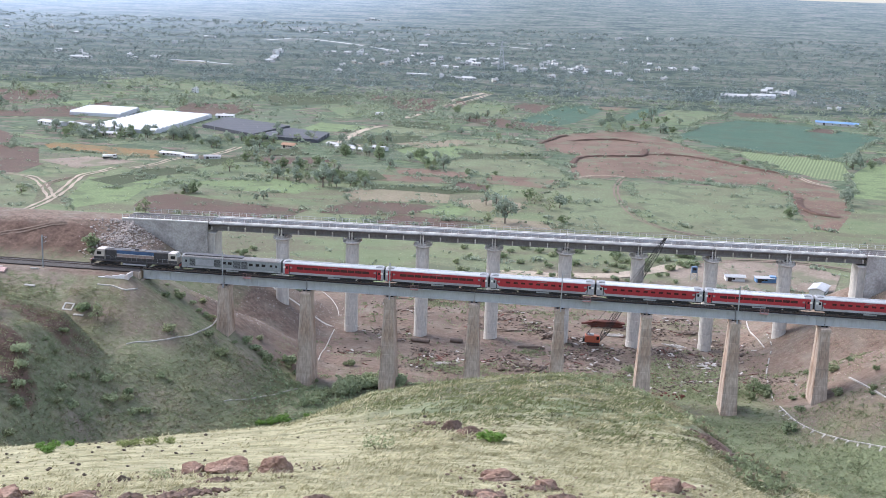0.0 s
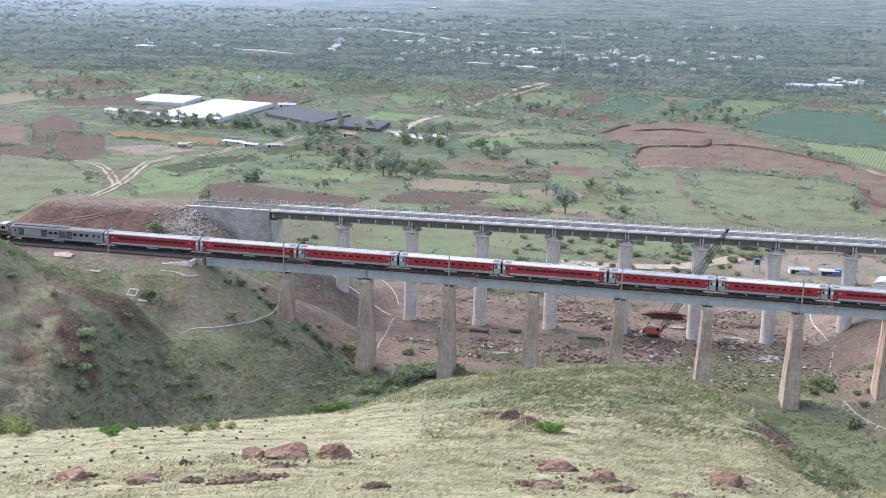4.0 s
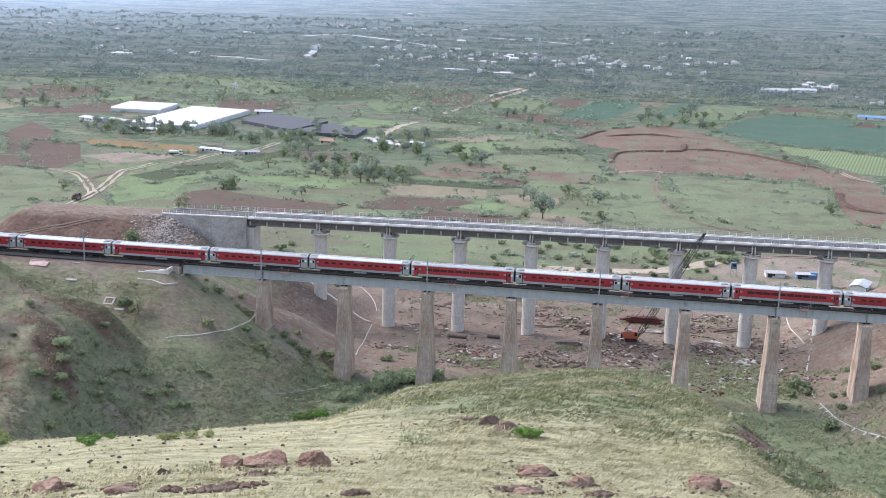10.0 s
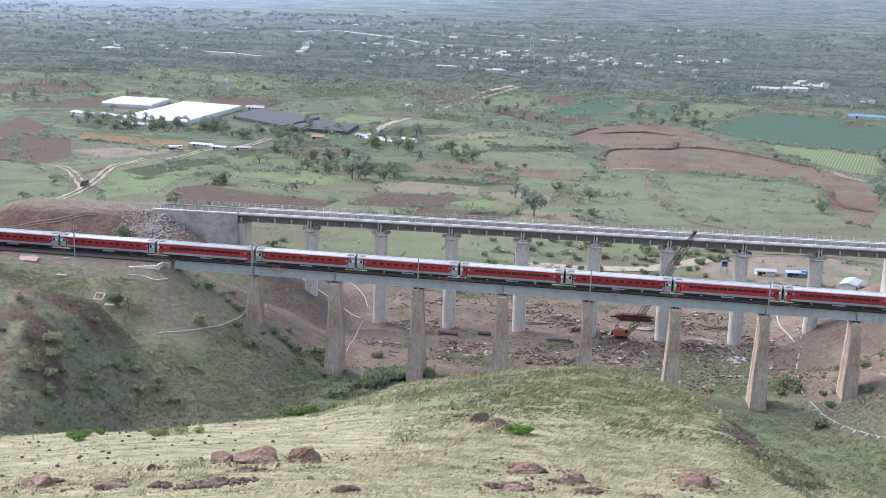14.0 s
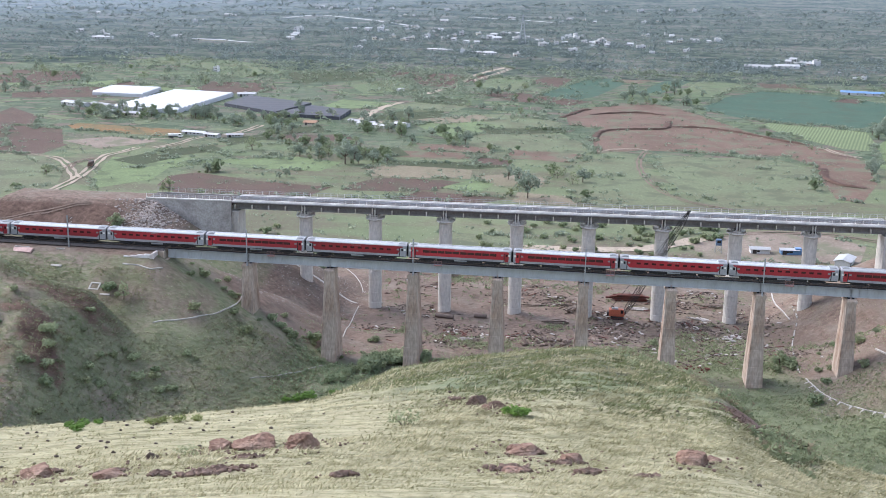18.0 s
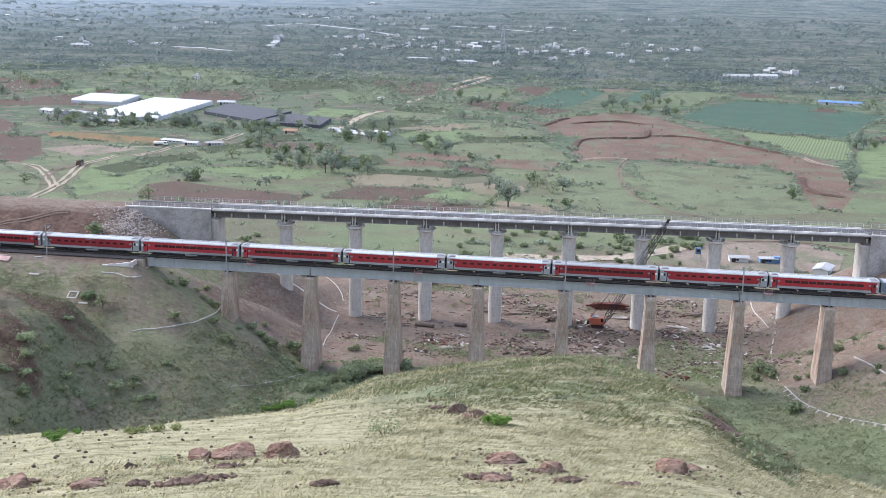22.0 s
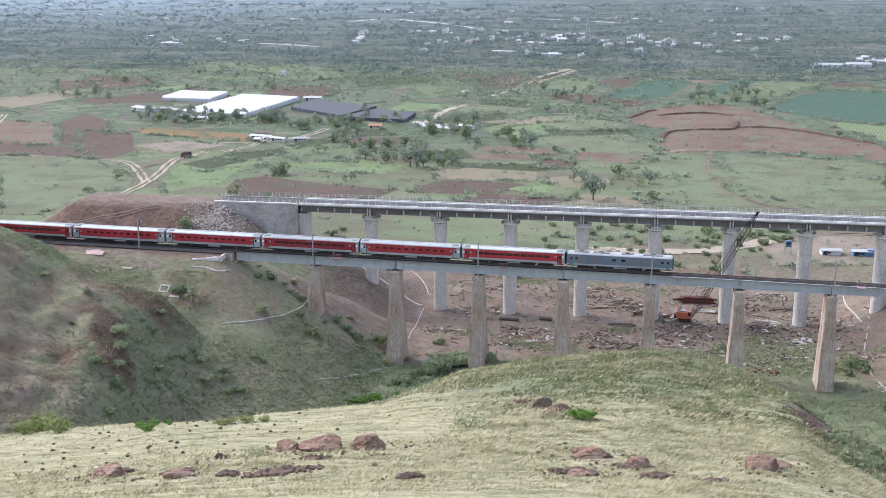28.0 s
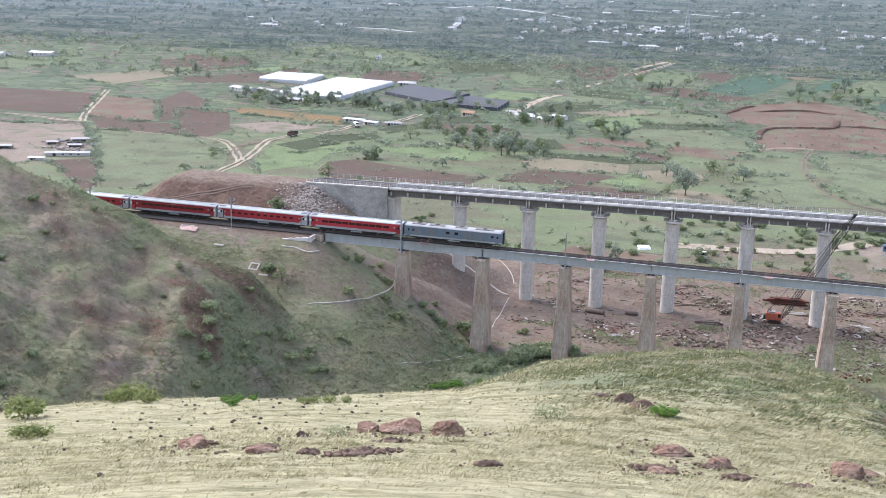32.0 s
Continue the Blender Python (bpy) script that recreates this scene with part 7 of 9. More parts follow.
for line in ([(-177, 330), (-139, 327), (-104, 342)], [(-103, 323), (-61, 322), (-26, 315)], [(-56, 325), (-32, 320)], [(-159, 320), (-112, 313)], [(-185, 353), (-113, 373)], [(-17, 460), (9, 464)], [(61, 393), (88, 385), (113, 370)], [(-39, 237), (5, 243), (34, 241)], [(-200, 271), (-168, 302)], [(28, 620), (94, 620)], [(-108, 645), (-59, 645)], [(-189, 571), (-163, 609)], [(-298, 447), (-252, 444), (-217, 472)], [(-333, 308), (-270, 210)], [(-82, 225), (-35, 225)], [(-284, 390), (-216, 377)], [(94, 609), (136, 537)], [(136, 537), (181, 509)], [(132, 461), (151, 418)], [(-17, 164), (8, 166)], [(8, 171), (39, 165)], [(46, 186), (69, 180)]):
    HEDGES.extend(zip(line, line[1:]))
build_hedges()


# ---- buildings of the plain ----
PLASTIC = mat("white_greenhouse_film", (0.50, 0.50, 0.50), 0.45, var=0.05, scale=0.3, tint=(0.42, 0.43, 0.44))
NET = mat("dark_shade_net", (0.068, 0.070, 0.078), 0.9, var=0.2, scale=0.3, tint=(0.092, 0.09, 0.092))
WALL_WHITE = mat("white_house_wall", (0.54, 0.53, 0.51), 0.85, var=0.08, scale=0.4, tint=(0.58, 0.55, 0.50), per_object=0.1)
WALL_CREAM = mat("cream_house_wall", (0.62, 0.56, 0.45), 0.85, var=0.08, scale=0.4, per_object=0.12)
SHEET = mat("pale_sheet_roof", (0.40, 0.40, 0.39), 0.55, 0.1, var=0.08, scale=0.5, tint=(0.33, 0.31, 0.29), per_object=0.1)
SHEET_GREY = mat("grey_sheet_roof", (0.34, 0.34, 0.34), 0.6, 0.1, var=0.12, scale=0.5, tint=(0.28, 0.24, 0.21))
BLUE = mat("blue_sheet", (0.13, 0.24, 0.40), 0.5, var=0.08, scale=0.4)
ORANGE_ROOF = mat("orange_tile_roof", (0.33, 0.20, 0.125), 0.8, var=0.15, scale=0.6)
WOOD = mat("weathered_timber", (0.165, 0.122, 0.094), 0.9, var=0.3, scale=2.0, tint=(0.26, 0.215, 0.175), per_object=0.25)
RUST = mat("rusty_steel", (0.135, 0.050, 0.036), 0.85, 0.2, var=0.3, scale=1.0, tint=(0.10, 0.045, 0.035))
ORANGE = mat("faded_orange_paint", (0.42, 0.115, 0.06), 0.65, var=0.2, scale=0.6, tint=(0.28, 0.09, 0.055))
STONE = mat("pale_rubble_stone", (0.33, 0.285, 0.25), 0.95, var=0.2, scale=1.0, tint=(0.22, 0.19, 0.17), per_object=0.3)
RUBBLE = mat("brown_rubble", (0.24, 0.19, 0.155), 0.95, var=0.3, scale=1.0, tint=(0.16, 0.12, 0.10), per_object=0.25)
BOARD = mat("pale_board", (0.40, 0.37, 0.33), 0.9, var=0.2, scale=1.0, tint=(0.28, 0.25, 0.22), per_object=0.2)
ROCK = mat("red_brown_rock", (0.205, 0.124, 0.088), 0.9, var=0.32, scale=1.6, tint=(0.31, 0.225, 0.170), tint_scale=1.4, tint_amount=0.8, bump=0.05, bump_scale=5)
ROCK_BROWN = mat("dark_brown_rock", (0.135, 0.090, 0.068), 0.95, var=0.3, scale=1.6, tint=(0.20, 0.145, 0.11), bump=0.04, bump_scale=6)
ROCK_DARK = mat("dark_rock", (0.085, 0.065, 0.050), 0.95, var=0.3, scale=2, bump=0.03)
MASONRY = mat("pale_drain_masonry", (0.40, 0.375, 0.335), 0.9, var=0.15, scale=1.0, tint=(0.33, 0.30, 0.255), per_object=0.12)
PINK = mat("reddish_concrete", (0.52, 0.36, 0.32), 0.9, var=0.15, scale=0.6)
TARP = mat("white_tarpaulin", (0.82, 0.82, 0.80), 0.6, var=0.05)


def polyhouse(x, y, e1, e2, n, label):
    """Joined barrel vaults of film that run along e1, side by side along e2."""
    E1, E2 = Vector((*e1, 0)), Vector((*e2, 0))
    z = ground(x + E1.x / 2 + E2.x / 2, y + E1.y / 2 + E2.y / 2)
    t = thing("greenhouse", label, "greenhouse", "greenhouses", pose(x, y, z))
    for k in range(n):
        a, w = E2 * (k / n), E2 / n
        vs, m = [], 9
        for end in (Vector((0, 0, 0)), E1):
            for j in range(m + 1):
                u = j / m
                vs.append(end + a + w * u + Vector((0, 0, 2.3 + 1.15 * math.sin(u * math.pi) ** 0.8)))
        s = Shape().add(vs, [(j, j + 1, m + 2 + j, m + 1 + j) for j in range(m)])
        part("vault", s, PLASTIC, t, smooth=True)
        for end, flip in ((Vector((0, 0, 0)), False), (E1, True)):
            ring = [end + a + w * (j / m) + Vector((0, 0, 2.3 + 1.15 * math.sin(j / m * math.pi) ** 0.8)) for j in range(m + 1)]
            ring = [end + a + Vector((0, 0, -0.5))] + ring + [end + a + w + Vector((0, 0, -0.5))]
            part("end_wall", Shape().add(ring, [tuple(range(len(ring)))]), PLASTIC, t)
    for a in (Vector((0, 0, 0)), E2):
        s = Shape().add([a + Vector((0, 0, -0.5)), a + E1 + Vector((0, 0, -0.5)), a + E1 + Vector((0, 0, 2.3)), a + Vector((0, 0, 2.3))], [(0, 1, 2, 3)])
        part("side_wall", s, PLASTIC, t)
    g = Shape()
    for k in range(1, n):
        p = E2 * (k / n) + Vector((0, 0, 2.32))
        g.tube(p, p + E1, 0.14, n=5)
    part("gutter", g, GREYPALE, t, "grey valley gutters")


def net_house(corners, label):
    cx, cy = sum(c[0] for c in corners) / 4, sum(c[1] for c in corners) / 4
    z = ground(cx, cy)
    t = thing("shade_net_house", label, "net house", "net houses", pose(cx, cy, z))
    P = [Vector((x - cx, y - cy, 0)) for x, y in corners]
    n = 8
    grid = [[(P[0] * (1 - u) + P[1] * u) * (1 - v) + (P[3] * (1 - u) + P[2] * u) * v for u in [i / n for i in range(n + 1)]] for v in [j / n for j in range(n + 1)]]
    s = Shape().add([p + Vector((0, 0, 2.2 + 0.12 * ((i + j) % 2))) for j, row in enumerate(grid) for i, p in enumerate(row)], [(j * (n + 1) + i, j * (n + 1) + i + 1, (j + 1) * (n + 1) + i + 1, (j + 1) * (n + 1) + i) for j in range(n) for i in range(n)])
    part("canopy", s, NET, t)
    k = Shape()
    for a, b in zip(P, P[1:] + P[:1]):
        k.add([a + Vector((0, 0, -0.3)), b + Vector((0, 0, -0.3)), b + Vector((0, 0, 2.2)), a + Vector((0, 0, 2.2))], [(0, 1, 2, 3)])
    part("side_net", k, NET, t)
    for row in grid[::2]:
        for p in row[::2]:
            part("post", Shape().tube(p + Vector((0, 0, -0.2)), p + Vector((0, 0, 2.3)), 0.07, n=5), STEEL, t)


polyhouse(-297, 489, (48, -10), (4, 108), 14, "large white film greenhouse with many joined vaults")
polyhouse(-346, 566, (40, -3), (-3, 46), 7, "smaller white film greenhouse beside the large one")
net_house([(-233.0, 527.1), (-186.3, 488.1), (-175.2, 544.4), (-230.5, 580.0)], "grey-violet shade net house beside the greenhouse")
net_house([(-184.8, 482.7), (-139.8, 474.1), (-140.5, 513.5), (-172.0, 531.0)], "dark blue-grey shade net house")



def shed(x, y, turn, w, d, h, roof, wall, label, rise=1.2, group="sheds", name="shed", openings=3):
    """A pitched sheet-roofed shed with door and windows."""
    h, rise = h * 0.7, rise * 0.7
    t = thing(name, label, "shed", group, spot(x, y, turn))
    part("wall", Shape().box(-w / 2, w / 2, -d / 2, d / 2, -0.5, h).extrude([(-d / 2, h), (d / 2, h), (0, h + rise)], -w / 2, w / 2), wall, t)
    o = 0.5
    r = Shape().add([(-w / 2 - o, -d / 2 - o, h - 0.1), (w / 2 + o, -d / 2 - o, h - 0.1), (w / 2 + o, 0, h + rise + 0.1), (-w / 2 - o, 0, h + rise + 0.1)], [(0, 1, 2, 3)])
    r.add([(-w / 2 - o, d / 2 + o, h - 0.1), (-w / 2 - o, 0, h + rise + 0.1), (w / 2 + o, 0, h + rise + 0.1), (w / 2 + o, d / 2 + o, h - 0.1)], [(0, 1, 2, 3)])
    r.add([(x_, y_, z_ - 0.09) for x_, y_, z_ in r.v], [(3, 2, 1, 0), (7, 6, 5, 4)])
    part("roof", r, roof, t)
    part("door", Shape().box(-w * 0.3 - 0.7, -w * 0.3 + 0.7, -d / 2 - 0.05, -d / 2 + 0.03, 0, min(2.2, h - 0.2)), SLEEPER, t)
    for k in range(openings):
        xx = -w * 0.1 + k * w * 0.18
        part("window", Shape().box(xx - 0.5, xx + 0.5, -d / 2 - 0.04, -d / 2 + 0.03, h * 0.4, h * 0.75), GLASS, t)
    return t


def house_proto(seed):
    rng = random.Random(seed)
    w, d, st = rng.uniform(6, 10), rng.uniform(6, 9), [1, 2, 1, 1, 1][seed % 5]
    h = 3.2 * st + 0.3
    t = thing("house", ["low white flat-roofed village house", "white two-storey village house", "pale village house with sheet roof", "cream village house with flat roof", "long white farm building"][seed % 5], "house", "village houses")
    wall = WALL_CREAM if seed % 5 == 3 else WALL_WHITE
    part("wall", Shape().box(-w / 2, w / 2, -d / 2, d / 2, -0.6, h), wall, t)
    if seed % 5 in (2, 4):
        r = Shape().add([(-w / 2 - .4, -d / 2 - .4, h), (w / 2 + .4, -d / 2 - .4, h), (w / 2 + .4, d / 2 + .4, h + 1.5), (-w / 2 - .4, d / 2 + .4, h + 1.5)], [(0, 1, 2, 3)])
        r.add([(x_, y_, z_ - 0.1) for x_, y_, z_ in r.v], [(3, 2, 1, 0)])
        r.box(-w / 2, w / 2, d / 2 - 0.2, d / 2, h, h + 1.35)
        part("roof", r, SHEET, t)
    else:
        r = Shape().box(-w / 2 - 0.15, w / 2 + 0.15, -d / 2 - 0.15, d / 2 + 0.15, h, h + 0.2)
        for a in (-d / 2 - 0.1, d / 2 - 0.1):
            r.box(-w / 2, w / 2, a, a + 0.2, h + 0.2, h + 0.9)
        r.box(w * 0.1, w * 0.35, -d * 0.1, d * 0.3, h + 0.2, h + 2.4)
        part("roof", r, WALL_WHITE, t)
    for lev in range(st):
        for k in range(3):
            xx = -w * 0.3 + k * w * 0.3
            part("window", Shape().box(xx - 0.55, xx + 0.55, -d / 2 - 0.05, -d / 2 + 0.03, 3.2 * lev + 1.0, 3.2 * lev + 2.2), GLASS, t)
    part("door", Shape().box(w * 0.38 - 0.5, w * 0.38 + 0.5, -d / 2 - 0.05, -d / 2 + 0.03, 0, 2.1), SLEEPER, t)
    return t


HOUSE_SPOTS = []
HOUSES = [house_proto(k) for k in range(5)]
_first = set()


def village(seed, *pts):
    rng = random.Random(seed)
    for x, y in pts:
        HOUSE_SPOTS.append((x, y))
        src = HOUSES[rng.randrange(5)]
        m = spot(x, y, rng.choice([-18, -8, 5, 14, 96]), -0.5 if y > 1300 else 0)
        if src in _first:
            ob = copy_thing(src, m)
        else:
            _first.add(src)
            ob = src
            ob.matrix_basis = m
        f = rng.uniform(0.65, 1.1) * (0.6 if y < 1000 else 1.0) * (1.0 + 0.0002 * max(0, y - 1200))
        ob.scale = (f * rng.uniform(0.75, 1.25), f, f * rng.uniform(0.8, 1.0))


village(0, (-673, 1262), (-691, 1315), (-645, 1284), (-615, 1228), (-608, 1190), (-558, 1239), (-544, 1220), (-529, 1245), (-529, 1260), (-624, 1605), (-633, 1666), (-649, 1850), (-647, 1877), (-394, 1339), (-402, 1395), (-421, 1485), (-382, 1303), (-321, 781), (-563, 2260), (-534, 2202), (-495, 2178), (-440, 2142), (-409, 2239), (-346, 1967), (-358, 1532), (-318, 1507))
village(1, (-297, 1488), (-272, 1307), (-255, 1346), (-275, 1594), (-259, 1550), (-261, 1604), (-231, 1293), (-222, 1312), (-258, 1122), (-205, 1323), (-221, 1526), (-183, 1337), (-175, 1399), (-146, 1283), (-131, 1280), (-131, 1399), (-122, 1435), (-106, 1491), (-111, 1357), (-85, 1373), (-56, 1339), (-45, 1272), (-72, 1410), (-28, 1306), (-17, 1474), (-4, 1425))
village(2, (8, 1353), (20, 1311), (31, 1330), (38, 1287), (-4, 1186), (95, 1548), (100, 1521), (132, 1603), (135, 1515), (140, 1409), (123, 1373), (161, 1421), (180, 1420), (195, 1455), (201, 1472), (68, 1304), (81, 1278), (135, 1224), (91, 1180), (191, 985), (203, 1004), (212, 1009), (214, 982), (232, 1063), (240, 1037), (252, 1058))
village(3, (259, 1046), (245, 1110), (265, 953), (268, 894), (274, 886), (-130, 1104), (-98, 1084), (-65, 1066), (-294, 2244), (-248, 1837), (47, 2371), (121, 2393), (193, 2457), (242, 2442), (2, 1994), (-38, 1904), (-131, 1987), (-138, 2004), (112, 1966), (139, 2005), (-1081, 1953), (-1018, 2010), (-887, 1831), (-1377, 2395), (-238, 599), (-131, 663))
village(4, (-538, 2229), (-477, 2202), (-562, 2208), (-349, 1492), (-346, 1533), (-321, 1518), (-308, 1566), (-288, 1494), (-265, 1547), (-265, 1605), (-255, 1575), (-260, 1287), (-224, 1286), (-179, 1376), (-168, 1430), (-167, 1329), (-128, 1360), (-124, 1390), (-104, 1495), (-111, 1459), (-56, 1346), (-42, 1281), (-49, 1339), (-22, 1398), (-15, 1446), (-6, 1480), (25, 1305), (40, 1305), (34, 1348), (-377, 1263), (-386, 1330), (-424, 1499), (-638, 1862), (-291, 2257), (-244, 1830), (-220, 1500), (-215, 1539), (-146, 1462), (-207, 1355), (2, 1458), (-17, 1299), (19, 1266), (-62, 2026), (-26, 2014), (-134, 2012), (-93, 1504), (-276, 1247), (-255, 1121), (-534, 2258), (-454, 2247), (-506, 2815), (-486, 2803), (-729, 2569), (21, 1927), (-325, 1985), (-344, 2015))
build_far_trees()

shed(-113, 449, -32, 24, 4.5, 2.4, SHEET, WALL_WHITE, "long low shed with pale sheet roof among trees", 1.0)
shed(-122, 461, -32, 22, 4, 2.4, SHEET_GREY, WALL_WHITE, "long low grey-roofed shed among trees", 0.9)
shed(-96, 453, -28, 9, 6, 3.2, SHEET, WALL_WHITE, "small white-roofed farm shed", 0.9)
shed(-152, 447, -8, 8, 5, 2.6, ORANGE_ROOF, WALL_CREAM, "shed with faded orange roof", 1.6)
shed(-236, 592, 6, 13, 8, 3.0, SHEET, WALL_WHITE, "white-roofed packing shed beside the fields", 1.2)
shed(-207, 390, -14, 14, 5, 2.4, SHEET, WALL_WHITE, "white-roofed shed along the orange strip", 0.8)
shed(-194, 382, -14, 9, 4, 2.6, SHEET, WALL_WHITE, "pale sheet-roofed hut by the lane", 0.8)
shed(-182, 386, 16, 9, 4, 2.2, SHEET_GREY, WALL_WHITE, "grey-roofed hut by the lane", 0.7)
shed(-330, 503, -30, 22, 9, 3.4, SHEET, WALL_WHITE, "white-roofed shed near the greenhouses", 1.0)
shed(-310, 500, -30, 18, 8, 3.2, SHEET_GREY, WALL_WHITE, "grey-roofed shed near the greenhouses", 1.0)
shed(-290, 470, -20, 16, 7, 3.0, SHEET_GREY, WALL_WHITE, "weathered shed under trees", 0.9)
shed(-272, 462, -20, 14, 7, 3.0, SHEET_GREY, WALL_CREAM, "weathered shed under trees", 0.9)
shed(242, 742, -14, 34, 10, 3.2, BLUE, WALL_WHITE, "long shed with bright blue roof and white walls", 1.4)
shed(190, 992, -4, 26, 12, 4.0, SHEET, WALL_WHITE, "broad white-roofed factory shed", 2.0)
shed(222, 1006, 4, 24, 12, 4.0, SHEET, WALL_WHITE, "white factory hall with sheet roof", 2.0)
shed(252, 1050, 0, 20, 12, 4.0, SHEET, WALL_CREAM, "pale factory hall with sheet roof", 2.0)
shed(-600, 1180, 4, 26, 9, 4.0, SHEET, WALL_WHITE, "long white farm shed far out on the plain", 1.4)
shed(-465, 1195, -12, 48, 5, 2.6, SHEET_GREY, WALL_CREAM, "long pale sheet-roofed farm row", 1.0)
shed(-160, 1130, -10, 30, 6, 2.6, SHEET, WALL_WHITE, "long white roadside shed", 1.0)
shed(-105, 1098, -8, 30, 6, 2.6, SHEET, WALL_WHITE, "long white roadside shed", 1.0)
shed(-640, 640, 2, 40, 18, 4.5, SHEET, WALL_WHITE, "broad white-roofed shed beyond the brown fields", 2.0)
shed(-600, 668, 2, 22, 14, 4.5, SHEET, WALL_WHITE, "white-roofed shed beyond the brown fields", 1.5)
shed(-293, 224, 23, 20, 4, 2.4, SHEET, WALL_WHITE, "long white-roofed shed at the edge of the dirt yard", 0.6)
shed(-331, 230, 20, 6, 4, 2.4, SHEET_GREY, GIRDER_DARK, "small grey-roofed hut in the dirt yard", 0.7)
shed(-299, 208, 15, 7, 3, 2.0, SHEET, WALL_WHITE, "low white hut on the dirt yard", 0.4, openings=1)
shed(-310, 262, 30, 8, 5, 2.6, SHEET_GREY, GIRDER_DARK, "unfinished grey building in the yard", 0.3)
shed(-303, 246, 24, 6, 4, 2.2, SHEET_GREY, GIRDER_DARK, "low white-walled hut in the yard", 0.4)
shed(-318, 250, 24, 5, 4, 2.2, SHEET_GREY, RUBBLE, "low grey-roofed hut in the yard", 0.4)
# the yard behind the new bridge
shed(81.3, 155.9, 3, 6.5, 4, 2.6, SHEET, WALL_WHITE, "open site hut with white sheet roof", 0.5, "site huts", "site_hut", 1)
shed(91.6, 156.2, 4, 6.0, 3.4, 2.6, SHEET, BLUE, "site hut with white roof and blue walls", 0.4, "site huts", "site_hut", 2)
shed(108.5, 144.5, 68, 9.5, 5, 3.0, SHEET, WALL_WHITE, "narrow site hut with corrugated white roof", 0.8, "site huts", "site_hut", 1)


def pylon(x, y, h):
    t = thing("power_pylon", "tall grey lattice power pylon far out on the plain", "pylon", m=spot(x, y, 12))
    legs, brace = Shape(), Shape()
    w = lambda z: 4.0 * (1 - z / h) ** 1.2 + 0.5
    n = 8
    for k in range(n):
        z0, z1 = h * k / n, h * (k + 1) / n
        c0 = [(sx * w(z0), sy * w(z0), z0) for sx, sy in ((-1, -1), (1, -1), (1, 1), (-1, 1))]
        c1 = [(sx * w(z1), sy * w(z1), z1) for sx, sy in ((-1, -1), (1, -1), (1, 1), (-1, 1))]
        for j in range(4):
            legs.bar(c0[j], c1[j], 0.3)
            brace.bar(c0[j], c1[(j + 1) % 4], 0.2).bar(c0[(j + 1) % 4], c1[j], 0.2)
    part("tower_legs", legs, STEEL, t)
    part("lattice", brace, STEEL, t)
    for z in (0.68, 0.8, 0.92):
        part("cross_arm", Shape().bar((-6, 0, h * z), (6, 0, h * z), 0.3).bar((-6, 0, h * z), (0, 0, h * (z + 0.05)), 0.2).bar((6, 0, h * z), (0, 0, h * (z + 0.05)), 0.2), STEEL, t)


pylon(-73, 1305, 38)


# ---- building site between the bridges ----
CRANE = (29.4, 57.0)


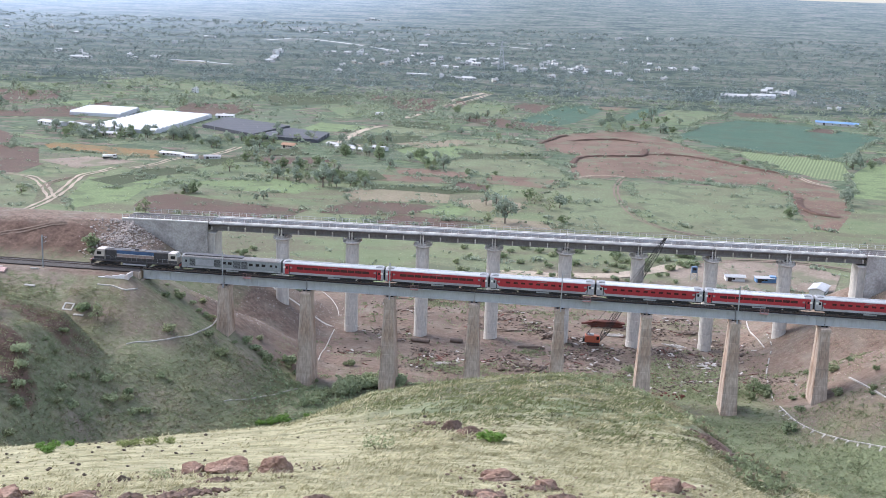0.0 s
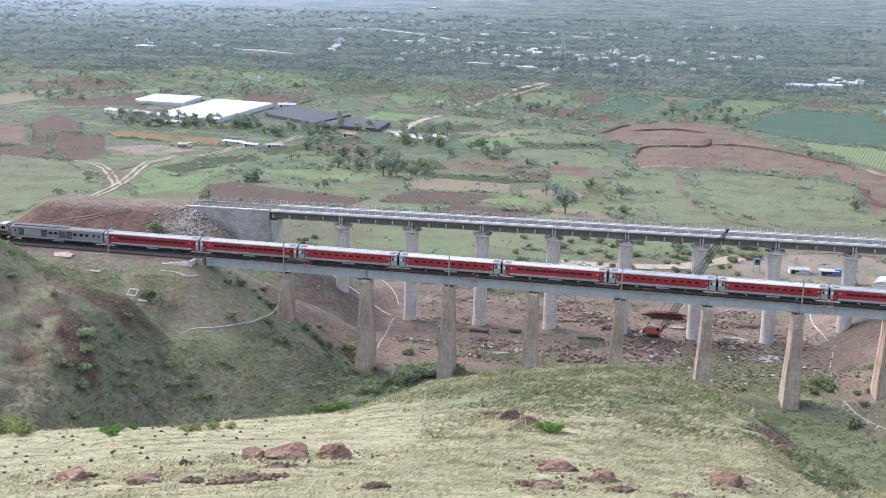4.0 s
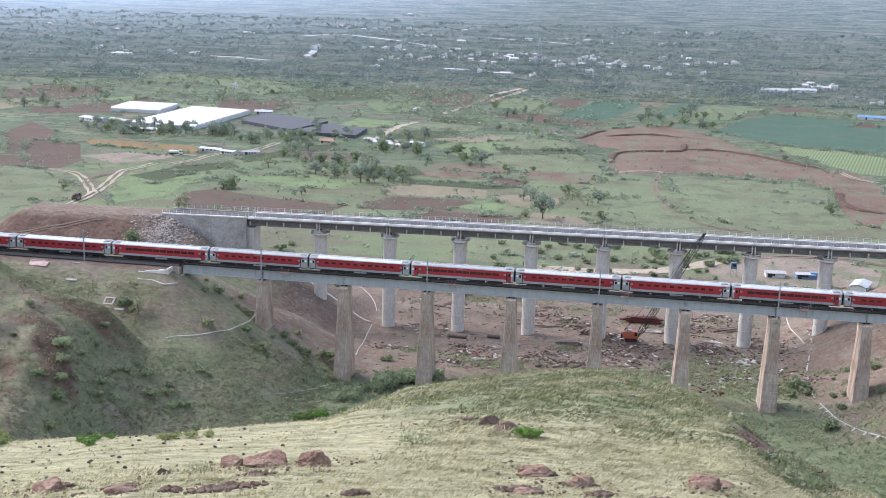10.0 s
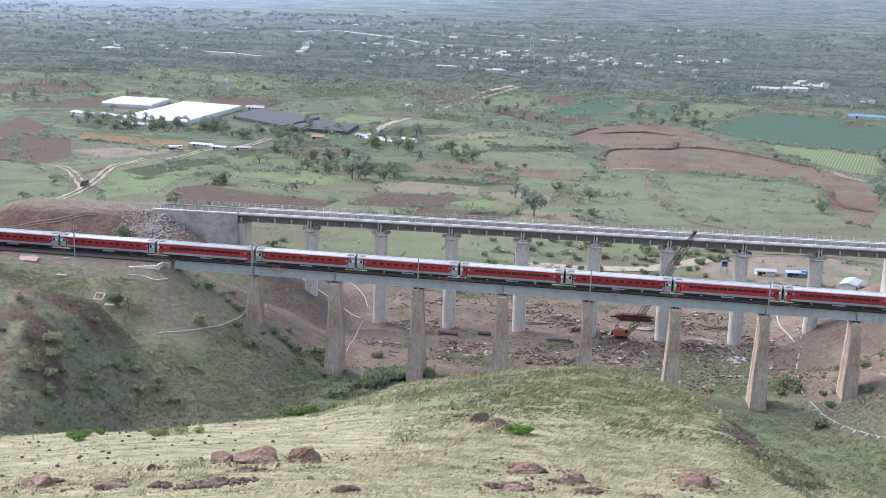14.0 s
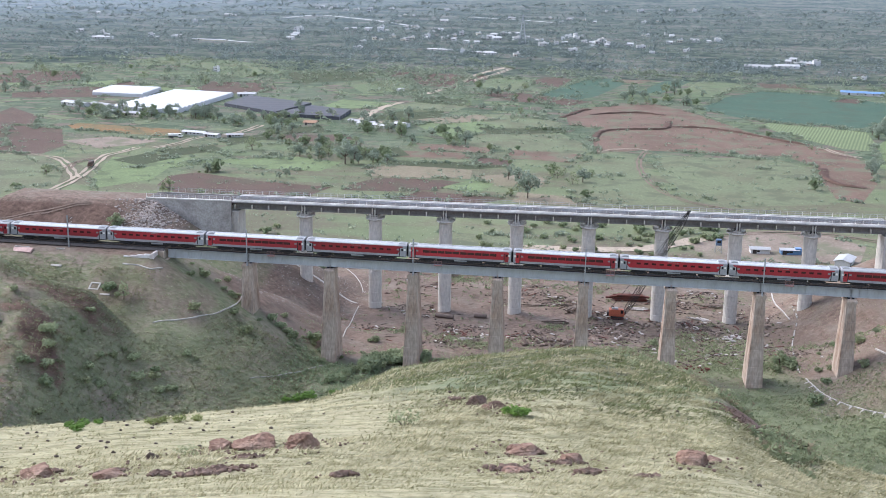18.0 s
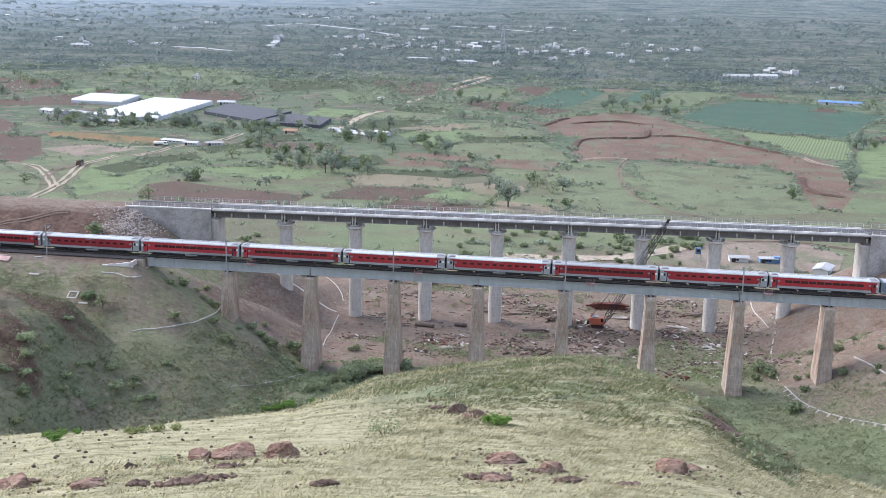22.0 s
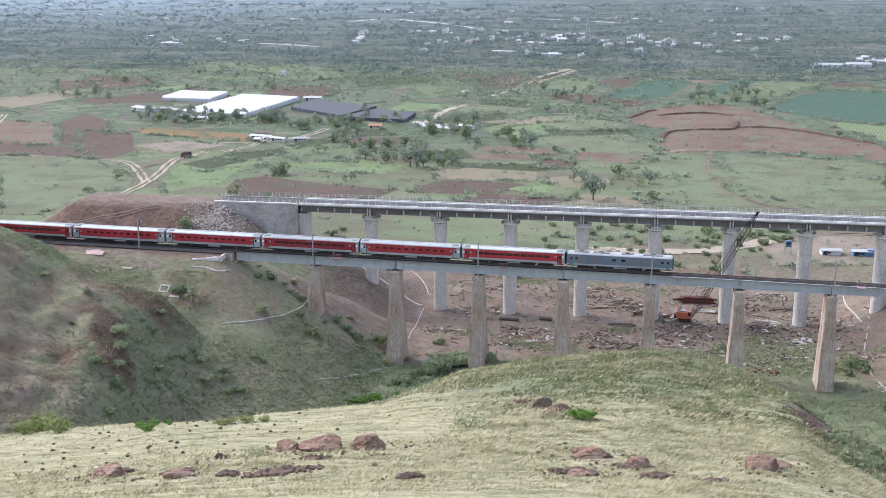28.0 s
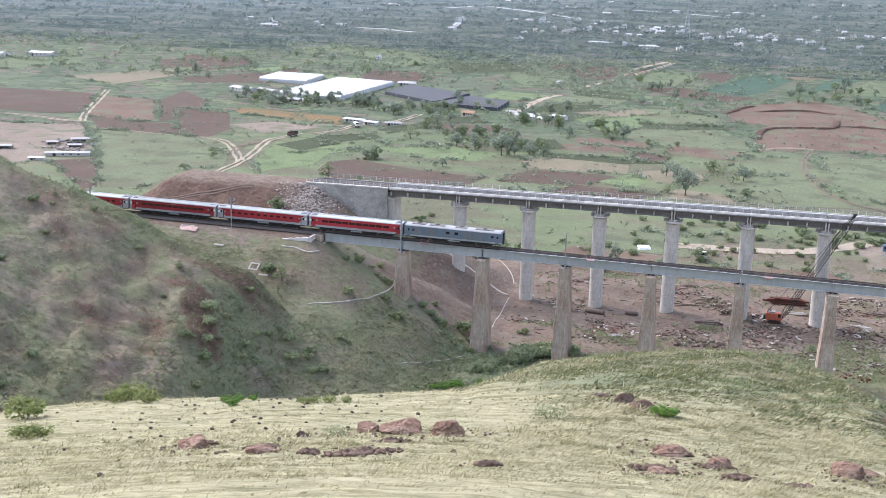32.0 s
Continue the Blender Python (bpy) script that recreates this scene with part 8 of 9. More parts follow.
def crane():
    x, y = CRANE
    t = thing("crawler_crane", "faded orange crawler crane with raised dark lattice boom", "crane", m=spot(x, y, 0))
    for sy in (-1.0, 1.0):
        tr = part("crawler_track", Shape().extrude([(-1.75, 0.266), (-1.44, 0), (1.44, 0), (1.75, 0.266), (1.75, 0.456), (1.44, 0.722), (-1.44, 0.722), (-1.75, 0.456)], sy - 0.304, sy + 0.304, "y"), DARK, t, "dirty black crawler track")
        wh = Shape()
        for k in range(5):
            wh.tube((-1.29 + 0.646 * k, sy - 0.334, 0.342), (-1.29 + 0.646 * k, sy + 0.334, 0.342), 0.213, n=10)
        part("rollers", wh, RUST, tr)
    part("turntable", Shape().tube((0, 0, 0.608), (0, 0, 0.95), 0.76, n=16), DARK, t)
    part("engine_house", Shape().box(-2.36, 0.684, -1.14, 1.14, 0.95, 2.81, 0.0912), ORANGE, t, "faded orange engine house")
    part("cab", Shape().extrude([(0.684, 0.95), (1.82, 0.95), (1.9, 1.75), (1.52, 2.96), (0.684, 2.96)], -1.14, 0, "y"), ORANGE, t)
    part("cab_window", Shape().box(0.836, 1.56, -1.16, -1.14, 1.82, 2.74), GLASS, t)
    part("roof_hatch", Shape().box(-1.67, 0.152, -0.76, 0.76, 2.81, 3.15, 0.0608), GREYPALE, t, "grey roof cover")
    part("counterweight", Shape().box(-2.89, -2.36, -1.06, 1.06, 0.988, 1.98, 0.114), DARK, t)
    bx, by, bz = 46.1, 46.0, 5.6
    g = ground(x, y)
    a, b = Vector((1.7, 0, 1.2)), Vector((bx - x, by - y, bz - g))
    d = (b - a).normalized()
    u = d.orthogonal().normalized()
    v = d.cross(u)
    L = (b - a).length
    ch, lc = Shape(), Shape()
    wd = lambda s: 0.62 * min(1, 0.25 + s / 4, 0.2 + (L - s) / 5)
    n = int(L / 1.5)
    for k in range(n):
        s0, s1 = L * k / n, L * (k + 1) / n
        c0 = [a + d * s0 + u * i * wd(s0) + v * j * wd(s0) for i, j in ((-1, -1), (1, -1), (1, 1), (-1, 1))]
        c1 = [a + d * s1 + u * i * wd(s1) + v * j * wd(s1) for i, j in ((-1, -1), (1, -1), (1, 1), (-1, 1))]
        for j in range(4):
            ch.bar(c0[j], c1[j], 0.13)
            lc.bar(c0[j], c1[(j + 1) % 4], 0.08)
    bo = part("boom", ch, DARK, t, "dark lattice boom")
    part("boom_lacing", lc, DARK, bo)
    part("boom_head", Shape().tube(b - u * 0.5, b + u * 0.40, 0.25, n=10), DARK, bo)
    part("stay_rope", Shape().bar((-1.5, -0.3, 3.5), b, 0.05).bar((-1.5, 0.3, 3.5), b, 0.05), DARK, t)
    part("gantry", Shape().bar((-1.98, -0.456, 2.81), (-1.52, -0.38, 3.57), 0.0912).bar((-1.98, 0.456, 2.81), (-1.52, 0.38, 3.57), 0.0912).bar((-0.456, -0.38, 2.81), (-1.52, -0.38, 3.57), 0.076).bar((-0.456, 0.38, 2.81), (-1.52, 0.38, 3.57), 0.076), DARK, t)


crane()


def stack(name, x, y, turn, n, size, material, label, seed, cat="stack", piece="beam", mess=0.3):
    """Loose long pieces lying over one another: each one is a part."""
    rng = random.Random(seed)
    t = thing(name, label, cat, m=spot(x, y, turn))
    lx, ly, lz = size
    me = Shape().box(-lx / 2, lx / 2, -ly / 2, ly / 2, 0, lz, min(ly, lz) * 0.12).mesh(piece, material)
    per = max(3, int(n ** 0.6))
    for k in range(n):
        p = part(piece, me, None, t)
        lay = k // per
        yy = (k % per - per / 2) * ly * 1.25 + rng.uniform(-.2, .2)
        p.matrix_basis = pose(rng.uniform(-1, 1) * mess * lx, yy, 0.02 + lay * lz * 1.05, rng.uniform(-3, 3), rng.uniform(-2, 2), rng.uniform(-1, 1) * 30 * mess)
        p.scale = (rng.uniform(0.6, 1.0), 1, 1)


def heap(name, x, y, n, spread, size, material, label, seed, high=1.0, cat="rubble", piece="lump", flat=0.6):
    """A heap of separate stones or clods."""
    rng = random.Random(seed)
    t = thing(name, label, cat, m=spot(x, y))
    z0 = ground(x, y)
    mes = [Shape().lump((0, 0, 0), 1.0, seed * 10 + k, (1, 0.8, flat), 0.3, 1).mesh(piece, material) for k in range(4)]
    for k in range(n):
        r, a = spread * rng.random() ** 0.6, rng.uniform(0, 6.28)
        px, py = r * math.cos(a) * 1.5, r * math.sin(a) * 0.8
        s = size * rng.uniform(0.4, 1.3)
        p = part(piece, mes[k % 4], None, t)
        p.matrix_basis = pose(px, py, ground(x + px, y + py) - z0 + high * max(0, 1 - r / spread) * rng.random() + s * 0.2, rng.uniform(-30, 30), rng.uniform(-30, 30), rng.uniform(0, 360))
        p.scale = (s, s, s)


stack("steel_stack", 33.0, 76.0, 2, 13, (12.0, 0.7, 0.42), RUST, "low stack of rust-red steel sections behind the crane", 1, piece="section", mess=0.07)
stack("timber_stack", 16.8, 61.8, 70, 16, (4.0, 0.35, 0.3), WOOD, "leaning pile of weathered timber props", 3, piece="timber", mess=0.5)
stack("log_stack", 12.9, 49.4, 8, 5, (7.0, 0.5, 0.45), WOOD, "few rusty brown logs lying on the dirt", 4, piece="log", mess=0.2)
stack("plank_pile", 35.5, 67.0, 5, 12, (3.5, 0.5, 0.12), BOARD, "pale shuttering planks strewn on the dirt", 5, piece="plank", mess=0.5)
stack("plank_pile", 58.0, 73.4, 15, 22, (3.2, 0.4, 0.14), WOOD, "scattered timber and boards by the pier", 6, piece="plank", mess=0.8)
stack("plank_pile", 59.1, 41.0, -8, 20, (1.8, 0.8, 0.10), BOARD, "pale slabs laid out on the ground", 7, piece="slab", mess=1.2)
stack("plank_pile", 40.4, 62.1, 30, 10, (2.5, 0.3, 0.12), WOOD, "short boards strewn on the dirt", 8, piece="plank", mess=0.8)
stack("plank_pile", -10.1, 24.4, 10, 16, (2.6, 0.4, 0.10), BOARD, "pale boards strewn at the valley edge", 9, piece="plank", mess=1.0)
stack("plank_pile", -14.0, 33.0, -20, 12, (2.4, 0.3, 0.12), WOOD, "broken boards lying on red dirt", 10, piece="plank", mess=0.9)
stack("plank_pile", 6.0, 66.0, 12, 14, (4.0, 0.35, 0.12), WOOD, "boards and poles laid across the dirt", 11, piece="plank", mess=0.8)
stack("plank_pile", 52.0, 60.0, -16, 14, (3.0, 0.35, 0.12), BOARD, "pale broken boards near the round pier", 12, piece="plank", mess=0.9)
stack("wooden_frame", 51.6, 21.1, 25, 4, (3.2, 0.25, 0.25), BOARD, "pale wooden frame lying in the grass", 13, piece="bar", mess=0.6)
heap("spoil_heap", 10.0, 23.1, 60, 7.0, 0.7, WOOD, "heap of brown rubble and broken timber", 21, 1.6)
heap("spoil_heap", 26.1, 39.6, 55, 6.0, 0.6, RUBBLE, "heap of broken stone and scrap in front of the crane", 22, 1.2)
heap("spoil_heap", 61.3, 44.7, 40, 5.0, 0.55, RUBBLE, "loose stones at the foot of the round pier", 23, 0.6)
heap("spoil_heap", 45.1, 7.3, 26, 3.5, 0.5, RUST, "small heap of dark red scrap", 24, 0.8)
heap("spoil_heap", 42.0, 52.0, 34, 4.5, 0.5, RUBBLE, "rubble around the pier foot", 25, 0.5)
heap("spoil_heap", 22.5, 30.0, 40, 6.0, 0.5, RUBBLE, "scattered pale stones and earth clods", 26, 0.5)
heap("spoil_heap", -8.0, 20.0, 40, 8.0, 0.4, RUBBLE, "scattered pale stones on the slope", 27, 0.3)
heap("spoil_heap", 52.0, 28.0, 46, 9.0, 0.4, RUBBLE, "scattered pale stones in the green hollow", 28, 0.3)
heap("spoil_heap", 66.0, 60.0, 40, 6.0, 0.45, RUBBLE, "rubble beside the round pier", 29, 0.5)


def culvert_pipe(x, y, turn, n, label):
    t = thing("concrete_pipe", label, "pipe", "pipes on the dirt", spot(x, y, turn))
    for k in range(n):
        s = Shape()
        x0, r0, r1 = -1.7 + k * 1.75, 0.6, 0.48
        m = 18
        ring = lambda r, xx: [(xx, r * math.cos(j * 6.2832 / m), 0.6 + r * math.sin(j * 6.2832 / m)) for j in range(m)]
        s.add(ring(r0, x0) + ring(r0, x0 + 1.7) + ring(r1, x0 + 1.7) + ring(r1, x0), [(a * m + j, a * m + (j + 1) % m, ((a + 1) % 4) * m + (j + 1) % m, ((a + 1) % 4) * m + j) for a in range(4) for j in range(m)])
        part("pipe_length", s, mat_pipe(), t)


_pipe = []


def mat_pipe():
    if not _pipe:
        _pipe.append(mat("brown_pipe", (0.15, 0.115, 0.095), 0.85, var=0.2, scale=0.8, tint=(0.22, 0.17, 0.13)))
    return _pipe[0]


culvert_pipe(-17.1, 47.5, 170, 3, "row of brown pipes lying end to end")
culvert_pipe(-8.3, 51.1, 176, 2, "two brown pipes lying end to end")


def tipper(x, y, turn):
    t = thing("tipper_truck", "dusty white tipper truck with dark body parked on the dirt road", "truck", m=spot(x, y, turn))
    part("chassis", Shape().box(-3.4, 3.4, -0.9, 0.9, 0.7, 1.0), DARK, t)
    part("cab", Shape().extrude([(1.6, 0.8), (3.5, 0.8), (3.5, 2.0), (3.2, 3.0), (1.6, 3.0)], -1.2, 1.2, "y"), CAB_WHITE, t, "white cab")
    part("windscreen", Shape().add([(3.53, -1.05, 2.0), (3.53, 1.05, 2.0), (3.25, 1.0, 2.9), (3.25, -1.0, 2.9)], [(0, 1, 2, 3)]), GLASS, t)
    part("side_window", Shape().box(2.0, 3.0, -1.23, 1.23, 2.0, 2.75), GLASS, t)
    part("tipper_body", Shape().box(-3.5, 1.4, -1.25, 1.25, 1.0, 2.5, 0.08), GIRDER_DARK, t, "dark tipper body")
    for wx in (-2.6, -1.3, 2.5):
        for wy in (-1.0, 1.0):
            w = part("wheel", Shape().tube((wx, wy - 0.2, 0.5), (wx, wy + 0.2, 0.5), 0.5, n=14), DARK, t)
            part("rim", Shape().tube((wx, wy - 0.22, 0.5), (wx, wy + 0.22, 0.5), 0.24, n=10), GREYPALE, w)


tipper(6.3, 131.1, -75)
tp = thing("tarpaulin", "white tarpaulin stretched over a low pile", "tarpaulin", m=spot(-13.3, 138.5, 12))
part("cover", Shape().box(-2.4, 2.4, -2.6, 2.6, 0.0, 0.7, 0.1, (0.5, 0.4)), TARP, tp)
cb = thing("site_cabin", "small blue cabin with ladder tower by the pier", "cabin", m=spot(66.7, 153.1, 0))
part("body", Shape().box(-1.0, 1.0, -1.0, 1.0, 2.8, 4.9, 0.06), mat("dull_blue_cabin", (0.10, 0.15, 0.22), 0.6, var=0.15), cb)
lt = Shape()
for sx in (-1.1, 1.1):
    for sy in (-1.1, 1.1):
        lt.bar((sx, sy, -0.2), (sx, sy, 2.85), 0.12)
lt.bar((-1.1, -1.1, 0.2), (1.1, -1.1, 2.6), 0.08).bar((1.1, -1.1, 0.2), (-1.1, -1.1, 2.6), 0.08)
part("stand", lt, STEEL, cb)
part("window", Shape().box(-0.6, 0.6, -1.03, -0.99, 3.7, 4.5), GLASS, cb)
part("box", Shape().box(-1.1, 1.1, -1.1, 1.1, 0, 2.4, 0.06), BLUE, thing("water_tank", "blue box tank beside the site hut", "tank", m=spot(94.7, 156.0, 0)))


# ---- drains, kerbs and stone pitching ----
def masonry_line(name, label, w, h, step, *pts, gaps=0.0, seed=1):
    """A drain or kerb of short masonry blocks that follows the slope; each block is a part."""
    rng = random.Random(seed)
    line = smooth_line(pts, step)
    t = thing(name, label, "drain", "masonry drains", pose(pts[0][0], pts[0][1], ground(*pts[0])))
    o = Vector((pts[0][0], pts[0][1], ground(*pts[0])))
    for p, q in zip(line, line[1:]):
        if rng.random() < gaps:
            continue
        a = Vector((p.x, p.y, ground(p.x, p.y))) - o
        b = Vector((q.x, q.y, ground(q.x, q.y))) - o
        d = b - a
        L = d.length
        m = Matrix.Translation((a + b) / 2) @ d.to_track_quat("X", "Z").to_matrix().to_4x4()
        ob = part("block", BLOCK, None, t)
        ob.matrix_basis = m
        ob.scale = (L * 0.98, w * rng.uniform(0.9, 1.1), h * rng.uniform(0.85, 1.15))


BLOCK = Shape().box(-0.5, 0.5, -0.5, 0.5, -0.9, 0.6, 0.06).mesh("block", MASONRY)
masonry_line("slope_drain", "curved pale masonry drain round the foot of the bank", 0.32, 0.22, 1.1, (-74.4, -22.0), (-70.0, -19.7), (-66.9, -17.5), (-64.1, -14.1), (-62.6, -10.6), (-61.5, -5.9), (-61.2, -1.4), (-61.6, 3.6), seed=2)
masonry_line("slope_drain", "pale masonry drain low on the bank", 0.26, 0.2, 1.2, (-51.4, -25.8), (-48.6, -22.5), (-45.8, -18.8), (-42.2, -12.6), (-39.5, -7.3), seed=3)
masonry_line("slope_drain", "pale curved drain edging the gravel slope", 0.24, 0.2, 1.4, (-61.0, 106.7), (-56.7, 101.4), (-51.1, 88.2), (-47.5, 78.8), (-45.3, 70.7), seed=4)
masonry_line("slope_drain", "straight pale drain at the foot of the gravel slope", 0.24, 0.2, 1.3, (-43.6, 55.5), (-43.0, 44.8), (-41.2, 28.8), (-39.7, 15.7), seed=5)
masonry_line("slope_drain", "pale drain down the dirt slope by the abutment", 0.34, 0.22, 1.5, (76.7, 93.9), (74.6, 74.1), (75.1, 61.3), (75.5, 53.8), seed=6)
KERB = ((72.7, 32.1), (70.9, 18.2), (70.1, 7.0), (70.7, 1.6), (71.5, -4.1), (72.7, -9.5), (75.0, -15.6), (78.5, -20.9), (82.2, -24.4), (85.9, -27.2), (89.7, -29.4), (95, -32))
masonry_line("stone_kerb", "broken line of pale stones down the dirt slope", 0.34, 0.4, 0.9, (77.5, 64.6), (77.1, 52.5), (75.1, 43.6), (72.7, 32.1), (70.9, 18.2), (70.1, 7.0), (70.7, 1.6), gaps=0.5, seed=7)
masonry_line("stone_kerb", "pale stone kerb round the foot of the mound", 0.30, 0.30, 0.9, *KERB[3:], gaps=0.06, seed=17)


def build_buttresses():
    """Short sloping stone props below the kerb."""
    line = smooth_line(KERB[3:], 2.6)
    rng = random.Random(6)
    for p, q in zip(line[1:], line[2:]):
        d = (q - p).normalized()
        out = Vector((d.y, -d.x, 0))
        if out.y > 0:
            out = -out
        z0 = ground(p.x, p.y)
        m = Matrix.Translation((p.x, p.y, z0)) @ Matrix(((d.x, out.x, 0, 0), (d.y, out.y, 0, 0), (0, 0, 1, 0), (0, 0, 0, 1)))
        reach = rng.uniform(0.7, 1.3)
        e = p + out * reach
        drop = ground(e.x, e.y) - z0 - 0.5
        s = Shape().add([(-0.2, 0.1, 0.25), (0.2, 0.1, 0.25), (0.22, reach, drop + 0.55), (-0.22, reach, drop + 0.55), (-0.2, 0.1, -1.2), (0.2, 0.1, -1.2), (0.22, reach + 0.2, drop - 0.2), (-0.22, reach + 0.2, drop - 0.2)], [(0, 1, 2, 3), (7, 6, 5, 4), (0, 4, 5, 1), (1, 5, 6, 2), (2, 6, 7, 3), (3, 7, 4, 0)])
        solid("buttress", s, MASONRY, "sloping pale stone prop below the kerb", "buttress", "props below the kerb", m)


build_buttresses()
masonry_line("slope_drain", "short pale drain under the abutment", 0.40, 0.25, 1.0, (-86.6, -7.7), (-83.0, -7.9), (-79.3, -8.9), (-77.2, -7.1), seed=8)
masonry_line("slope_drain", "pale path edging on the mound", 0.5, 0.3, 1.4, (85.9, 3.8), (87.3, -3.1), (88.9, -11.0), (91.5, -16.6), seed=9)
masonry_line("trackside_kerb", "broken whitewashed kerb beside the track", 0.3, 0.35, 1.6, (-95, -4.7), (-104, -4.7), (-116, -4.8), gaps=0.6, seed=10)
for x, y, w, d, mt, lab in ((-112, -5.6, 5.0, 1.6, PINK, "reddish concrete pad beside the track"), (-90.7, -14.4, 2.5, 2.1, MASONRY, "small square masonry chamber on the bank"), (-87.5, -16.5, 2.4, 0.6, MASONRY, "short pale stone slab on the bank"), (-102, -9.5, 2.6, 0.6, MASONRY, "short pale stone slab on the bank")):
    s = Shape()
    if "chamber" in lab:
        s.box(-w / 2, w / 2, -d / 2, -d / 2 + 0.35, -0.6, 0.14, 0.03).box(-w / 2, w / 2, d / 2 - 0.35, d / 2, -0.6, 0.14, 0.03).box(-w / 2, -w / 2 + 0.35, -d / 2 + 0.36, d / 2 - 0.36, -0.6, 0.135, 0.03).box(w / 2 - 0.35, w / 2, -d / 2 + 0.36, d / 2 - 0.36, -0.6, 0.135, 0.03)
    else:
        s.box(-w / 2, w / 2, -d / 2, d / 2, -0.8, 0.18, 0.04)
    solid("masonry_slab", s, mt, lab, "slab", "slabs on the bank", pose(x, y, ground(x, y), math.degrees(math.atan2(ground(x, y + 1) - ground(x, y - 1), 2)), 0, -6))


def build_pitching():
    """Pale rubble thrown over the end of the new bank."""
    rng = random.Random(8)
    t = thing("stone_pitching", "slope of pale loose rubble beside the new abutment", "rubble", m=pose(-102, 50, 0))
    mes = [Shape().lump((0, 0, 0), 1.0, 90 + k, (1, 0.85, 0.6), 0.3, 1).mesh("stone", STONE) for k in range(5)]
    for k in range(290):
        x, y = rng.uniform(-110, -93) + rng.uniform(-2, 2), rng.uniform(38, 51.5)
        if rng.random() < 0.5:
            x = rng.gauss(-101, 2.5)
        p = part("stone", mes[k % 5], None, t)
        s = rng.uniform(0.22, 0.55)
        p.matrix_basis = pose(x + 102, y - 50, ground(x, y) + s * 0.15, rng.uniform(-25, 25), rng.uniform(-25, 25), rng.uniform(0, 360))
        p.scale = (s, s, s)


build_pitching()


def build_loose_rubble():
    """The small stones between and below the larger ones of the pitching."""
    rng = random.Random(19)
    s = Shape()
    for k in range(1100):
        x, y = rng.gauss(-100.5, 4.2), rng.uniform(36, 51.8)
        r = rng.uniform(0.12, 0.34)
        s.lump((x, y, ground(x, y) + 0.25 * r), r, k, (1, 0.8, 0.6), 0.35, 1)
    solid("loose_rubble", s, STONE, "small loose rubble on the slope beside the abutment", "rubble", kind="stuff")


build_loose_rubble()


# ---- rocks on the near hill ----
def boulder(at, r, squash, seed, turn=0, sink=0.35, material=None, label="cracked red-brown boulder in dry grass", group="boulders on the near hill"):
    """A half-buried rock: an uneven dome broken into blocks by cracks."""
    rng = random.Random(seed)
    s = Shape().lump((0, 0, 0), 1.0, seed, (1, 1, 1), 0.05, 5)
    cuts = []
    for k in range(15):
        e = Vector((rng.gauss(0, 1), rng.gauss(0, 1), rng.gauss(0.25, 0.8))).normalized()
        cuts.append((e, rng.uniform(0.62, 0.98)))
    cells = [Vector((rng.uniform(-1, 1), rng.uniform(-1, 1), rng.uniform(-0.3, 1))) for _ in range(9)]
    out = []
    for v in s.v:
        v = Vector(v)
        e = v.normalized()
        d = min([1.06] + [h / e.dot(c) for c, h in cuts if e.dot(c) > 0.2])
        w = e * d + Vector((noise.noise(e * 3), noise.noise(e * 3 + Vector((9, 0, 0))), 0)) * 0.16
        near = sorted((w - c).length for c in cells)
        crack = max(0.0, 1 - (near[1] - near[0]) / 0.07)
        d += 0.06 * noise.noise(e * 4.5 + Vector((seed, 0, 0))) + 0.035 * noise.noise(e * 11 + Vector((seed, 3, 0))) - 0.085 * crack
        p = e * d * r * 1.15
        out.append((p.x * squash[0], p.y * squash[1], p.z * squash[2]))
    s.v = out
    x, y = at
    solid("boulder", s, material or ROCK, label, "rock", group, pose(x, y, ground(x, y) + r * squash[2] * (0.28 - sink), 0, 0, turn))


boulder((11.97, -230.02), 0.43, (1.0, 0.8, 0.85), 3, 20, 0.1)
boulder((10.53, -229.46), 0.52, (1.15, 0.8, 0.62), 4, -10, 0.1)
boulder((9.56, -229.32), 0.33, (1.1, 0.8, 0.7), 5, 30, 0.15)
boulder((6.44, -233.46), 0.45, (1.1, 0.8, 0.62), 6, 0, 0.1)
boulder((17.74, -230.45), 0.37, (1.25, 0.7, 0.55), 7, 15, 0.15)
boulder((17.48, -230.22), 0.26, (1.0, 0.8, 0.7), 8, 60, 0.1)
boulder((17.61, -234.15), 0.29, (1.2, 0.8, 0.45), 9, 10, 0.3)
boulder((21.88, -230.19), 0.37, (1.1, 0.8, 0.75), 10, -20, 0.15)
boulder((15.63, -221.02), 0.36, (1.1, 0.7, 0.7), 11, 35, 0.15, ROCK_BROWN, "dark brown broken rock beside the shrub")
boulder((16.40, -221.99), 0.32, (1.2, 0.7, 0.6), 12, -5, 0.15, ROCK_BROWN, "dark brown broken rock beside the shrub")
boulder((16.05, -222.11), 0.18, (1.1, 0.8, 0.6), 13, 0, 0.1)
boulder((8.34, -231.17), 0.17, (1.0, 0.8, 0.8), 14, 0, 0.0, ROCK_DARK, "small dark stone in dry grass")
boulder((8.80, -234.77), 0.30, (1.2, 0.8, 0.5), 15, 40, 0.2)
boulder((18.87, -231.91), 0.27, (1.0, 0.8, 0.65), 16, 10, 0.1)
boulder((22.36, -229.35), 0.24, (1.1, 0.8, 0.6), 22, 5, 0.15)


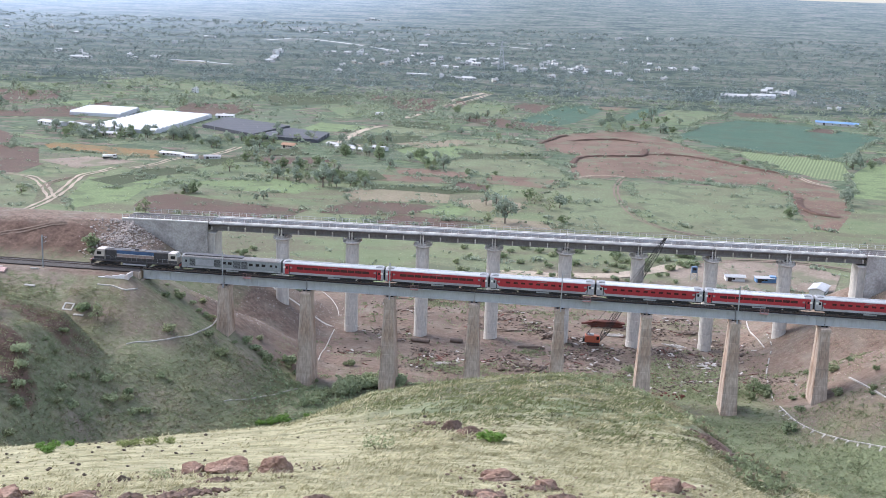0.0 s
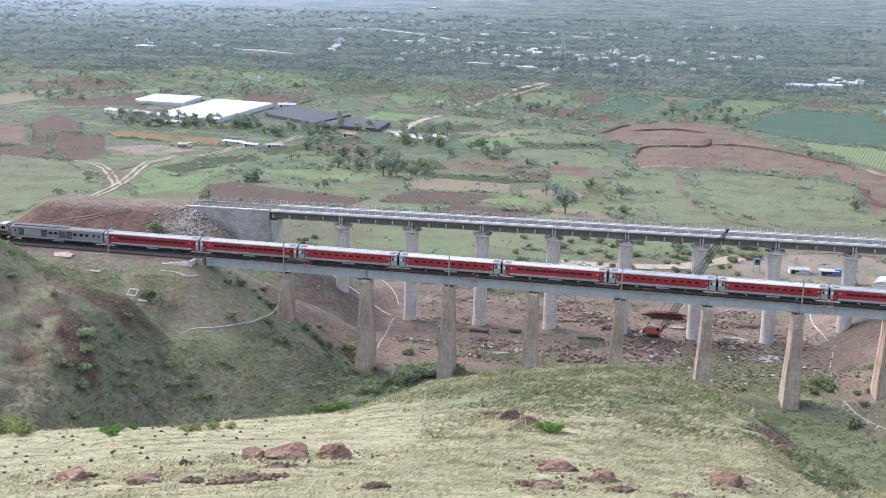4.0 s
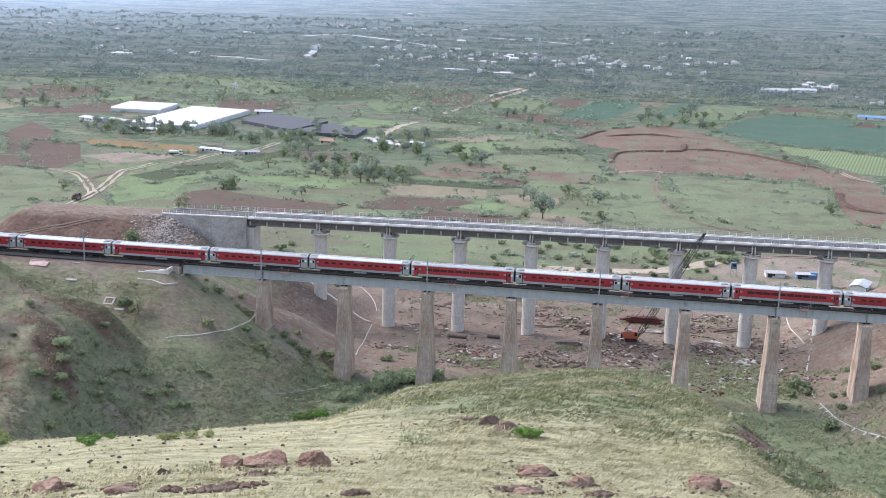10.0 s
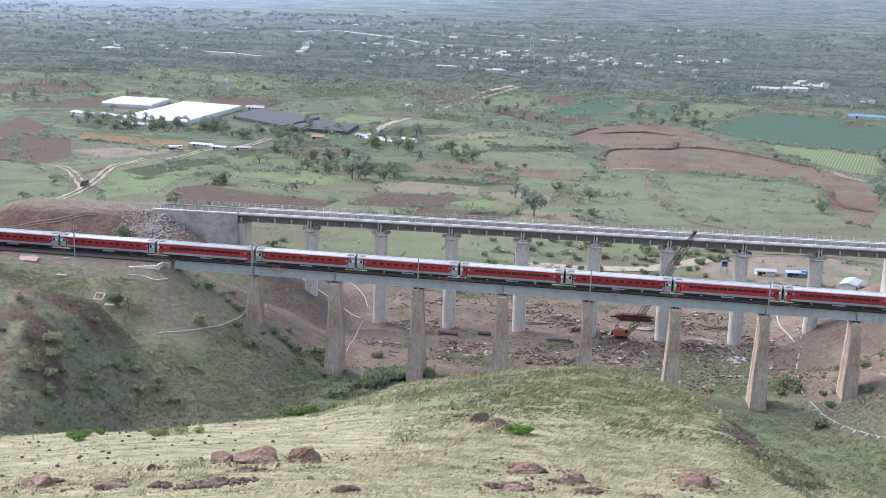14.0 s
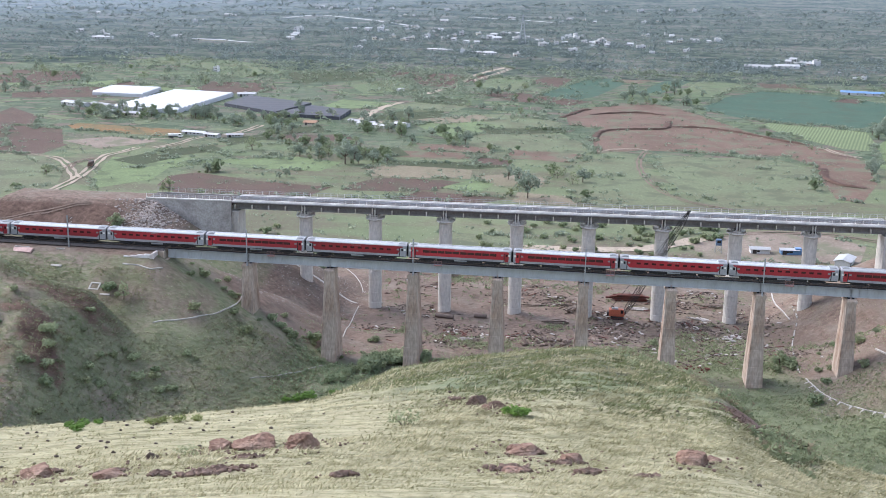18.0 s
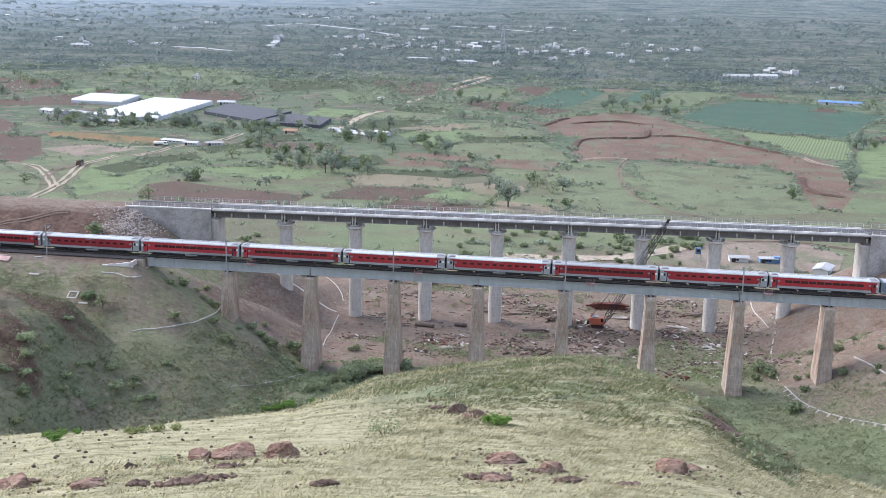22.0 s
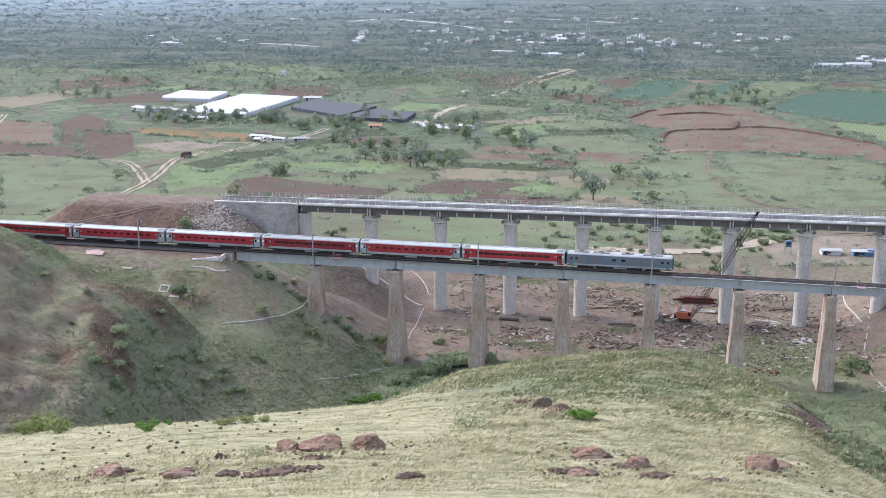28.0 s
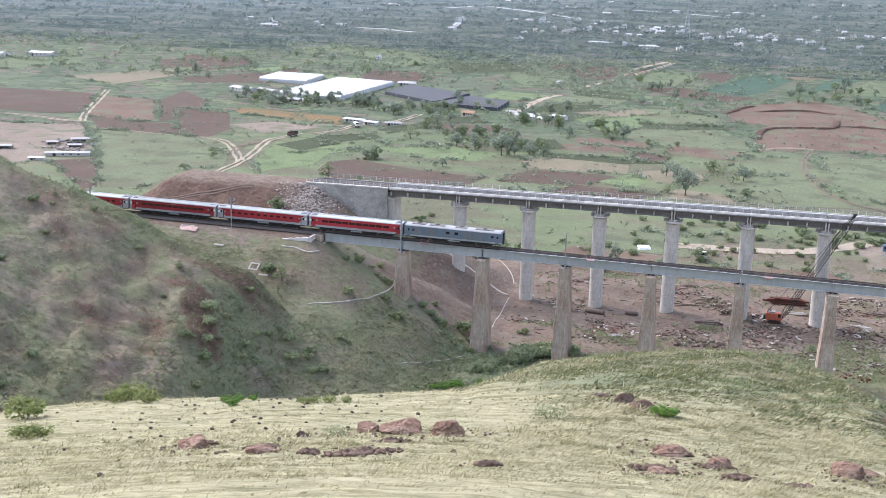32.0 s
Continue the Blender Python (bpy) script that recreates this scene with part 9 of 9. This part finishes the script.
def outcrop(x, y, w, n, seed):
    """Broken red earth and stone that crops out of the grass: clods of many sizes in one ragged bed."""
    rng = random.Random(seed)
    s = Shape()
    for k in range(n * 4):
        u = min(1.0, abs(rng.gauss(0, 0.5)))
        a = rng.uniform(0, 6.283)
        px, py = 0.75 * w * u * math.cos(a), 0.55 * w * u * math.sin(a) + 0.25 * w * u * math.cos(a)
        r = rng.uniform(0.02, 0.085) * (1.3 - 0.8 * u)
        s.lump((px, py, ground(x + px, y + py) - ground(x, y) + 0.3 * r + 0.03), r, seed * 50 + k, (1.2, 0.9, 0.75), 0.38, 1)
    solid("rock_outcrop", s, ROCK_BROWN, "ragged outcrop of broken red-brown rock and earth in dry grass", "rock", m=pose(x, y, ground(x, y)), kind="stuff")


outcrop(11.09, -234.34, 1.5, 34, 1)
outcrop(10.95, -231.83, 0.9, 20, 2)
outcrop(10.90, -235.09, 1, 18, 3)
outcrop(17.59, -233.91, 1.2, 30, 4)
outcrop(18.74, -232.17, 0.7, 12, 5)
outcrop(21.92, -230.16, 0.8, 16, 6)
outcrop(8.46, -233.83, 0.7, 14, 7)
outcrop(9.92, -234.76, 0.6, 12, 8)
outcrop(14.33, -236.19, 0.7, 10, 9)
outcrop(19.30, -233.88, 0.8, 12, 10)
outcrop(20.55, -233.34, 0.7, 10, 11)
outcrop(6.30, -232.91, 0.8, 12, 12)
outcrop(14.82, -220.18, 0.7, 10, 13)
outcrop(24.85, -218.94, 1.7, 44, 21)
outcrop(24.72, -217.65, 1.5, 40, 22)



def build_stones():
    """Small dark stones strewn among the grass."""
    rng = random.Random(44)
    s = Shape()
    for k in range(110):
        r, a = rng.uniform(22, 62), radians(rng.uniform(-36, 14))
        if rng.random() < 0.45:
            r, a = rng.uniform(30, 41), radians(rng.uniform(-32, -16))
        x, y = EYE[0] + r * math.sin(a), EYE[1] + r * math.cos(a)
        s.lump((x, y, ground(x, y) + 0.03), rng.uniform(0.03, 0.085), k, (1, 0.8, 0.55), 0.3, 1)
    ob = solid("scattered_stones", s, ROCK_DARK, "small dark stones scattered in dry grass", "stones", kind="stuff")


build_stones()


ROCKS = ((11.97, -230.02, 0.43), (10.53, -229.46, 0.52), (9.56, -229.32, 0.33), (6.44, -233.46, 0.45), (17.74, -230.45, 0.37), (17.48, -230.22, 0.26), (17.61, -234.15, 0.29), (21.88, -230.19, 0.37), (15.63, -221.02, 0.36), (16.40, -221.99, 0.32), (16.05, -222.11, 0.18), (8.34, -231.17, 0.17), (8.80, -234.77, 0.30), (18.87, -231.91, 0.27), (22.36, -229.35, 0.24))


def build_chips():
    """Chips and crumbled earth round the boulders."""
    rng = random.Random(45)
    s = Shape()
    for cx, cy, size in ROCKS:
        n, w = int(150 * size) + 15, 0.5 + 1.6 * size
        for k in range(n // 2):
            x, y = cx + rng.gauss(0, w * 0.6), cy + rng.gauss(0, w * 0.8)
            r = rng.uniform(0.015, 0.06)
            s.lump((x, y, ground(x, y) + 0.2 * r + 0.02), r, k, (1, 0.8, 0.6), 0.3, 1)
    solid("stone_chips", s, ROCK_BROWN, "brown stone chips crumbled round the boulders", "stones", kind="stuff")


build_chips()


def build_litter():
    """Boards, clods and scraps lying in drifts over the building site, too many to count."""
    rng = random.Random(77)
    drifts = [(8.6, 35.5, 5), (2.9, 31, 4), (26.5, 51, 5), (29, 30.5, 5), (22, 44, 6), (34, 42, 5), (60, 44, 5), (50, 48, 5), (53, 78, 7), (46, 70, 5), (-3, 74, 6), (4, 78, 6), (-14, 30, 4), (-6, 24, 5), (-10, 36, 4), (12, 26, 5), (40, 24, 5), (48, 14, 5), (56, 22, 6), (63, 30, 5), (68, 60, 4), (-28, 56, 4), (-33, 30, 4)]
    drifts += [(rng.uniform(-36, 72), rng.uniform(12, 90), rng.uniform(2.5, 6)) for _ in range(24)]
    for name, mt, n, label in (("site_litter", WOOD, 620, "boards and poles strewn over the dirt"), ("pale_litter", BOARD, 190, "pale slabs and boards strewn over the dirt"), ("site_rubble", RUBBLE, 850, "brown stones strewn over the dirt"), ("earth_clods", ROCK_DARK, 1500, "dark clods and scraps on the dirt"), ("red_scrap", RUST, 140, "rust-red scrap lying among the rubble")):
        s = Shape()
        for k in range(n):
            cx, cy, w = drifts[rng.randrange(len(drifts))]
            x, y = cx + rng.gauss(0, w * 0.75), cy + rng.gauss(0, w * 0.6)
            if rng.random() < 0.12:
                x, y = rng.uniform(-40, 76), rng.uniform(8, 92)
            lift = 0.7 * max(0, 1 - math.hypot(x - cx, y - cy) / w) * rng.random()
            z, a = ground(x, y) + lift, rng.gauss(0.3 * cx, 0.6)
            if name in ("site_rubble", "earth_clods"):
                r = rng.uniform(0.10, 0.42)
                s.lump((x, y, z + 0.3 * r), r, k, (1, 0.8, 0.55), 0.3, 1)
            else:
                L, w2 = rng.uniform(0.4, 1.5), rng.uniform(0.07, 0.22)
                if name == "pale_litter":
                    L, w2 = rng.uniform(0.3, 0.8), rng.uniform(0.15, 0.35)
                d, e = Vector((math.cos(a), math.sin(a), rng.uniform(-.1, .25))) * L, Vector((-math.sin(a), math.cos(a), 0)) * w2
                p = Vector((x, y, z + 0.08))
                u = Vector((0, 0, 0.14))
                s.add([p - d - e, p + d - e, p + d + e, p - d + e, p - d - e + u, p + d - e + u, p + d + e + u, p - d + e + u], [(4, 5, 6, 7), (0, 1, 5, 4), (1, 2, 6, 5), (2, 3, 7, 6), (3, 0, 4, 7)])
        solid(name, s, mt, label, "litter", kind="stuff")
    # gravel on the cone of the new bank and on the red mound
    s = Shape()
    for k in range(2600):
        x, y = (rng.uniform(-92, -42), rng.uniform(10, 84)) if k % 3 else (rng.uniform(68, 100), rng.uniform(-24, 24))
        if abs(y) < 5.5:
            continue
        r = rng.uniform(0.06, 0.2)
        s.lump((x, y, ground(x, y) + 0.2 * r), r, k, (1, 0.8, 0.6), 0.3, 1)
    solid("slope_gravel", s, STONE, "loose grey gravel on the bare slopes", "gravel", kind="stuff")
    # weeds on the site
    rs = np.random.RandomState(12)
    X, Y = [], []
    for cx, cy, w, n in ((52, 28, 11, 420), (58, 14, 8, 260), (40, 20, 6, 200), (48, 40, 7, 160), (-12, 22, 6, 200), (-2, 18, 6, 200), (-17, 95, 9, 260), (-2, 96, 8, 220), (66, 14, 5, 160), (12, 44, 4, 80), (-25, 28, 5, 120), (30, 20, 5, 130), (20, 88, 9, 200)):
        X.append(cx + rs.randn(n) * w * 0.6), Y.append(cy + rs.randn(n) * w * 0.5)
    x, y = np.concatenate(X), np.concatenate(Y)
    c = rs.uniform(0.15, 0.5, len(x))
    q = np.stack([x, y, height(x, y) + c * 0.5], 1)[:, None, None, :] + c[:, None, None, None] * (rs.randn(len(x), 7, 1, 3) * np.array([0.9, 0.9, 0.4]) + rs.randn(len(x), 7, 4, 3) * np.array([0.42, 0.42, 0.36]))
    V = q.reshape(-1, 3)
    b = (np.arange(len(V) // 4) * 4)[:, None]
    joined("site_greenery", V, np.concatenate([b + [0, 1, 2], b + [0, 2, 3]], 1).reshape(-1, 3), SCRUB, "green weeds growing through the rubble", "weeds")


build_litter()


# bushes by the piers at the edge of the hollow
thicket = tree_proto(61, 3.6, 1.9, LEAF, 420, 0.26, "dense dark green small tree beside the pier")
thicket.matrix_basis = spot(66.5, 12.5, 40)
low = copy_thing(thicket, spot(38, 29, 120))
low.scale = (0.7, 0.7, 0.5)
masonry_line("stone_edging", "pale stone edging down the gravel cone", 0.9, 0.12, 0.9, (-66.0, 61.0), (-62.7, 60.3), (-54.8, 60.0), (-49.4, 58.7), (-44.8, 58.1), seed=12)
# heaps of scrap and broken walls in the far yard
heap("scrap_heap", -312, 255, 60, 11, 1.0, GIRDER_DARK, "grey scrap and broken walls in the dirt yard", 31, 1.2, "scrap", "scrap_piece")
heap("scrap_heap", -304, 238, 46, 8, 0.9, STONE, "pale rubble and scrap in the dirt yard", 32, 1.0, "scrap", "scrap_piece")


# ---- the two vehicles that drive on the farm tracks ----
TRACK_CARS = []


def wheels(t, places, half=0.95, r=0.5):
    for wx in places:
        for wy in (-half, half):
            w = part("wheel", Shape().tube((wx, wy - 0.17, r), (wx, wy + 0.17, r), r, n=14), DARK, t)
            part("rim", Shape().tube((wx, wy - 0.19, r), (wx, wy + 0.19, r), r * 0.5, n=10), GREYPALE, w)


def tanker():
    t = thing("tanker_truck", "dusty white tanker truck driving on the dirt track", "truck")
    part("chassis", Shape().box(-3.8, 3.8, -0.5, 0.5, 0.65, 0.95), DARK, t)
    n, rings = 18, []
    for x, f in ((-3.8, 0.72), (-3.65, 0.95), (-3.4, 1.0), (1.3, 1.0), (1.5, 0.95), (1.6, 0.72)):
        rings.append([(x, 1.15 * f * math.cos(k * 2 * math.pi / n), 1.85 + 0.85 * f * math.sin(k * 2 * math.pi / n)) for k in range(n)])
    part("tank", loft(rings), CAB_WHITE, t, "rounded white tank", smooth=True)
    part("hatch", Shape().tube((-1.0, 0, 2.65), (-1.0, 0, 2.85), 0.35, n=12), GREYPALE, t)
    part("cab", Shape().extrude([(1.9, 0.75), (3.9, 0.75), (3.95, 1.8), (3.6, 2.75), (1.9, 2.75)], -1.15, 1.15, "y"), CAB_WHITE, t, "white cab")
    part("windscreen", Shape().add([(3.97, -1.0, 1.8), (3.97, 1.0, 1.8), (3.66, 0.95, 2.65), (3.66, -0.95, 2.65)], [(0, 1, 2, 3)]), GLASS, t)
    for sy in (-1, 1):
        part("side_window", Shape().box(2.3, 3.4, min(sy * 1.14, sy * 1.17), max(sy * 1.14, sy * 1.17), 1.8, 2.5), GLASS, t)
    part("bumper", Shape().box(3.9, 4.1, -1.15, 1.15, 0.5, 0.85, 0.03), DARK, t)
    wheels(t, (-2.8, -1.6, 2.9))
    return t


def hay_lorry():
    t = thing("loaded_lorry", "small lorry with a high brown load on the farm track", "truck")
    part("chassis", Shape().box(-3.2, 3.2, -0.5, 0.5, 0.65, 0.95), DARK, t)
    part("cargo_bed", Shape().box(-3.2, 1.4, -1.15, 1.15, 0.95, 1.75, 0.04), ROCK_BROWN, t, "dusty brown side boards")
    part("load", Shape().lump((-0.9, 0, 2.1), 1.0, 5, (2.3, 1.2, 1.0), 0.12, 3), mat("brown_load", (0.115, 0.078, 0.062), 0.95, var=0.3, scale=1.0), t, "heaped brown load", smooth=True)
    part("cab", Shape().extrude([(1.5, 0.75), (3.2, 0.75), (3.25, 1.7), (2.9, 2.6), (1.5, 2.6)], -1.1, 1.1, "y"), LOCO_DARK, t, "dark dusty cab")
    part("windscreen", Shape().add([(3.27, -0.95, 1.7), (3.27, 0.95, 1.7), (2.96, 0.9, 2.5), (2.96, -0.9, 2.5)], [(0, 1, 2, 3)]), GLASS, t)
    for sy in (-0.7, 0.7):
        part("tail_lamp", Shape().box(-3.24, -3.19, sy - 0.12, sy + 0.12, 0.98, 1.12), RED, t)
    wheels(t, (-2.2, 2.3))
    return t


def on_track(x, y, turn):
    return pose(x, y, ground(x, y) + 0.22, 0, 0, turn)


TRACK_CARS.append((tanker(), ((0, -233.7, 363, 12), (2, -230.8, 364, 12), (6, -225.3, 366, 12), (10, -220.4, 368, 12), (14, -216.0, 370, 10), (18, -212.3, 371.8, 8), (21.5, -209.8, 373, 6), (24.5, -206.4, 373.6, 0), (27, -203.6, 373.6, -8), (29, -201.6, 372.8, -30), (32, -199.4, 370.0, -62))))
TRACK_CARS.append((hay_lorry(), ((0, -208.0, 172, 92), (4, -209.3, 193, 92), (8, -211.0, 214, 93), (10, -211.8, 224, 95), (12, -212.4, 234, 97), (14, -213.6, 246, 99), (17, -216.6, 265, 102), (18.5, -219.0, 275, 105), (20, -222.3, 288, 105), (21.5, -224.6, 297, 100), (23, -225.2, 303, 92), (24.5, -225.0, 307, 86), (27, -223.6, 312, 76), (29, -221.8, 317, 72), (32, -219.4, 323, 70))))
for car, keys in TRACK_CARS:
    car.matrix_basis = on_track(*keys[0][1:])


def motions():
    """The train rolls steadily towards negative x; two vehicles crawl along the farm tracks."""
    for ob, s in TRAIN:
        walk(ob, [(t, on_line(s - SPEED * t)) for t in (0, 4, 8, 12, 16, 20, 24, 28, 32)])
    for car, keys in TRACK_CARS:
        walk(car, [(t, on_track(x, y, turn)) for t, x, y, turn in keys])


motions()
